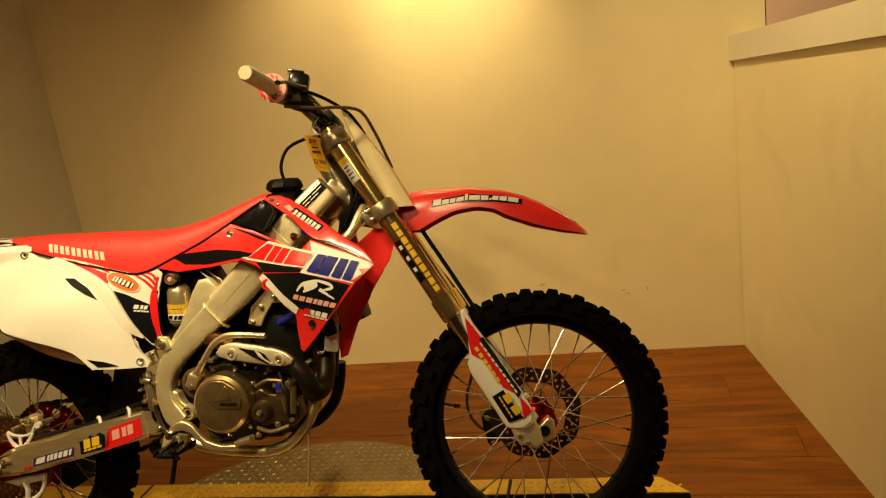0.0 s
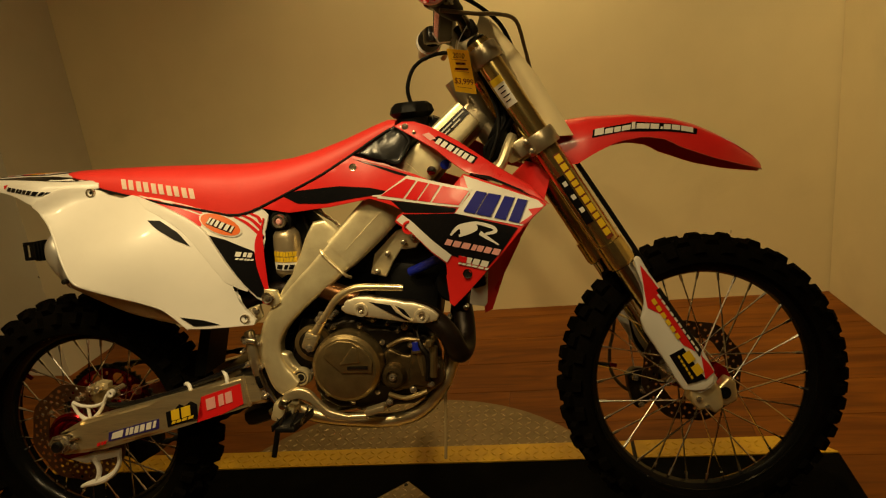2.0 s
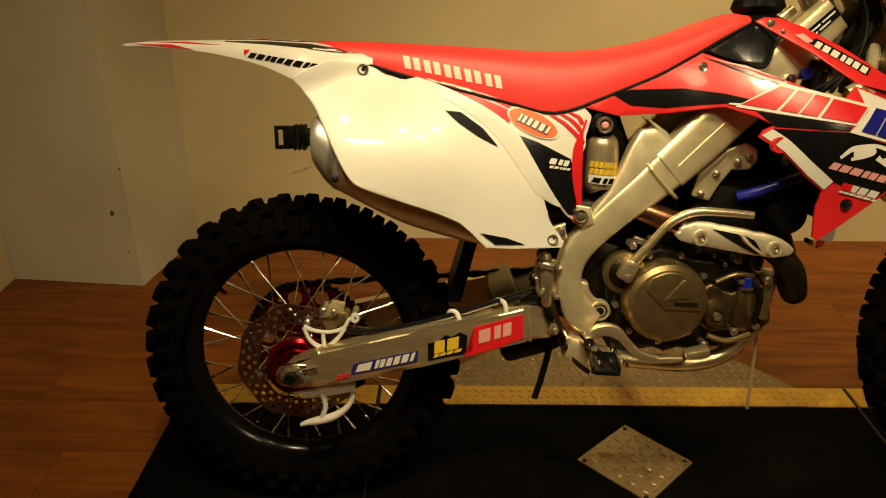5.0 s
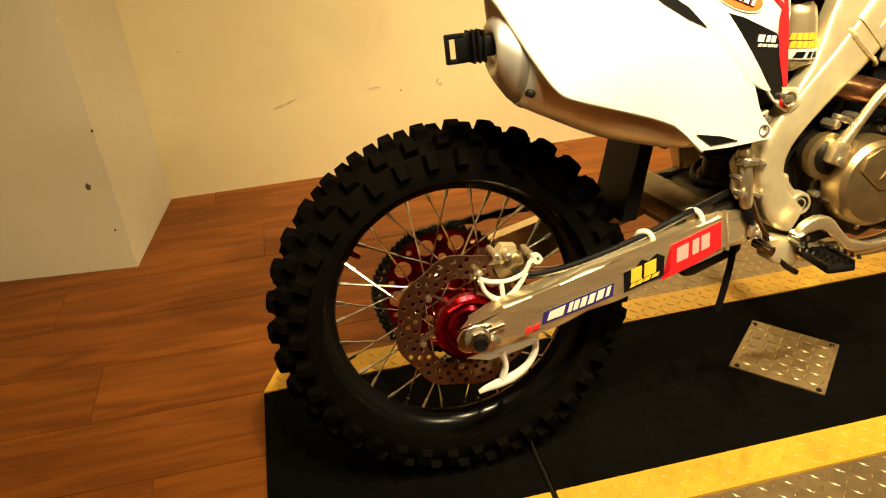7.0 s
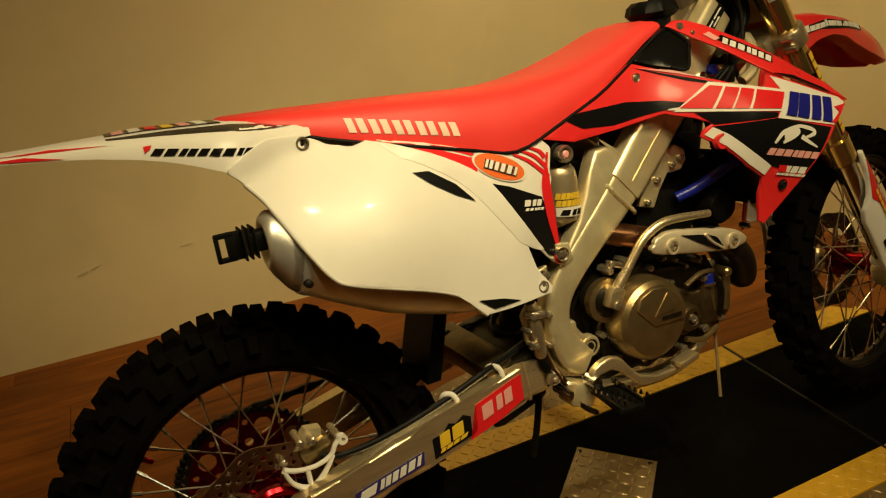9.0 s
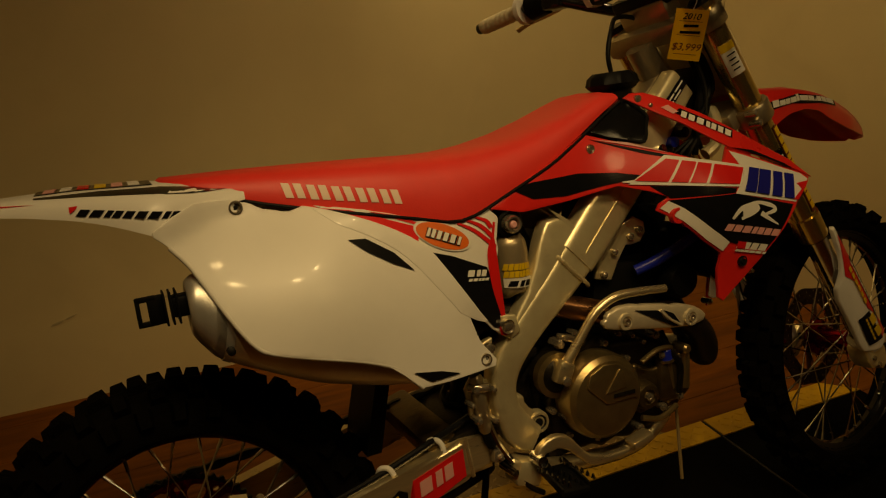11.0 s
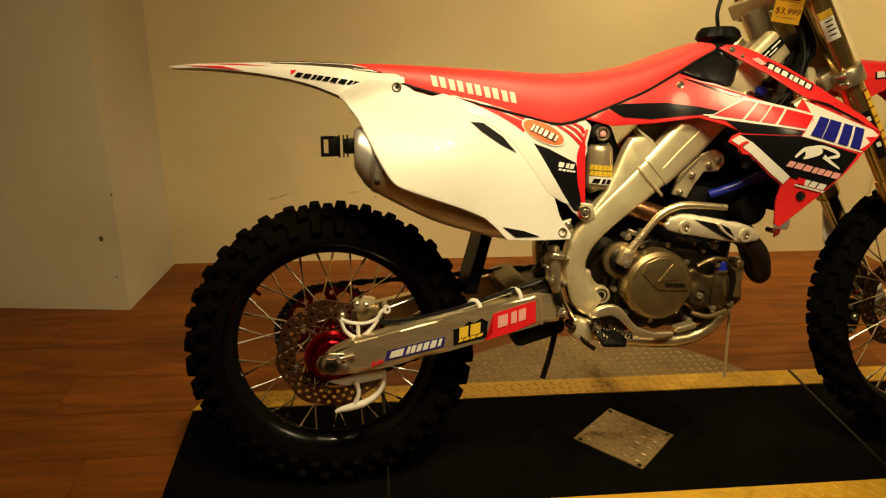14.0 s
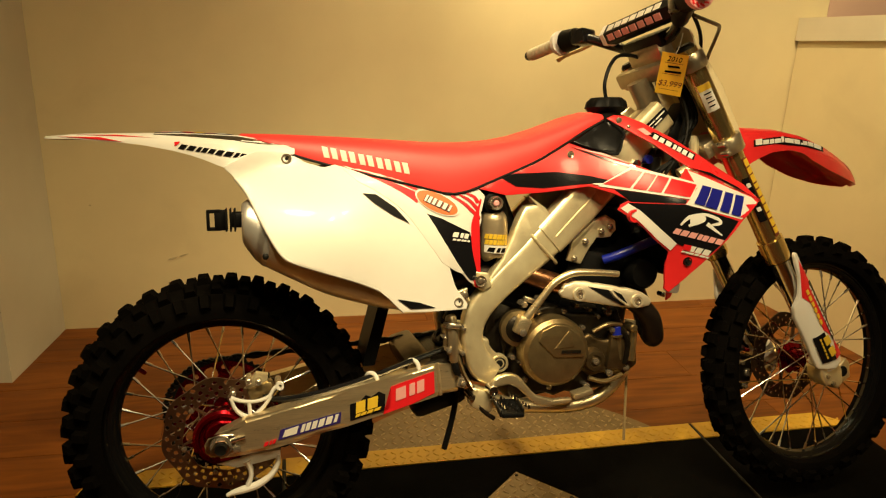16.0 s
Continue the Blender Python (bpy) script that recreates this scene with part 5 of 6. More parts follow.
for x in np.linspace(-0.314, 0.17, 30):
    t, l, w = at(FT, x), at(FL, x), at(FW, x)
    out = [(-w, l), (-w * 0.99, l + (t - l) * 0.45), (-w * 0.9, l + (t - l) * 0.8), (-w * 0.6, t), (0, t + 0.002)]
    out = out + [(-y, z) for y, z in out[-2::-1]]
    th = min(0.003, (t - l) * 0.4)
    inn = [(y * (1 - 0.003 / max(w, 0.01)), z - th if i not in (0, len(out) - 1) else z + 0.0005) for i, (y, z) in enumerate(out)]
    inn[0], inn[-1] = (-w + 0.003, l), (w - 0.003, l)
    sections.append([Vector((x, y, z)) for y, z in out + inn[::-1]])
fender = part("rear_fender", loft(sections), WHITE, bike, "white rear fender with red and black graphics", 50)


def fender_depth(x, z):
    t, l, w = at(FT, x), at(FL, x), at(FW, x)
    f = min(max((z - l) / max(t - l, 0.005), 0), 1)
    return -w * float(np.interp(f, [0, 0.45, 0.8, 1], [1, 0.99, 0.9, 0.6]))


marks((-0.052, 0.908), (0.14, -0.0235), (0.001, 0.0095), 10, fender_depth, INK_BLACK, fender, lift=0.0015, fill=0.75, lean=0.5)
stick([(-0.058, 0.9125), (-0.05, 0.917), (-0.047, 0.9215), (-0.058, 0.921)], fender_depth, INK_RED, fender, lift=0.002)
stick([(-0.285, 0.934), (-0.24, 0.931), (-0.155, 0.922), (-0.2, 0.932)], fender_depth, INK_RED, fender, label="red printed flash")
stick([(-0.255, 0.9375), (-0.2, 0.935), (-0.1, 0.93), (-0.17, 0.9365)], fender_depth, INK_RED, fender)


def top_patch(x0, x1, y0, y1, ink, name="decal", lift=0.0035):
    secs = []
    for x in np.linspace(x0, x1, 8):
        t, w = at(FT, x), at(FW, x)
        row = [Vector((x, w * (y0 + (y1 - y0) * s), t + lift - 0.002 * abs(y0 + (y1 - y0) * s) * 2)) for s in (0, 0.5, 1)]
        secs.append(row + [p - Vector((0, 0, 0.001)) for p in row[::-1]])
    part(name, loft(secs), ink, fender)


top_patch(-0.1, 0.05, -0.62, 0.62, INK_BLACK)
for k, ink in enumerate((INK_PINK, INK_WHITE, INK_RED, INK_YELLOW, INK_PINK, INK_WHITE)):
    top_patch(-0.09 + k * 0.022, -0.075 + k * 0.022, -0.5, 0.5, ink, lift=0.0045)
stick([(-0.1, 0.938), (-0.02, 0.936), (0.06, 0.931), (0.12, 0.921), (0.15, 0.914), (0.1, 0.9165), (0.04, 0.9245), (-0.03, 0.931), (-0.1, 0.936)], fender_depth, INK_BLACK, fender, lift=0.002)

body_depth = blend([(0.153, 0.886, -0.115), (0.49, 0.584, -0.172), (0.4, 0.79, -0.155), (0.5, 0.66, -0.165), (0.26, 0.87, -0.125), (0.5, 0.81, -0.14), (0.55, 0.7, -0.15), (0.55, 0.62, -0.15), (0.7, 0.87, -0.135), (0.759, 0.889, -0.127), (0.7, 0.81, -0.14), (0.85, 0.84, -0.17), (0.937, 0.776, -0.23), (0.992, 0.656, -0.225), (0.87, 0.76, -0.195), (1.05, 0.78, -0.235), (0.95, 0.6, -0.21), (0.86, 0.965, -0.11), (0.98, 0.92, -0.15), (1.06, 0.86, -0.195), (1.12, 0.82, -0.205), (0.044, 0.855, -0.165), (0.07, 0.78, -0.19), (0.12, 0.705, -0.218), (0.25, 0.65, -0.212), (0.372, 0.578, -0.195), (0.25, 0.76, -0.2), (1.145, 0.78, -0.235)])
# Thin black tube along the seat's lower edge stands in for its shadow gap.
EDGE_LINE = [(x, min(-at(HALFW, x), body_depth(x, at(LOWS, x)) if x > 0.28 else 0) - 0.0005, at(LOWS, x) - 0.001) for x in np.linspace(0.12, 0.845, 30)]
part("seat_shadow_line", tube(EDGE_LINE, 0.0027, 8, 1), BLACK, seat, "black line standing for the shadow under the seat")
REAR_EDGE = [(0.373, 0.575), (0.356, 0.593), (0.338, 0.615), (0.287, 0.641), (0.22, 0.666), (0.155, 0.69), (0.136, 0.704), (0.121, 0.727), (0.104, 0.76), (0.085, 0.801), (0.072, 0.826), (0.054, 0.85), (0.036, 0.867)]
UPPER_EDGE = [(0.249, 0.873), (0.283, 0.862), (0.338, 0.838), (0.381, 0.814), (0.412, 0.791), (0.433, 0.767), (0.464, 0.714), (0.493, 0.666), (0.504, 0.65)]
bent = lambda pts: [(p.x, p.z) for p in curve([(x, 0, z) for x, z in pts], 2)]  # noqa: E731
SIDE = [(0.036, 0.874), (0.064, 0.89), (0.098, 0.903), (0.15, 0.899), (0.175, 0.888), (0.193, 0.877), (0.228, 0.868)] + bent(UPPER_EDGE) + [(0.502, 0.645), (0.459, 0.669), (0.467, 0.653), (0.49, 0.614), (0.515, 0.578), (0.511, 0.568), (0.418, 0.571)] + bent(REAR_EDGE)
def side_depth(x, z):
    """The side panel's face: flush with the fender along their joint."""
    own = body_depth(x, z) - 0.002
    low = at(FL, x)
    k = min(max((z - low + 0.03) / 0.03, 0), 1) * min(max((0.2 - x) / 0.06, 0), 1)
    k = k * k * (3 - 2 * k)
    return own * (1 - k) + (fender_depth(x, max(z, low)) - 0.0038) * k


side_panel = part("side_panel", rounded_panel(SIDE, side_depth, 0.012, 0.011, 0.0013), WHITE, bike, "large white rear side panel with vent slots", 60)
INNER = [(0.452, 0.68), (0.424, 0.72), (0.398, 0.757), (0.37, 0.788), (0.33, 0.817), (0.29, 0.84)]
FIN = bent([(0.262, 0.866)] + UPPER_EDGE[1:]) + [(0.5075, 0.646), (0.5045, 0.6425), (0.488, 0.65), (0.459, 0.669)] + bent(INNER)
def crest_depth(x, z):
    """Rises from the inner edge of the crest to its outer edge."""
    inner = float(np.interp(z, [0.65] + [p[1] for p in INNER], [0.49] + [p[0] for p in INNER]))
    return side_depth(x, z) - 0.0007 - 0.0045 * min(max((x - inner) / 0.035, 0), 1)


part("panel_crest", rounded_panel(FIN, crest_depth, 0.008, 0.009, 0.0006), WHITE, side_panel, "raised upper edge of the panel", 60)
part("panel_lip", tube([(x, side_depth(x, z) + 0.0035, z) for x, z in REAR_EDGE[:-1]], 0.0038, 8, 3), WHITE, side_panel, sharp=80)
part("left_side_panel", rounded_panel([(max(x, 0.13 + 0.25 * (0.9 - z)), z) for x, z in SIDE], body_depth, 0.009, 0.05, 0.0028, mirror=True), WHITE, bike)
for o in ([(0.299, 0.816), (0.326, 0.813), (0.365, 0.785), (0.392, 0.753), (0.359, 0.77), (0.322, 0.795)], [(0.36, 0.603), (0.407, 0.592), (0.44, 0.579), (0.387, 0.581)]):
    stick(o, side_depth, BLACK, side_panel, "vent_slot", "dark vent slot", 0.012, 0.0022)
for x, z, m in ((0.153, 0.886, BOLT), (0.493, 0.584, BOLT)):
    y = body_depth(x, z) - (0.007 if x < 0.3 else 0.002)
    part("bolt", lathe([(0.003, y + 0.002), (0.006, y + 0.001), (0.0075, y - 0.003), (0.01, y - 0.003), (0.011, y + 0.006)], 18, (x, 0, z)), m, side_panel)
    part("socket", lathe([(0.0, y), (0.0035, y + 0.0005), (0.004, y + 0.003)], 10, (x, 0, z)), DARKMETAL, side_panel)
NUM = [(0.262, 0.872), (0.339, 0.853), (0.412, 0.829), (0.474, 0.812), (0.516, 0.81), (0.55, 0.82), (0.563, 0.802), (0.556, 0.777), (0.543, 0.761), (0.535, 0.735), (0.536, 0.693), (0.545, 0.65), (0.553, 0.617), (0.545, 0.608), (0.521, 0.623), (0.489, 0.661), (0.455, 0.70), (0.42, 0.76), (0.378, 0.806), (0.316, 0.842)]
number_panel = part("number_panel", rounded_panel(NUM, lambda x, z: body_depth(x, z) + 0.002, 0.006, 0.016, 0.002), INK_WHITE, bike, "white, red and black number panel", 55)
num_depth = lambda x, z: body_depth(x, z) + 0.002  # noqa: E731
stick([(0.264, 0.868), (0.316, 0.856), (0.42, 0.812), (0.412, 0.79), (0.378, 0.81), (0.317, 0.844)], num_depth, INK_RED, number_panel, label="red printed flash")
stick([(0.345, 0.849), (0.401, 0.832), (0.43, 0.81), (0.38, 0.833)], num_depth, INK_RED, number_panel)
stick([(0.428, 0.772), (0.464, 0.759), (0.525, 0.728), (0.533, 0.695), (0.543, 0.65), (0.548, 0.62), (0.522, 0.628), (0.493, 0.665), (0.464, 0.713)], num_depth, INK_BLACK, number_panel, label="black printed field")


def ribbon(points, width, depth, ink, parent, name="stripe", label="", lift=0.003, steps=4):
    """A printed stripe of varying width along a smooth line in x and z."""
    line = curve([(x, 0, z) for x, z in points], steps)
    widths = np.interp(np.linspace(0, 1, len(line)), np.linspace(0, 1, len(width)), width) if isinstance(width, (list, tuple)) else [width] * len(line)
    left, right = [], []
    for n, q in enumerate(line):
        way = (line[min(n + 1, len(line) - 1)] - line[max(n - 1, 0)]).normalized()
        across = Vector((-way.z, 0, way.x)) * float(widths[n]) / 2
        left.append(((q + across).x, (q + across).z))
        right.append(((q - across).x, (q - across).z))
    return stick(left + right[::-1], depth, ink, parent, name, label, lift=lift)


ribbon([(0.552, 0.797), (0.545, 0.775), (0.534, 0.757), (0.529, 0.735), (0.53, 0.693), (0.539, 0.65), (0.547, 0.614)], [0.004, 0.0038, 0.0034, 0.003, 0.003, 0.0035, 0.005], num_depth, INK_RED, number_panel, label="red printed border")
ribbon([(0.533, 0.627), (0.54, 0.62), (0.548, 0.613)], [0.004, 0.02, 0.012], num_depth, INK_RED, number_panel, lift=0.0038)
for k in range(3):
    ribbon([(0.487 + 0.017 * k, 0.806 + 0.002 * k), (0.515 + 0.012 * k, 0.789 + 0.006 * k), (0.547 - 0.001 * k, 0.757 + 0.016 * k)], [0.003, 0.006, 0.008], num_depth, INK_RED, number_panel, lift=0.0022)
oval = [(0.456 + 0.047 * math.cos(a) * 0.905 + 0.0185 * math.sin(a) * 0.42, 0.792 - 0.047 * math.cos(a) * 0.42 + 0.0185 * math.sin(a) * 0.905) for a in np.linspace(0, 2 * math.pi, 29)[:-1]]
stick([(0.456 + (x - 0.456) * 1.08, 0.792 + (z - 0.792) * 1.12) for x, z in oval], num_depth, INK_WHITE, number_panel, lift=0.0025)
stick(oval, num_depth, INK_ORANGE, number_panel, label="orange oval sticker", lift=0.0035)
marks((0.425, 0.797), (0.056, -0.026), (0.006, 0.014), 6, num_depth, INK_BLACK, number_panel, lift=0.0052, fill=0.9)
marks((0.4265, 0.798), (0.056, -0.026), (0.0055, 0.0125), 6, num_depth, INK_WHITE, number_panel, lift=0.0062, fill=0.62)
marks((0.484, 0.7215), (0.038, -0.007), (0.001, 0.01), 3, num_depth, INK_WHITE, number_panel, lift=0.0035)
marks((0.484, 0.714), (0.04, -0.007), (0.001, 0.004), 5, num_depth, INK_WHITE, number_panel, lift=0.0035)

# ---- radiator shrouds ----
SHROUD = [(0.55, 0.818), (0.59, 0.838), (0.683, 0.878), (0.755, 0.914), (0.834, 0.886), (0.891, 0.865), (0.936, 0.845), (0.973, 0.829), (0.999, 0.855), (1.074, 0.825), (1.143, 0.795), (1.16, 0.782), (1.112, 0.743), (1.071, 0.699), (1.03, 0.657), (0.99, 0.617), (0.957, 0.587), (0.948, 0.595), (0.947, 0.65), (0.953, 0.676), (0.922, 0.702), (0.884, 0.743), (0.847, 0.768), (0.854, 0.78), (0.87, 0.789), (0.842, 0.803), (0.794, 0.819), (0.703, 0.808), (0.61, 0.803)]
shroud = part("radiator_shroud", rounded_panel(SHROUD, body_depth, 0.007, 0.016, 0.001), RED, bike, "red radiator shroud with white, black and blue graphics", 55)
part("left_shroud", rounded_panel([(min(x, 1.0), max(z, 0.66)) for x, z in SHROUD], lambda x, z: body_depth(x, z) * 0.8, 0.007, 0.05, 0.0025, mirror=True), RED, bike, "red radiator shroud")
stick([(0.595, 0.843), (0.631, 0.849), (0.724, 0.851), (0.794, 0.842), (0.852, 0.828), (0.774, 0.824), (0.693, 0.817), (0.631, 0.822)], body_depth, INK_BLACK, shroud, label="black printed swoosh")
stick([(0.76, 0.905), (0.834, 0.88), (0.9, 0.856), (0.94, 0.839), (0.85, 0.868)], body_depth, INK_BLACK, shroud)
stick([(0.77, 0.903), (0.834, 0.884), (0.89, 0.864), (0.83, 0.89)], body_depth, INK_PINK, shroud, lift=0.0025)
stick([(0.843, 0.812), (0.924, 0.8), (0.982, 0.789), (0.978, 0.782), (0.87, 0.787)], body_depth, INK_BLACK, shroud)
stick([(0.865, 0.784), (0.978, 0.78), (1.1, 0.742), (1.064, 0.698), (1.034, 0.668), (0.963, 0.696), (0.916, 0.729), (0.888, 0.767)], body_depth, INK_BLACK, shroud, label="black printed field")
stick([(0.999, 0.852), (1.074, 0.821), (1.143, 0.791), (1.153, 0.78), (1.108, 0.745), (0.978, 0.780), (1.011, 0.814)], body_depth, INK_WHITE, shroud, label="white printed field")
stick([(0.851, 0.772), (0.866, 0.783), (0.888, 0.767), (0.925, 0.73), (0.963, 0.696), (0.952, 0.681), (0.922, 0.706), (0.884, 0.746)], body_depth, INK_WHITE, shroud, lift=0.0022)
stick([(1.123, 0.776), (1.152, 0.777), (1.114, 0.748), (1.103, 0.75), (1.13, 0.765)], body_depth, INK_RED, shroud, lift=0.003)
# the big mark: three white-edged red blocks, three blue ones
FIELD = [(0.822, 0.823), (0.998, 0.793), (1.016, 0.82), (0.86, 0.861)]


def in_field(u, v):
    a, b, c, d = (Vector(p) for p in FIELD)
    p = a.lerp(b, u).lerp(d.lerp(c, u), v)
    return (p.x, p.y)


for o in ([(-0.02, 0.02), (0.27, 0.02), (0.26, 0.98), (0.13, 0.98)], [(0.3, 0.02), (0.44, 0.02), (0.43, 0.98), (0.29, 0.98)], [(0.46, 0.02), (0.6, 0.02), (0.59, 0.98), (0.45, 0.98)], [(0.63, 0.02), (0.94, 0.02), (0.96, 0.98), (0.62, 0.98)]):
    mid = (sum(u for u, _ in o) / 4, sum(v for _, v in o) / 4)
    edge = [(mid[0] + (u - mid[0]) * 1.0 + (0.024 if u > mid[0] else -0.024), mid[1] + (v - mid[1]) * 1.3) for u, v in o]
    stick([in_field(u, v) for u, v in edge], body_depth, INK_WHITE, shroud, "emblem_edge", "white printed edge", lift=0.0028)
    stick([in_field(u, v) for u, v in o], body_depth, INK_RED, shroud, "emblem_block", "red printed block", lift=0.0045)
ribbon([(0.8, 0.825), (0.83, 0.822), (0.86, 0.817)], [0.002, 0.006, 0.006], body_depth, INK_WHITE, shroud, lift=0.003)
FIELD_B = [(0.996, 0.783), (1.115, 0.748), (1.134, 0.79), (1.024, 0.82)]


def in_second(u, v):
    a, b, c, d = (Vector(p) for p in FIELD_B)
    p = a.lerp(b, u).lerp(d.lerp(c, u), v)
    return (p.x, p.y)


for u0, u1 in ((0.0, 0.19), (0.21, 0.44), (0.5, 0.68), (0.73, 0.9)):
    stick([in_second(u, v) for u, v in ((u0, 0.0), (u1, 0.0), (u1, 1.0), (u0, 1.0))], body_depth, INK_BLUE, shroud, "emblem_block", "dark blue printed block", lift=0.0045)
marks((0.951, 0.719), (0.11, -0.029), (0.003, 0.012), 7, body_depth, INK_PINK, shroud, lift=0.003, fill=0.8)
ribbon([(0.966, 0.737), (0.984, 0.753), (1.01, 0.756), (1.018, 0.748), (1.005, 0.741), (0.983, 0.735)], [0.004, 0.008, 0.007, 0.008, 0.007, 0.005], body_depth, INK_WHITE, shroud, "emblem_stroke", "white printed emblem stroke")
ribbon([(0.99, 0.757), (1.02, 0.758), (1.05, 0.748), (1.056, 0.738), (1.035, 0.735)], [0.003, 0.006, 0.006, 0.006, 0.004], body_depth, INK_WHITE, shroud, "emblem_stroke")
ribbon([(1.025, 0.738), (1.042, 0.725), (1.06, 0.712)], [0.009, 0.006, 0.002], body_depth, INK_WHITE, shroud, "emblem_stroke")
marks((0.976, 0.683), (0.06, -0.016), (0.002, 0.012), 4, body_depth, INK_WHITE, shroud, lift=0.003, fill=0.8)
stick([(0.976, 0.683), (0.992, 0.679), (0.994, 0.691), (0.978, 0.695)], body_depth, INK_RED, shroud, lift=0.0045)
marks((0.974, 0.6775), (0.06, -0.016), (0.001, 0.004), 6, body_depth, INK_WHITE, shroud, lift=0.003, fill=0.8)
part("collar", lathe([(0.008, body_depth(0.878, 0.756) + 0.012), (0.0095, body_depth(0.878, 0.756) - 0.003), (0.014, body_depth(0.878, 0.756) - 0.003), (0.015, body_depth(0.878, 0.756) + 0.008)], 24, (0.878, 0, 0.756), closed=True), RED, shroud, "red moulded collar")
part("collar_bolt", lathe([(0.002, body_depth(0.878, 0.756) + 0.003), (0.008, body_depth(0.878, 0.756) + 0.004), (0.008, body_depth(0.878, 0.756) + 0.01)], 12, (0.878, 0, 0.756)), DARKMETAL, shroud)
for x, z, r, m in ((0.992, 0.656, 0.0095, DARKMETAL), (0.759, 0.888, 0.008, BOLT)):
    y = body_depth(x, z)
    part("bolt", lathe([(0.002, y - 0.0035), (r * 0.5, y - 0.004), (r * 0.62, y - 0.0015), (r, y - 0.003), (r, y + 0.006)], 18, (x, 0, z)), m, shroud)
WING = [(0.852, 0.966), (0.867, 0.974), (0.896, 0.972), (0.93, 0.958), (0.99, 0.922), (1.068, 0.863), (1.133, 0.819), (1.166, 0.78), (1.138, 0.797), (1.074, 0.829), (1.005, 0.857), (0.984, 0.872), (0.941, 0.909), (0.9, 0.935)]
wing_depth = lambda x, z: body_depth(x, z) - 0.003  # noqa: E731
wing = part("upper_shroud", rounded_panel(WING, wing_depth, 0.007, 0.03, 0.0025), RED, bike, "red upper shroud strip", 55)
part("left_upper_shroud", rounded_panel([(x - 0.1 * max(0, x - 0.9), z + 0.2 * max(0, x - 0.9)) for x, z in WING], lambda x, z: wing_depth(x, z) * 0.7, 0.007, 0.05, 0.0025, mirror=True), RED, bike)
stick([(1.008, 0.857), (1.051, 0.846), (1.113, 0.814), (1.13, 0.801), (1.074, 0.829)], wing_depth, INK_BLACK, wing, lift=0.002)
stick([(0.935, 0.93), (0.95, 0.936), (1.03, 0.885), (1.02, 0.873)], wing_depth, INK_BLACK, wing, lift=0.002)
marks((0.942, 0.922), (0.078, -0.049), (0.006, 0.011), 7, wing_depth, INK_WHITE, wing, lift=0.0035, fill=0.7)
stick([(0.915, 0.942), (0.93, 0.945), (0.945, 0.93), (0.932, 0.928)], wing_depth, INK_PINK, wing, lift=0.002)
for x, z, r in ((0.878, 0.962, 0.007), (0.897, 0.948, 0.004)):
    y = wing_depth(x, z)
    part("bolt", lathe([(0.002, y - 0.004), (r, y - 0.003), (r, y + 0.004)], 14, (x, 0, z)), BOLT, wing)

# tank, cap, radiators
tank = part("fuel_tank", loft([[Vector((x, y, z)) for y, z in ((-w, l), (-w, l + (t - l) * 0.6), (-w * 0.8, t - 0.01), (-w * 0.4, t), (w * 0.4, t), (w * 0.8, t - 0.01), (w, l + (t - l) * 0.6), (w, l))] for x, l, t, w in ((0.7, 0.86, 0.9, 0.1), (0.77, 0.88, 0.94, 0.115), (0.835, 0.88, 0.972, 0.105), (0.87, 0.9, 0.985, 0.06), (0.93, 0.92, 0.985, 0.04), (0.97, 0.93, 0.965, 0.03))]), BLACK_GLOSS, bike, "black plastic fuel tank")
cap_bm = lathe([(0.0, 0.03), (0.036, 0.03), (0.044, 0.022), (0.048, 0.008), (0.042, 0.0), (0.034, -0.004), (0.034, -0.04)], 40)
for v in cap_bm.verts:
    if v.co.xz.length > 0.041 and v.co.y > 0.004:
        v.co.xz *= 1 + 0.045 * math.cos(10 * math.atan2(v.co.z, v.co.x))
cap_bm.transform(pose(0.884, -0.04, 0.986, 90, 0, 0))
part("fuel_cap", cap_bm, BLACK, tank, "black ribbed fuel cap")
TANK_SIDE = [(0.768, 0.915), (0.8, 0.934), (0.832, 0.956), (0.852, 0.967), (0.864, 0.963), (0.889, 0.934), (0.882, 0.916), (0.863, 0.884), (0.835, 0.892), (0.8, 0.902)]
tank_depth = lambda x, z: min(body_depth(x, z) + 0.004, spar_depth(x, z) - 0.003)  # noqa: E731
tank_side = part("tank_side", rounded_panel(TANK_SIDE, tank_depth, 0.02, 0.02, 0.003), RIM_BLACK, tank, "glossy black side of the fuel tank", 55)
part("lip", tube([(x, tank_depth(x, z) - 0.001, z) for x, z in ((0.852, 0.962), (0.863, 0.958), (0.885, 0.933), (0.878, 0.917), (0.861, 0.888), (0.835, 0.895))], 0.0035, 8, 4), BLACK, tank_side)
part("vent_hose", tube([(0.884, -0.04, 1.014), (0.88, -0.04, 1.05), (0.9, -0.03, 1.095), (0.945, 0.01, 1.12), (1.0, 0.02, 1.115), (1.03, 0.03, 1.08)], 0.0045, 8), BLACK, tank)
for side in (-1, 1):
    rad = part("radiator", block((0.985, side * 0.12, 0.71), (0.032, 0.08, 0.2), (0, -14, 0), 0.006), DARKMETAL, bike, "dark finned radiator")
    for k in range(14):
        part("fin", block((0.985 - (k - 6.5) * 0.0032, side * 0.12, 0.627 + k * 0.0128), (0.037, 0.074, 0.0015), (0, -14, 0), 0), DARKMETAL, rad)
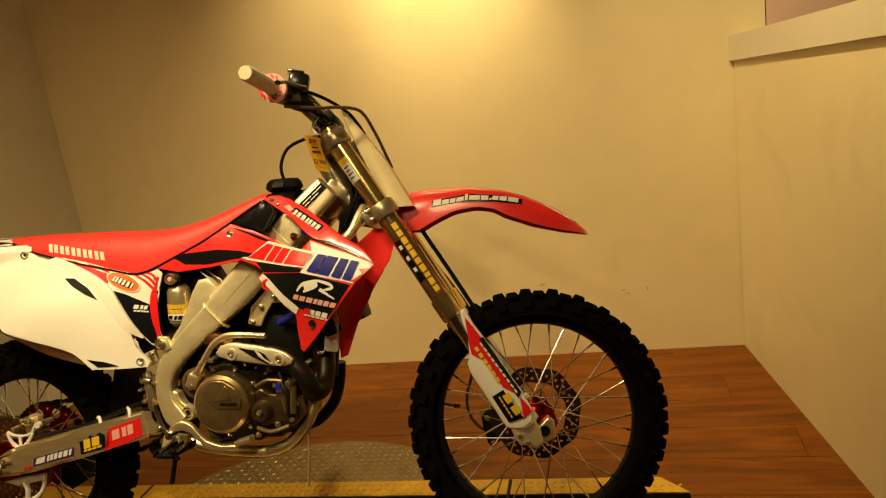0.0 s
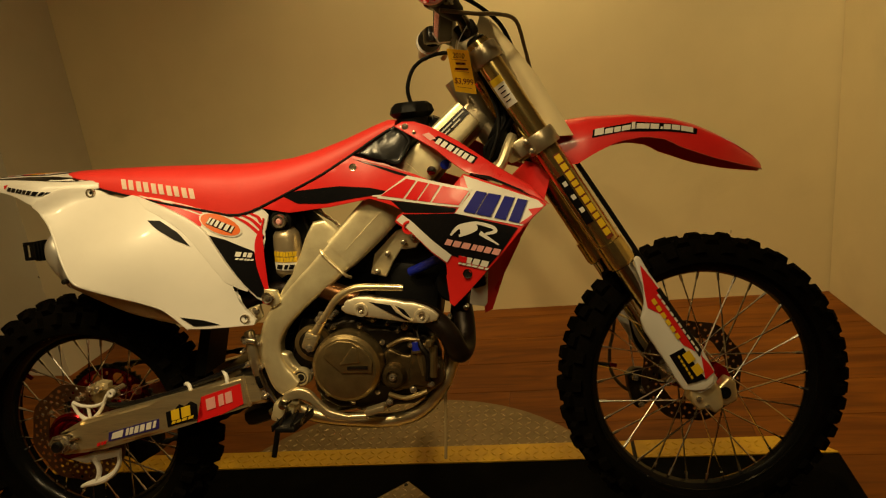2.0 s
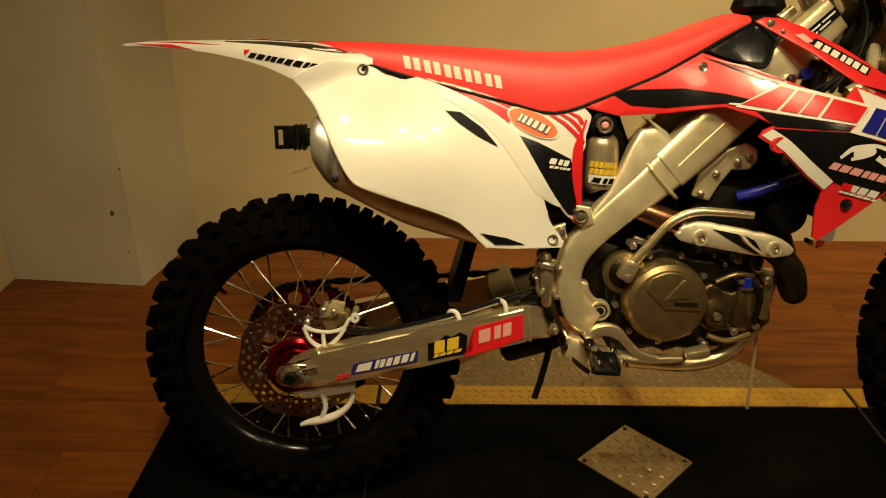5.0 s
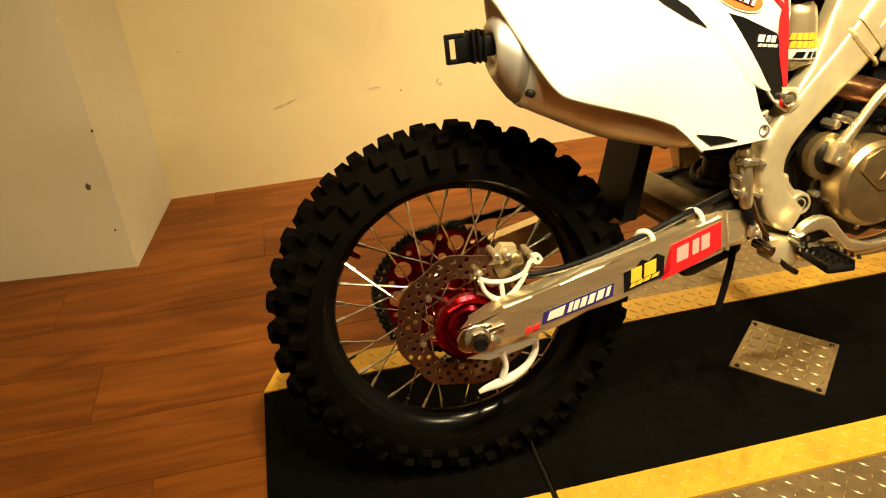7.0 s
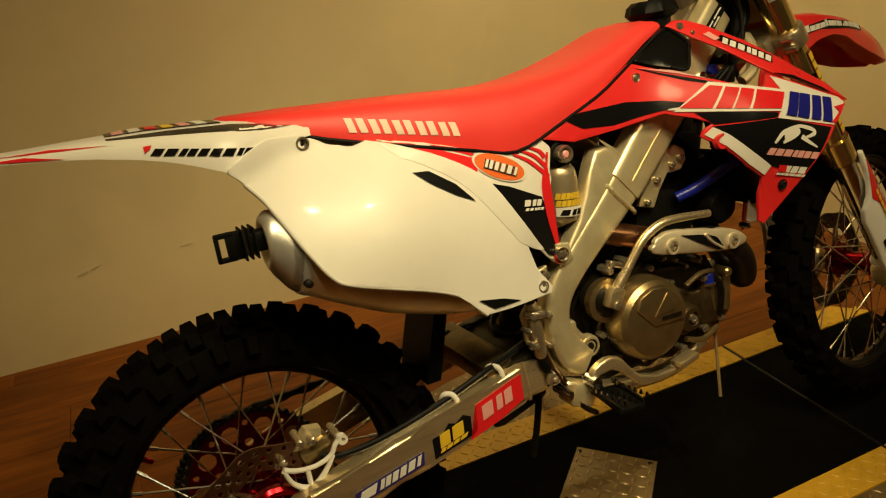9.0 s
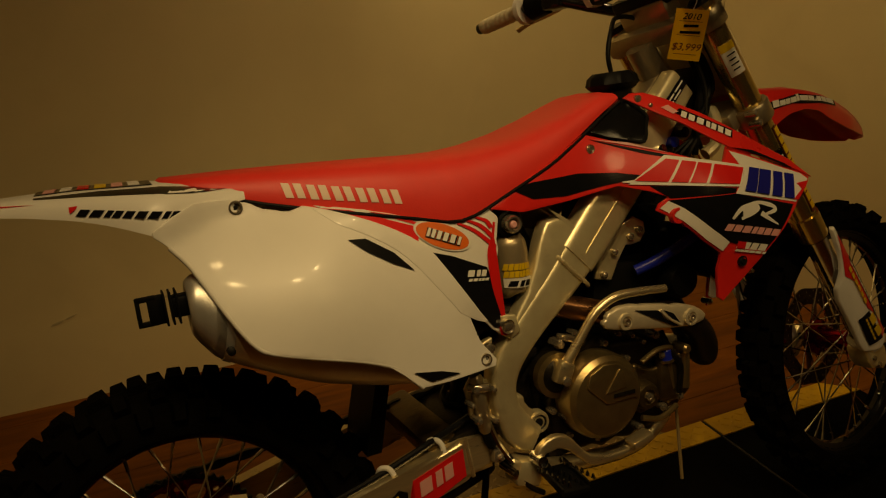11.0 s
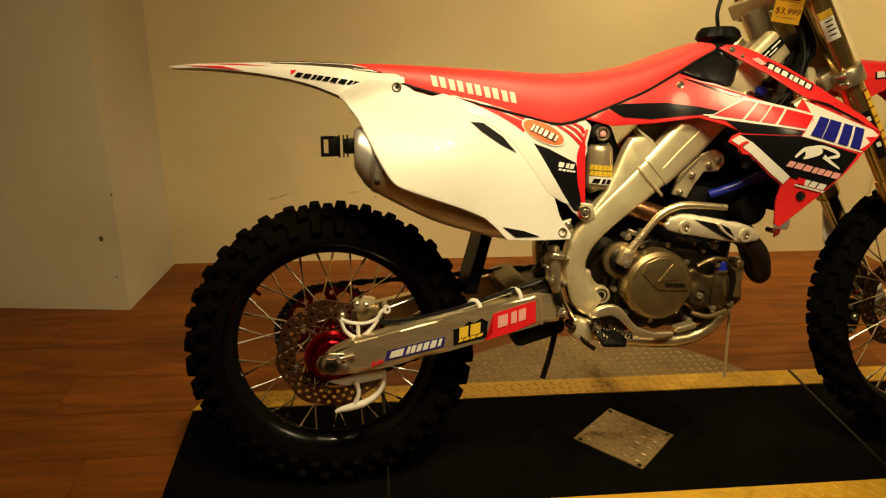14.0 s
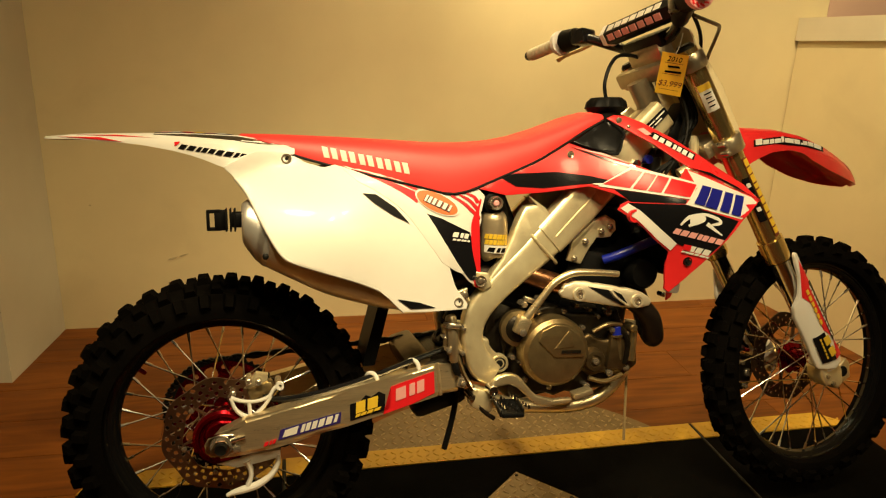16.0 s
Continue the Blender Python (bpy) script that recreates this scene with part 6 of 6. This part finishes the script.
# Added black slab hides the wall beyond and stands in for shade here.
part("radiator_gap_block", rounded_panel([(0.9, 0.585), (0.965, 0.575), (1.0, 0.6), (1.02, 0.66), (0.98, 0.72), (0.92, 0.7), (0.895, 0.64)], flat(-0.075), 0.1, 0.08, 0.008), BLACK, bike, "black block filling the dark gap by the radiator")
LOUVER = [(1.125, 0.866), (1.15, 0.858), (1.175, 0.827), (1.159, 0.782), (1.115, 0.723), (1.059, 0.626), (1.028, 0.552), (1.011, 0.546), (1.012, 0.629), (1.03, 0.728), (1.06, 0.812)]
part("radiator_louver", rounded_panel(LOUVER, lambda x, z: -0.085 - 0.25 * (1.1 - x) - 8 * (x - 1.1 - 0.35 * (z - 0.75)) ** 2, 0.006, 0.02, 0.002), RED, bike, "red inner radiator guard", 55)
part("radiator_flap", rounded_panel([(0.983, 0.579), (0.99, 0.574), (1.016, 0.57), (1.021, 0.577), (1.03, 0.66), (1.0, 0.66)], flat(-0.15), 0.006, 0.05, 0.002), WHITE, bike, "pale plastic flap below the radiator")
part("flap_bolt", lathe([(0.002, -0.162), (0.006, -0.16), (0.006, -0.14)], 10, (0.975, 0, 0.572)), CHROME, bike)
part("radiator_tube", tube([(0.855, -0.1, 0.648), (0.885, -0.115, 0.66), (0.935, -0.13, 0.682), (0.99, -0.14, 0.705)], 0.0105, 12), ANO_BLUE, bike, "blue silicone radiator hose")
part("overflow_pipe", tube([(1.04, -0.1, 0.84), (1.07, -0.1, 0.86), (1.09, -0.08, 0.9), (1.1, -0.06, 0.92)], 0.012, 10), CAST, bike)
# Black cables, packed with extra clutter to darken the shaded gap behind the fork.
for k in range(9):
    a, b = 0.01 * (k % 3), 0.012 * (k // 3)
    part("cable", tube([(1.035 + a, -0.06 + b, 1.08 - a), (1.06 + a + b * 0.4, -0.07 + b, 1.02), (1.075 + a * 1.4, -0.075 + b + a * 0.5, 0.96 + b), (1.06 + b - a, -0.08 + b, 0.9), (1.02 + a * 2 - b, -0.075 + b, 0.84)], 0.0045 + 0.001 * (k % 2), 8), BLACK if k % 4 else DARKMETAL, bike)
part("cable_boot", tube([(1.085, -0.06, 0.965), (1.075, -0.062, 0.925), (1.06, -0.064, 0.885)], [0.012, 0.015, 0.011], 10), BLACK, bike)
part("dark_clutter_block", block((1.085, 0.0, 0.955), (0.04, 0.07, 0.11), (0, 28, 0), 0.01), BLACK, bike)
for x, z, m in ((0.925, 0.865, CHROME), (0.955, 0.875, ANO_BLUE), (0.98, 0.89, CASE)):
    part("hose_fitting", lathe([(0.0, -0.12), (0.01, -0.118), (0.011, -0.08)], 12, (x, 0, z)), m, bike)

# ---- fork, fender and bars (turned a little to the left) ----
A, Bt = Vector((1.028, 0, 1.112)), Vector((1.455, 0, 0.335))
along = (Bt - A).normalized()
on = lambda s: A + (Bt - A) * s  # noqa: E731
for side in (-1, 1):
    off = Vector((0, side * 0.104 - 0.006, 0))
    leg = part("fork_leg", turned(tube([on(0.0) + off, on(0.03) + off, on(0.28) + off, on(0.3) + off, on(0.6) + off, on(0.605) + off, on(0.615) + off, on(0.63) + off], [0.025, 0.0265, 0.0265, 0.0265, 0.0265, 0.03, 0.03, 0.029], 24, 1)), GOLD, bike, "bronze coated front fork tube")
    part("slider", turned(tube([on(0.62) + off, on(0.98) + off], 0.0235, 20, 1)), CHROME, leg)
    part("seal_ring", turned(tube([on(0.565) + off, on(0.625) + off], 0.031, 24, 1)), GOLD, leg)
    part("fork_cap", turned(tube([on(-0.012) + off, on(-0.006) + off, on(0.01) + off], [0.016, 0.021, 0.0215], 20, 1)), DARKMETAL, leg)
    part("wiper_ring", turned(tube([on(0.622) + off, on(0.632) + off], 0.0285, 24, 1)), BLACK, leg)
    y0 = side * 0.104 - 0.006
    foot = rounded_panel([(1.402, 0.347), (1.464, 0.38), (1.472, 0.352), (1.48, 0.338), (1.484, 0.302), (1.464, 0.287), (1.432, 0.293), (1.416, 0.318)], flat(y0 - 0.026), 0.052, 0.05, 0.008)
    part("axle_clamp", turned(foot), CAST, leg, "cast axle clamp")
    part("guard_collar", turned(tube([on(0.955) + off, on(0.985) + off], [0.033, 0.034], 20, 1)), WHITE, leg, "pale collar under the guard")
    eye_plate = rounded_panel([(1.466, 0.334), (1.5, 0.364), (1.514, 0.352), (1.516, 0.312), (1.49, 0.3), (1.47, 0.31)], flat(y0 - 0.018), 0.034, 0.05, 0.005)
    part("axle_eye", turned(eye_plate), BRUSHED, leg, "machined axle pinch clamp")
    part("pinch_slot", turned(block((1.468, y0 - 0.019, 0.318), (0.004, 0.006, 0.05), (0, 62, 0), 0)), BLACK, leg)
    for q in ((1.446, 0.306), (1.428, 0.325)):
        part("pinch_bolt", turned(lathe([(0.002, y0 - 0.031), (0.006, y0 - 0.03), (0.0065, y0 - 0.02)], 8, (q[0], 0, q[1]))), BOLT, leg)
part("axle", turned(lathe([(0.009, -0.1305), (0.0125, -0.131), (0.0135, -0.128), (0.0135, 0.12), (0.009, 0.122)], 20, (1.488, 0, 0.33))), BLACK, bike, "dark hollow front axle")
for s, name, r in ((0.035, "upper_clamp", 0.0345), (0.275, "lower_clamp", 0.036)):
    c = on(s)
    bm = block(tuple(c - Vector((0.02, 0, 0.0))), (0.075, 0.2, 0.04), (0, -28.4, 0), 0.008)
    for side in (-1, 1):
        tube([c + Vector((0, side * 0.104 - 0.006, 0)) - along * 0.019, c + Vector((0, side * 0.104 - 0.006, 0)) - along * 0.016, c + Vector((0, side * 0.104 - 0.006, 0)) + along * 0.016, c + Vector((0, side * 0.104 - 0.006, 0)) + along * 0.019], [r - 0.002, r, r, r - 0.002], 24, 1, bm=bm)
    clamp = part(name, turned(bm), CLAMP, bike, "cast triple clamp")
    for dz in (-0.011, 0.011) if name == "lower_clamp" else ():
        part("bolt", turned(lathe([(0.002, -0.146), (0.006, -0.144), (0.006, -0.12)], 10, tuple(c + along * dz - Vector((0.03, 0, 0.012))))), BOLT, clamp)


def leg_depth(x, z):
    """The outer face of the near fork tube."""
    p = Vector((x, 0, z)) - A
    d = (p - along * p.dot(along)).length
    return -0.11 - math.sqrt(max(0.0275 ** 2 - min(d, 0.0265) ** 2, 1e-6))


def leg_strip(s0, s1, d0, d1, ink, name="decal", label="", lift=0.0012):
    side = Vector((along.z, 0, -along.x)) * -1
    pts = [on(s0) + side * d0, on(s1) + side * d0, on(s1) + side * d1, on(s0) + side * d1]
    bm = panel([(p.x, p.z) for p in pts], over(leg_depth, lift), 0.0008, 0.008)
    return part(name, turned(bm), ink, bike, label)


leg_strip(0.37, 0.5, -0.021, -0.006, INK_BLACK, "fork_sticker", "black fork sticker")
for k in range(3):
    leg_strip(0.385 + 0.036 * k, 0.397 + 0.036 * k, -0.017, -0.009, INK_WHITE, "lettering_bar", lift=0.0022)
leg_strip(0.32, 0.555, -0.003, 0.013, INK_BROWN, "fork_sticker", "yellow edged fork sticker")
s = 0.323
for k in range(10):
    w = (0.02, 0.017, 0.021, 0.013)[k % 4]
    leg_strip(s, s + w, -0.002, 0.0115, INK_YELLOW, "lettering_bar", lift=0.0025)
    s += w + 0.0048
leg_strip(0.095, 0.17, -0.0248, -0.001, INK_WHITE, "label", "white printed label")
leg_strip(0.095, 0.112, -0.0248, -0.001, INK_YELLOW, "label_band", lift=0.0022)
for k in range(4):
    leg_strip(0.12 + 0.0115 * k, 0.1228 + 0.0115 * k, -0.02, -0.006 - 0.003 * (k % 2), INK_BLACK, "lettering_bar", lift=0.0022)
GUARD = [(1.312, 0.634), (1.318, 0.642), (1.326, 0.637), (1.344, 0.6), (1.363, 0.57), (1.402, 0.5), (1.444, 0.43), (1.465, 0.384), (1.46, 0.36), (1.44, 0.346), (1.402, 0.343), (1.385, 0.37), (1.364, 0.412), (1.325, 0.482), (1.319, 0.505), (1.326, 0.54), (1.326, 0.58), (1.316, 0.61)]


GUARD_PRINT = ([(1.323, 0.621), (1.342, 0.594), (1.358, 0.568), (1.401, 0.476), (1.439, 0.421), (1.398, 0.447), (1.364, 0.511), (1.331, 0.531), (1.327, 0.559)], [(1.352, 0.566), (1.362, 0.57), (1.441, 0.431), (1.432, 0.417)], [(1.436, 0.421), (1.456, 0.395), (1.462, 0.382), (1.44, 0.369)], [(1.37, 0.426), (1.398, 0.441), (1.44, 0.371), (1.404, 0.361)])


def guard_depth(x, z):
    p = Vector((x, 0, z)) - A
    side = Vector((along.z, 0, -along.x)) * -1
    d = (p - along * p.dot(along)).dot(side)
    return -0.15 + 9.0 * d * d


for side in (False, True):
    g = part("fork_guard", turned(rounded_panel(GUARD, guard_depth, 0.012, 0.02, 0.003, mirror=side)), WHITE, bike, "white plastic fork guard with stickers")
    if not side:
        RED_FIELD, BAND, LOW_RED, BOX = GUARD_PRINT
        for o, ink, lift, lab in ((RED_FIELD, INK_RED, 0.002, "red printed field"), (BAND, INK_BLACK, 0.0028, "black edge sticker"), (LOW_RED, INK_RED, 0.0024, ""), (BOX, INK_BLACK, 0.0036, "black and yellow sticker")):
            part("decal", turned(panel(o, over(guard_depth, lift), 0.0008, 0.02)), ink, g, lab)
        across = Vector((0.0075, 0.0042))
        for (x0, z0), (x1, z1), count, ink, lift, size in (((1.338, 0.546), (1.389, 0.455), 6, INK_YELLOW, 0.0045, 1.0), ((1.352, 0.556), (1.431, 0.426), 10, INK_WHITE, 0.004, 0.5), ((1.385, 0.424), (1.413, 0.37), 6, INK_YELLOW, 0.005, 0.45)):
            way = Vector((x1 - x0, z1 - z0)) / count
            for k in range(count):
                q = Vector((x0, z0)) + way * k
                o = [q, q + across * size, q + across * size + way * 0.72, q + way * 0.72]
                part("lettering_bar", turned(panel([tuple(v) for v in o], over(guard_depth, lift), 0.0008, 0.02)), ink, g)
        for q in (Vector((1.394, 0.426)), Vector((1.41, 0.398))):
            o = [q, q + across * 2.1, q + across * 2.1 + Vector((0.012, -0.02)), q + Vector((0.012, -0.02))]
            part("lettering_bar", turned(panel([tuple(v) for v in o], over(guard_depth, 0.005), 0.0008, 0.02)), INK_YELLOW, g)
part("fork_brake_hose", turned(tube([(1.15, 0.12, 0.95), (1.22, 0.125, 0.8), (1.33, 0.13, 0.62), (1.36, 0.14, 0.5), (1.37, 0.13, 0.42), (1.4, 0.1, 0.36)], 0.005, 8)), BLACK, bike)
caliper_front = part("front_caliper", turned(rounded_panel([(1.335, 0.335), (1.352, 0.352), (1.39, 0.345), (1.402, 0.31), (1.385, 0.268), (1.36, 0.245), (1.346, 0.262), (1.338, 0.3)], flat(0.075), 0.04, 0.05, 0.008)), CASE, bike, "cast front brake caliper")
for q, r in (((1.352, 0.33), 0.009), ((1.372, 0.3), 0.012), ((1.362, 0.265), 0.008), ((1.39, 0.325), 0.006)):
    part("bolt", turned(lathe([(0.002, 0.064), (r * 0.7, 0.065), (r, 0.069), (r, 0.08)], 10, (q[0], 0, q[1]))), BOLT, caliper_front)
part("caliper_bracket", turned(block((1.425, 0.085, 0.32), (0.09, 0.016, 0.03), (0, 12, 0), 0.006)), CASE, caliper_front)
part("disc_hose", turned(tube([(1.33, 0.12, 0.5), (1.316, 0.11, 0.434), (1.302, 0.1, 0.396), (1.302, 0.1, 0.345), (1.324, 0.1, 0.307), (1.349, 0.095, 0.29)], 0.0042, 8)), HOSE, caliper_front, "brown front brake hose")
part("front_guard_rod", turned(tube([(1.2, -0.045, 0.9), (1.29, -0.05, 0.74), (1.365, -0.06, 0.6)], 0.0055, 8, 2)), BLACK, bike)

# front fender
GT = [(1.165, 0.93), (1.2, 0.943), (1.259, 0.947), (1.357, 0.943), (1.441, 0.928), (1.498, 0.908), (1.577, 0.866), (1.621, 0.832), (1.652, 0.8)]
GL = [(1.165, 0.86), (1.2, 0.845), (1.225, 0.843), (1.267, 0.864), (1.316, 0.883), (1.375, 0.889), (1.421, 0.879), (1.446, 0.862), (1.521, 0.83), (1.587, 0.81), (1.652, 0.795)]
GW = [(1.165, 0.062), (1.25, 0.072), (1.36, 0.074), (1.45, 0.078), (1.54, 0.075), (1.61, 0.06), (1.64, 0.04), (1.652, 0.012)]
sections = []
for x in np.linspace(1.165, 1.652, 32):
    t, l, w = at(GT, x), min(at(GL, x), at(GT, x) - 0.006), at(GW, x)
    out = [(-w, l), (-w * 0.97, l + (t - l) * 0.45), (-w * 0.86, l + (t - l) * 0.8), (-w * 0.5, t), (0, t + 0.003)]
    out = out + [(-y, z) for y, z in out[-2::-1]]
    inn = [(y * 0.95, max(l, z - 0.004)) for y, z in out]
    sections.append([Vector((x, y, z)) for y, z in out + inn[::-1]])
ffender = part("front_fender", turned(loft(sections)), RED, bike, "glossy red front fender with a white sticker", 50)


def gdepth(x, z):
    t, l, w = at(GT, x), at(GL, x), at(GW, x)
    f = min(max((z - l) / max(t - l, 0.005), 0), 1)
    return -w * float(np.interp(f, [0, 0.45, 0.8, 1], [1, 0.97, 0.86, 0.5]))


part("decal", turned(panel([(1.262, 0.897), (1.266, 0.914), (1.36, 0.923), (1.44, 0.911), (1.492, 0.896), (1.488, 0.884), (1.42, 0.8965), (1.33, 0.904)], over(gdepth, 0.0015), 0.0008, 0.015)), INK_BLACK, ffender, "white on black printed sticker")
x = 1.267
for w, h in ((0.02, 0.0145), (0.017, 0.011), (0.014, 0.011), (0.019, 0.011), (0.008, 0.015), (0.027, 0.011), (0.018, 0.011), (0.005, 0.005), (0.015, 0.011), (0.018, 0.011), (0.026, 0.011)):
    z, z2 = (float(np.interp(q, [1.26, 1.36, 1.44, 1.49], [0.9, 0.908, 0.898, 0.886])) for q in (x, x + w))
    part("lettering_bar", turned(panel([(x, z), (x + w, z2), (x + w + 0.003, z2 + h), (x + 0.003, z + h)], over(gdepth, 0.0028), 0.0008, 0.012)), INK_WHITE, ffender)
    x += w + 0.0026
part("decal", turned(panel([(1.54, 0.882), (1.56, 0.873), (1.62, 0.831), (1.605, 0.836)], over(gdepth, 0.0015), 0.0008, 0.015)), INK_WHITE, ffender)

# number plate in front of the fork
sections = []
for z in np.linspace(1.182, 0.905, 16):
    f = (1.182 - z) / 0.277
    nose = float(np.interp(z, [0.905, 0.948, 1.035, 1.12, 1.165, 1.182], [1.222, 1.2, 1.156, 1.1, 1.066, 1.05]))
    w = float(np.interp(f, [0, 0.03, 0.1, 0.5, 1], [0.07, 0.085, 0.094, 0.104, 0.1]))
    back = float(np.interp(f, [0, 0.08, 0.2, 0.5, 0.8, 1], [0.0, 0.0, 0.018, 0.042, 0.052, 0.045]))
    row = []
    for a in (-1, -0.93, -0.86, -0.8, -0.72, -0.64, -0.5, -0.25, 0, 0.25, 0.5, 0.64, 0.72, 0.8, 0.86, 0.93, 1):
        bend = max(0.0, abs(a) - 0.64) / 0.36
        out = min(abs(a), 0.64) / 0.64 * 0.86 + 0.14 * math.sin(bend * math.pi / 2)
        row.append(Vector((nose - 0.006 * a * a - back * bend ** 1.3, w * out * (1 if a > 0 else -1), z)))
    sections.append(row + [q - Vector((0.004, 0, 0)) * (1 - min(1, 1.2 * max(0, abs(a) - 0.6))) + Vector((0, -0.004 * q.y / max(w, 0.01) * min(1, max(0, abs(a) - 0.6) * 2.5), 0)) for q, a in zip(row[::-1], (1, 0.93, 0.86, 0.8, 0.72, 0.64, 0.5, 0.25, 0, -0.25, -0.5, -0.64, -0.72, -0.8, -0.86, -0.93, -1))])
part("front_number_plate", turned(loft(sections)), PLATE, bike, "blank white front number plate")

# handlebar
BAR = [(0.925, 0.44, 1.2), (0.935, 0.25, 1.204), (0.95, 0.19, 1.2), (1.0, 0.12, 1.165), (1.012, 0.06, 1.145), (1.012, -0.06, 1.145), (1.0, -0.12, 1.163), (0.956, -0.19, 1.192), (0.942, -0.25, 1.194), (0.925, -0.42, 1.186)]
bar = part("handlebar", turned(tube(BAR, 0.0125, 14, 5)), BLACK_GLOSS, bike, "black handlebar with padded crossbar")
pad_bm = tube([(0.972, -0.16, 1.192), (0.972, -0.148, 1.192), (0.972, 0.095, 1.186), (0.972, 0.106, 1.186)], [0.02, 0.0262, 0.0262, 0.02], 6, 1)
pad = part("bar_pad", turned(pad_bm), BLACK, bar, "black bar pad with white lettering marks")
part("pad_end", turned(tube([(0.972, 0.092, 1.186), (0.972, 0.108, 1.186)], 0.0272, 6, 1)), WHITE, pad)
for row in range(2):
    angle = radians(150 if row == 0 else 210)
    for k in range(7):
        y = 0.068 - 0.03 * k
        z = 1.1855 + 0.006 * (0.1 - y) / 0.25
        bmk = block((0.972 + 0.0232 * math.cos(angle), y, z + 0.0232 * math.sin(angle)), (0.0016, 0.023, 0.016), (0, 30 if row == 0 else -30, 0), 0)
        part("lettering_bar", turned(bmk), INK_WHITE if row == 0 else INK_PINK, pad)
for side in (-1, 1):
    steps = np.linspace(0.425, 0.285 if side > 0 else 0.268, 34)
    low = 0.0 if side > 0 else 0.014
    g = tube([(0.925 + (0.425 - y) * 0.07, side * y, 1.2 - low + (0.425 - y) * 0.03) for y in steps], [0.0145] + [0.0162 + 0.0012 * (n // 2 % 2) for n in range(31)] + [0.0175, 0.018], 18, 1)
    part("grip", turned(g), GRIP, bar, "pale ribbed rubber grip")
    part("grip_donut", turned(tube([(0.938, side * (0.285 if side > 0 else 0.268), 1.204 - low), (0.939, side * (0.272 if side > 0 else 0.256), 1.204 - low)], 0.033, 22, 1)), INK_PINK if side < 0 else WHITE, bar, "round grip flange pad")
    for k in range(14):
        a = 2 * math.pi * k / 14
        tick = block((0.935 + 0.026 * math.cos(a), side * 0.2692, 1.204 - low + 0.026 * math.sin(a)), (0.004, 0.0012, 0.011), (0, 40 - math.degrees(a), 0), 0)
        if side < 0:
            part("print_mark", turned(tick), INK_RED, bar)
    part("control_housing", turned(tube([(0.94, side * 0.255, 1.204 - low), (0.946, side * 0.212, 1.204 - low)], [0.03, 0.026], 16, 1)), BLACK, bar)
    part("perch", turned(block((0.954, side * 0.195, 1.202 - low), (0.055, 0.045, 0.04), (0, 0, side * 20), 0.008)), BLACK_GLOSS, bar, "black lever perch")
    lever = [(0.97, side * 0.19, 1.205), (1.0, side * 0.215, 1.198), (1.0, side * 0.26, 1.19), (0.985, side * 0.33, 1.183), (0.975, side * 0.36, 1.175)]
    part("lever", turned(tube(lever, [0.008, 0.0065, 0.006, 0.006, 0.008], 10, 4, 0.7)), BRUSHED if side > 0 else BLACK_GLOSS, bar, "slim bent lever")
part("reservoir", turned(block((0.985, -0.2, 1.212), (0.05, 0.05, 0.045), (0, 12, 15), 0.012)), BLACK_GLOSS, bar, "black brake fluid reservoir")
part("reservoir_cover", turned(block((0.98, -0.2, 1.237), (0.04, 0.04, 0.006), (0, 12, 15), 0.002)), CHROME, bar)
part("switch_housing", turned(tube([(0.95, -0.21, 1.185), (0.97, -0.17, 1.178), (0.99, -0.14, 1.168)], [0.022, 0.024, 0.018], 12)), BLACK, bar, "black switch housing")
part("bar_clamp", turned(block((1.012, 0, 1.15), (0.05, 0.14, 0.035), (0, -25, 0), 0.008)), DARKMETAL, bar)
part("bar_riser", turned(block((1.018, 0, 1.12), (0.045, 0.12, 0.05), (0, -25, 0), 0.008)), CLAMP, bar)
part("throttle_cable", tube([(0.985, -0.235, 1.17), (1.057, -0.2, 1.161), (1.093, -0.16, 1.163), (1.128, -0.1, 1.156), (1.142, -0.04, 1.108), (1.152, 0.0, 1.059), (1.162, 0.02, 1.017)], 0.0042, 8), HOSE, bar, "bent brown brake hose")
part("clutch_cable", turned(tube([(0.96, -0.17, 1.21), (1.02, -0.14, 1.19), (1.08, -0.1, 1.15), (1.11, -0.06, 1.1)], 0.0045, 8)), BLACK, bar)

# price tag on a string
tag = thing("price_tag", "yellow card price tag with handwriting hanging from the handlebar", "tag", Matrix.Translation(bike.matrix_basis @ Vector((1.008, -0.112, 1.064))) @ pose(0, 0, 0, 15, 6, -36))
part("card", block((0, 0, 0), (0.058, 0.0012, 0.096), bevel=0), TAG, tag)


def written(text, size, x, z, ink):
    data = bpy.data.curves.new("writing", "FONT")
    data.body, data.size, data.extrude = text, size, 0.0002
    data.align_x, data.shear = "CENTER", 0.2
    tmp = new("writing_source", data)
    mesh = bpy.data.meshes.new_from_object(tmp.evaluated_get(bpy.context.evaluated_depsgraph_get()))
    bpy.data.objects.remove(tmp)
    bpy.data.curves.remove(data)
    mesh.materials.clear()
    mesh.materials.append(ink)
    ob = new("writing", mesh)
    ob.parent = tag
    ob.matrix_basis = pose(x, -0.0011, z, 90, 0, 0)


written("2010", 0.016, 0.0, 0.03, INK_BLACK)
written("$3,999", 0.019, 0.0, -0.028, INK_BROWN)
for z, w in ((0.018, 0.026), (0.006, 0.036)):
    part("writing_bar", block((0.002, -0.001, z), (w, 0.0006, 0.0045), (0, -3, 0), 0), INK_BLACK, tag)
for z in (0.026, 0.0, -0.036):
    part("ruled_line", block((0, -0.0008, z), (0.041, 0.0004, 0.0008), (0, 0, 0), 0), INK_BROWN, tag)
part("string", tube([(0, 0, 0.047), (0.004, 0.006, 0.065), (0.002, 0.04, 0.082)], 0.001, 5, 3), INK_WHITE, tag)
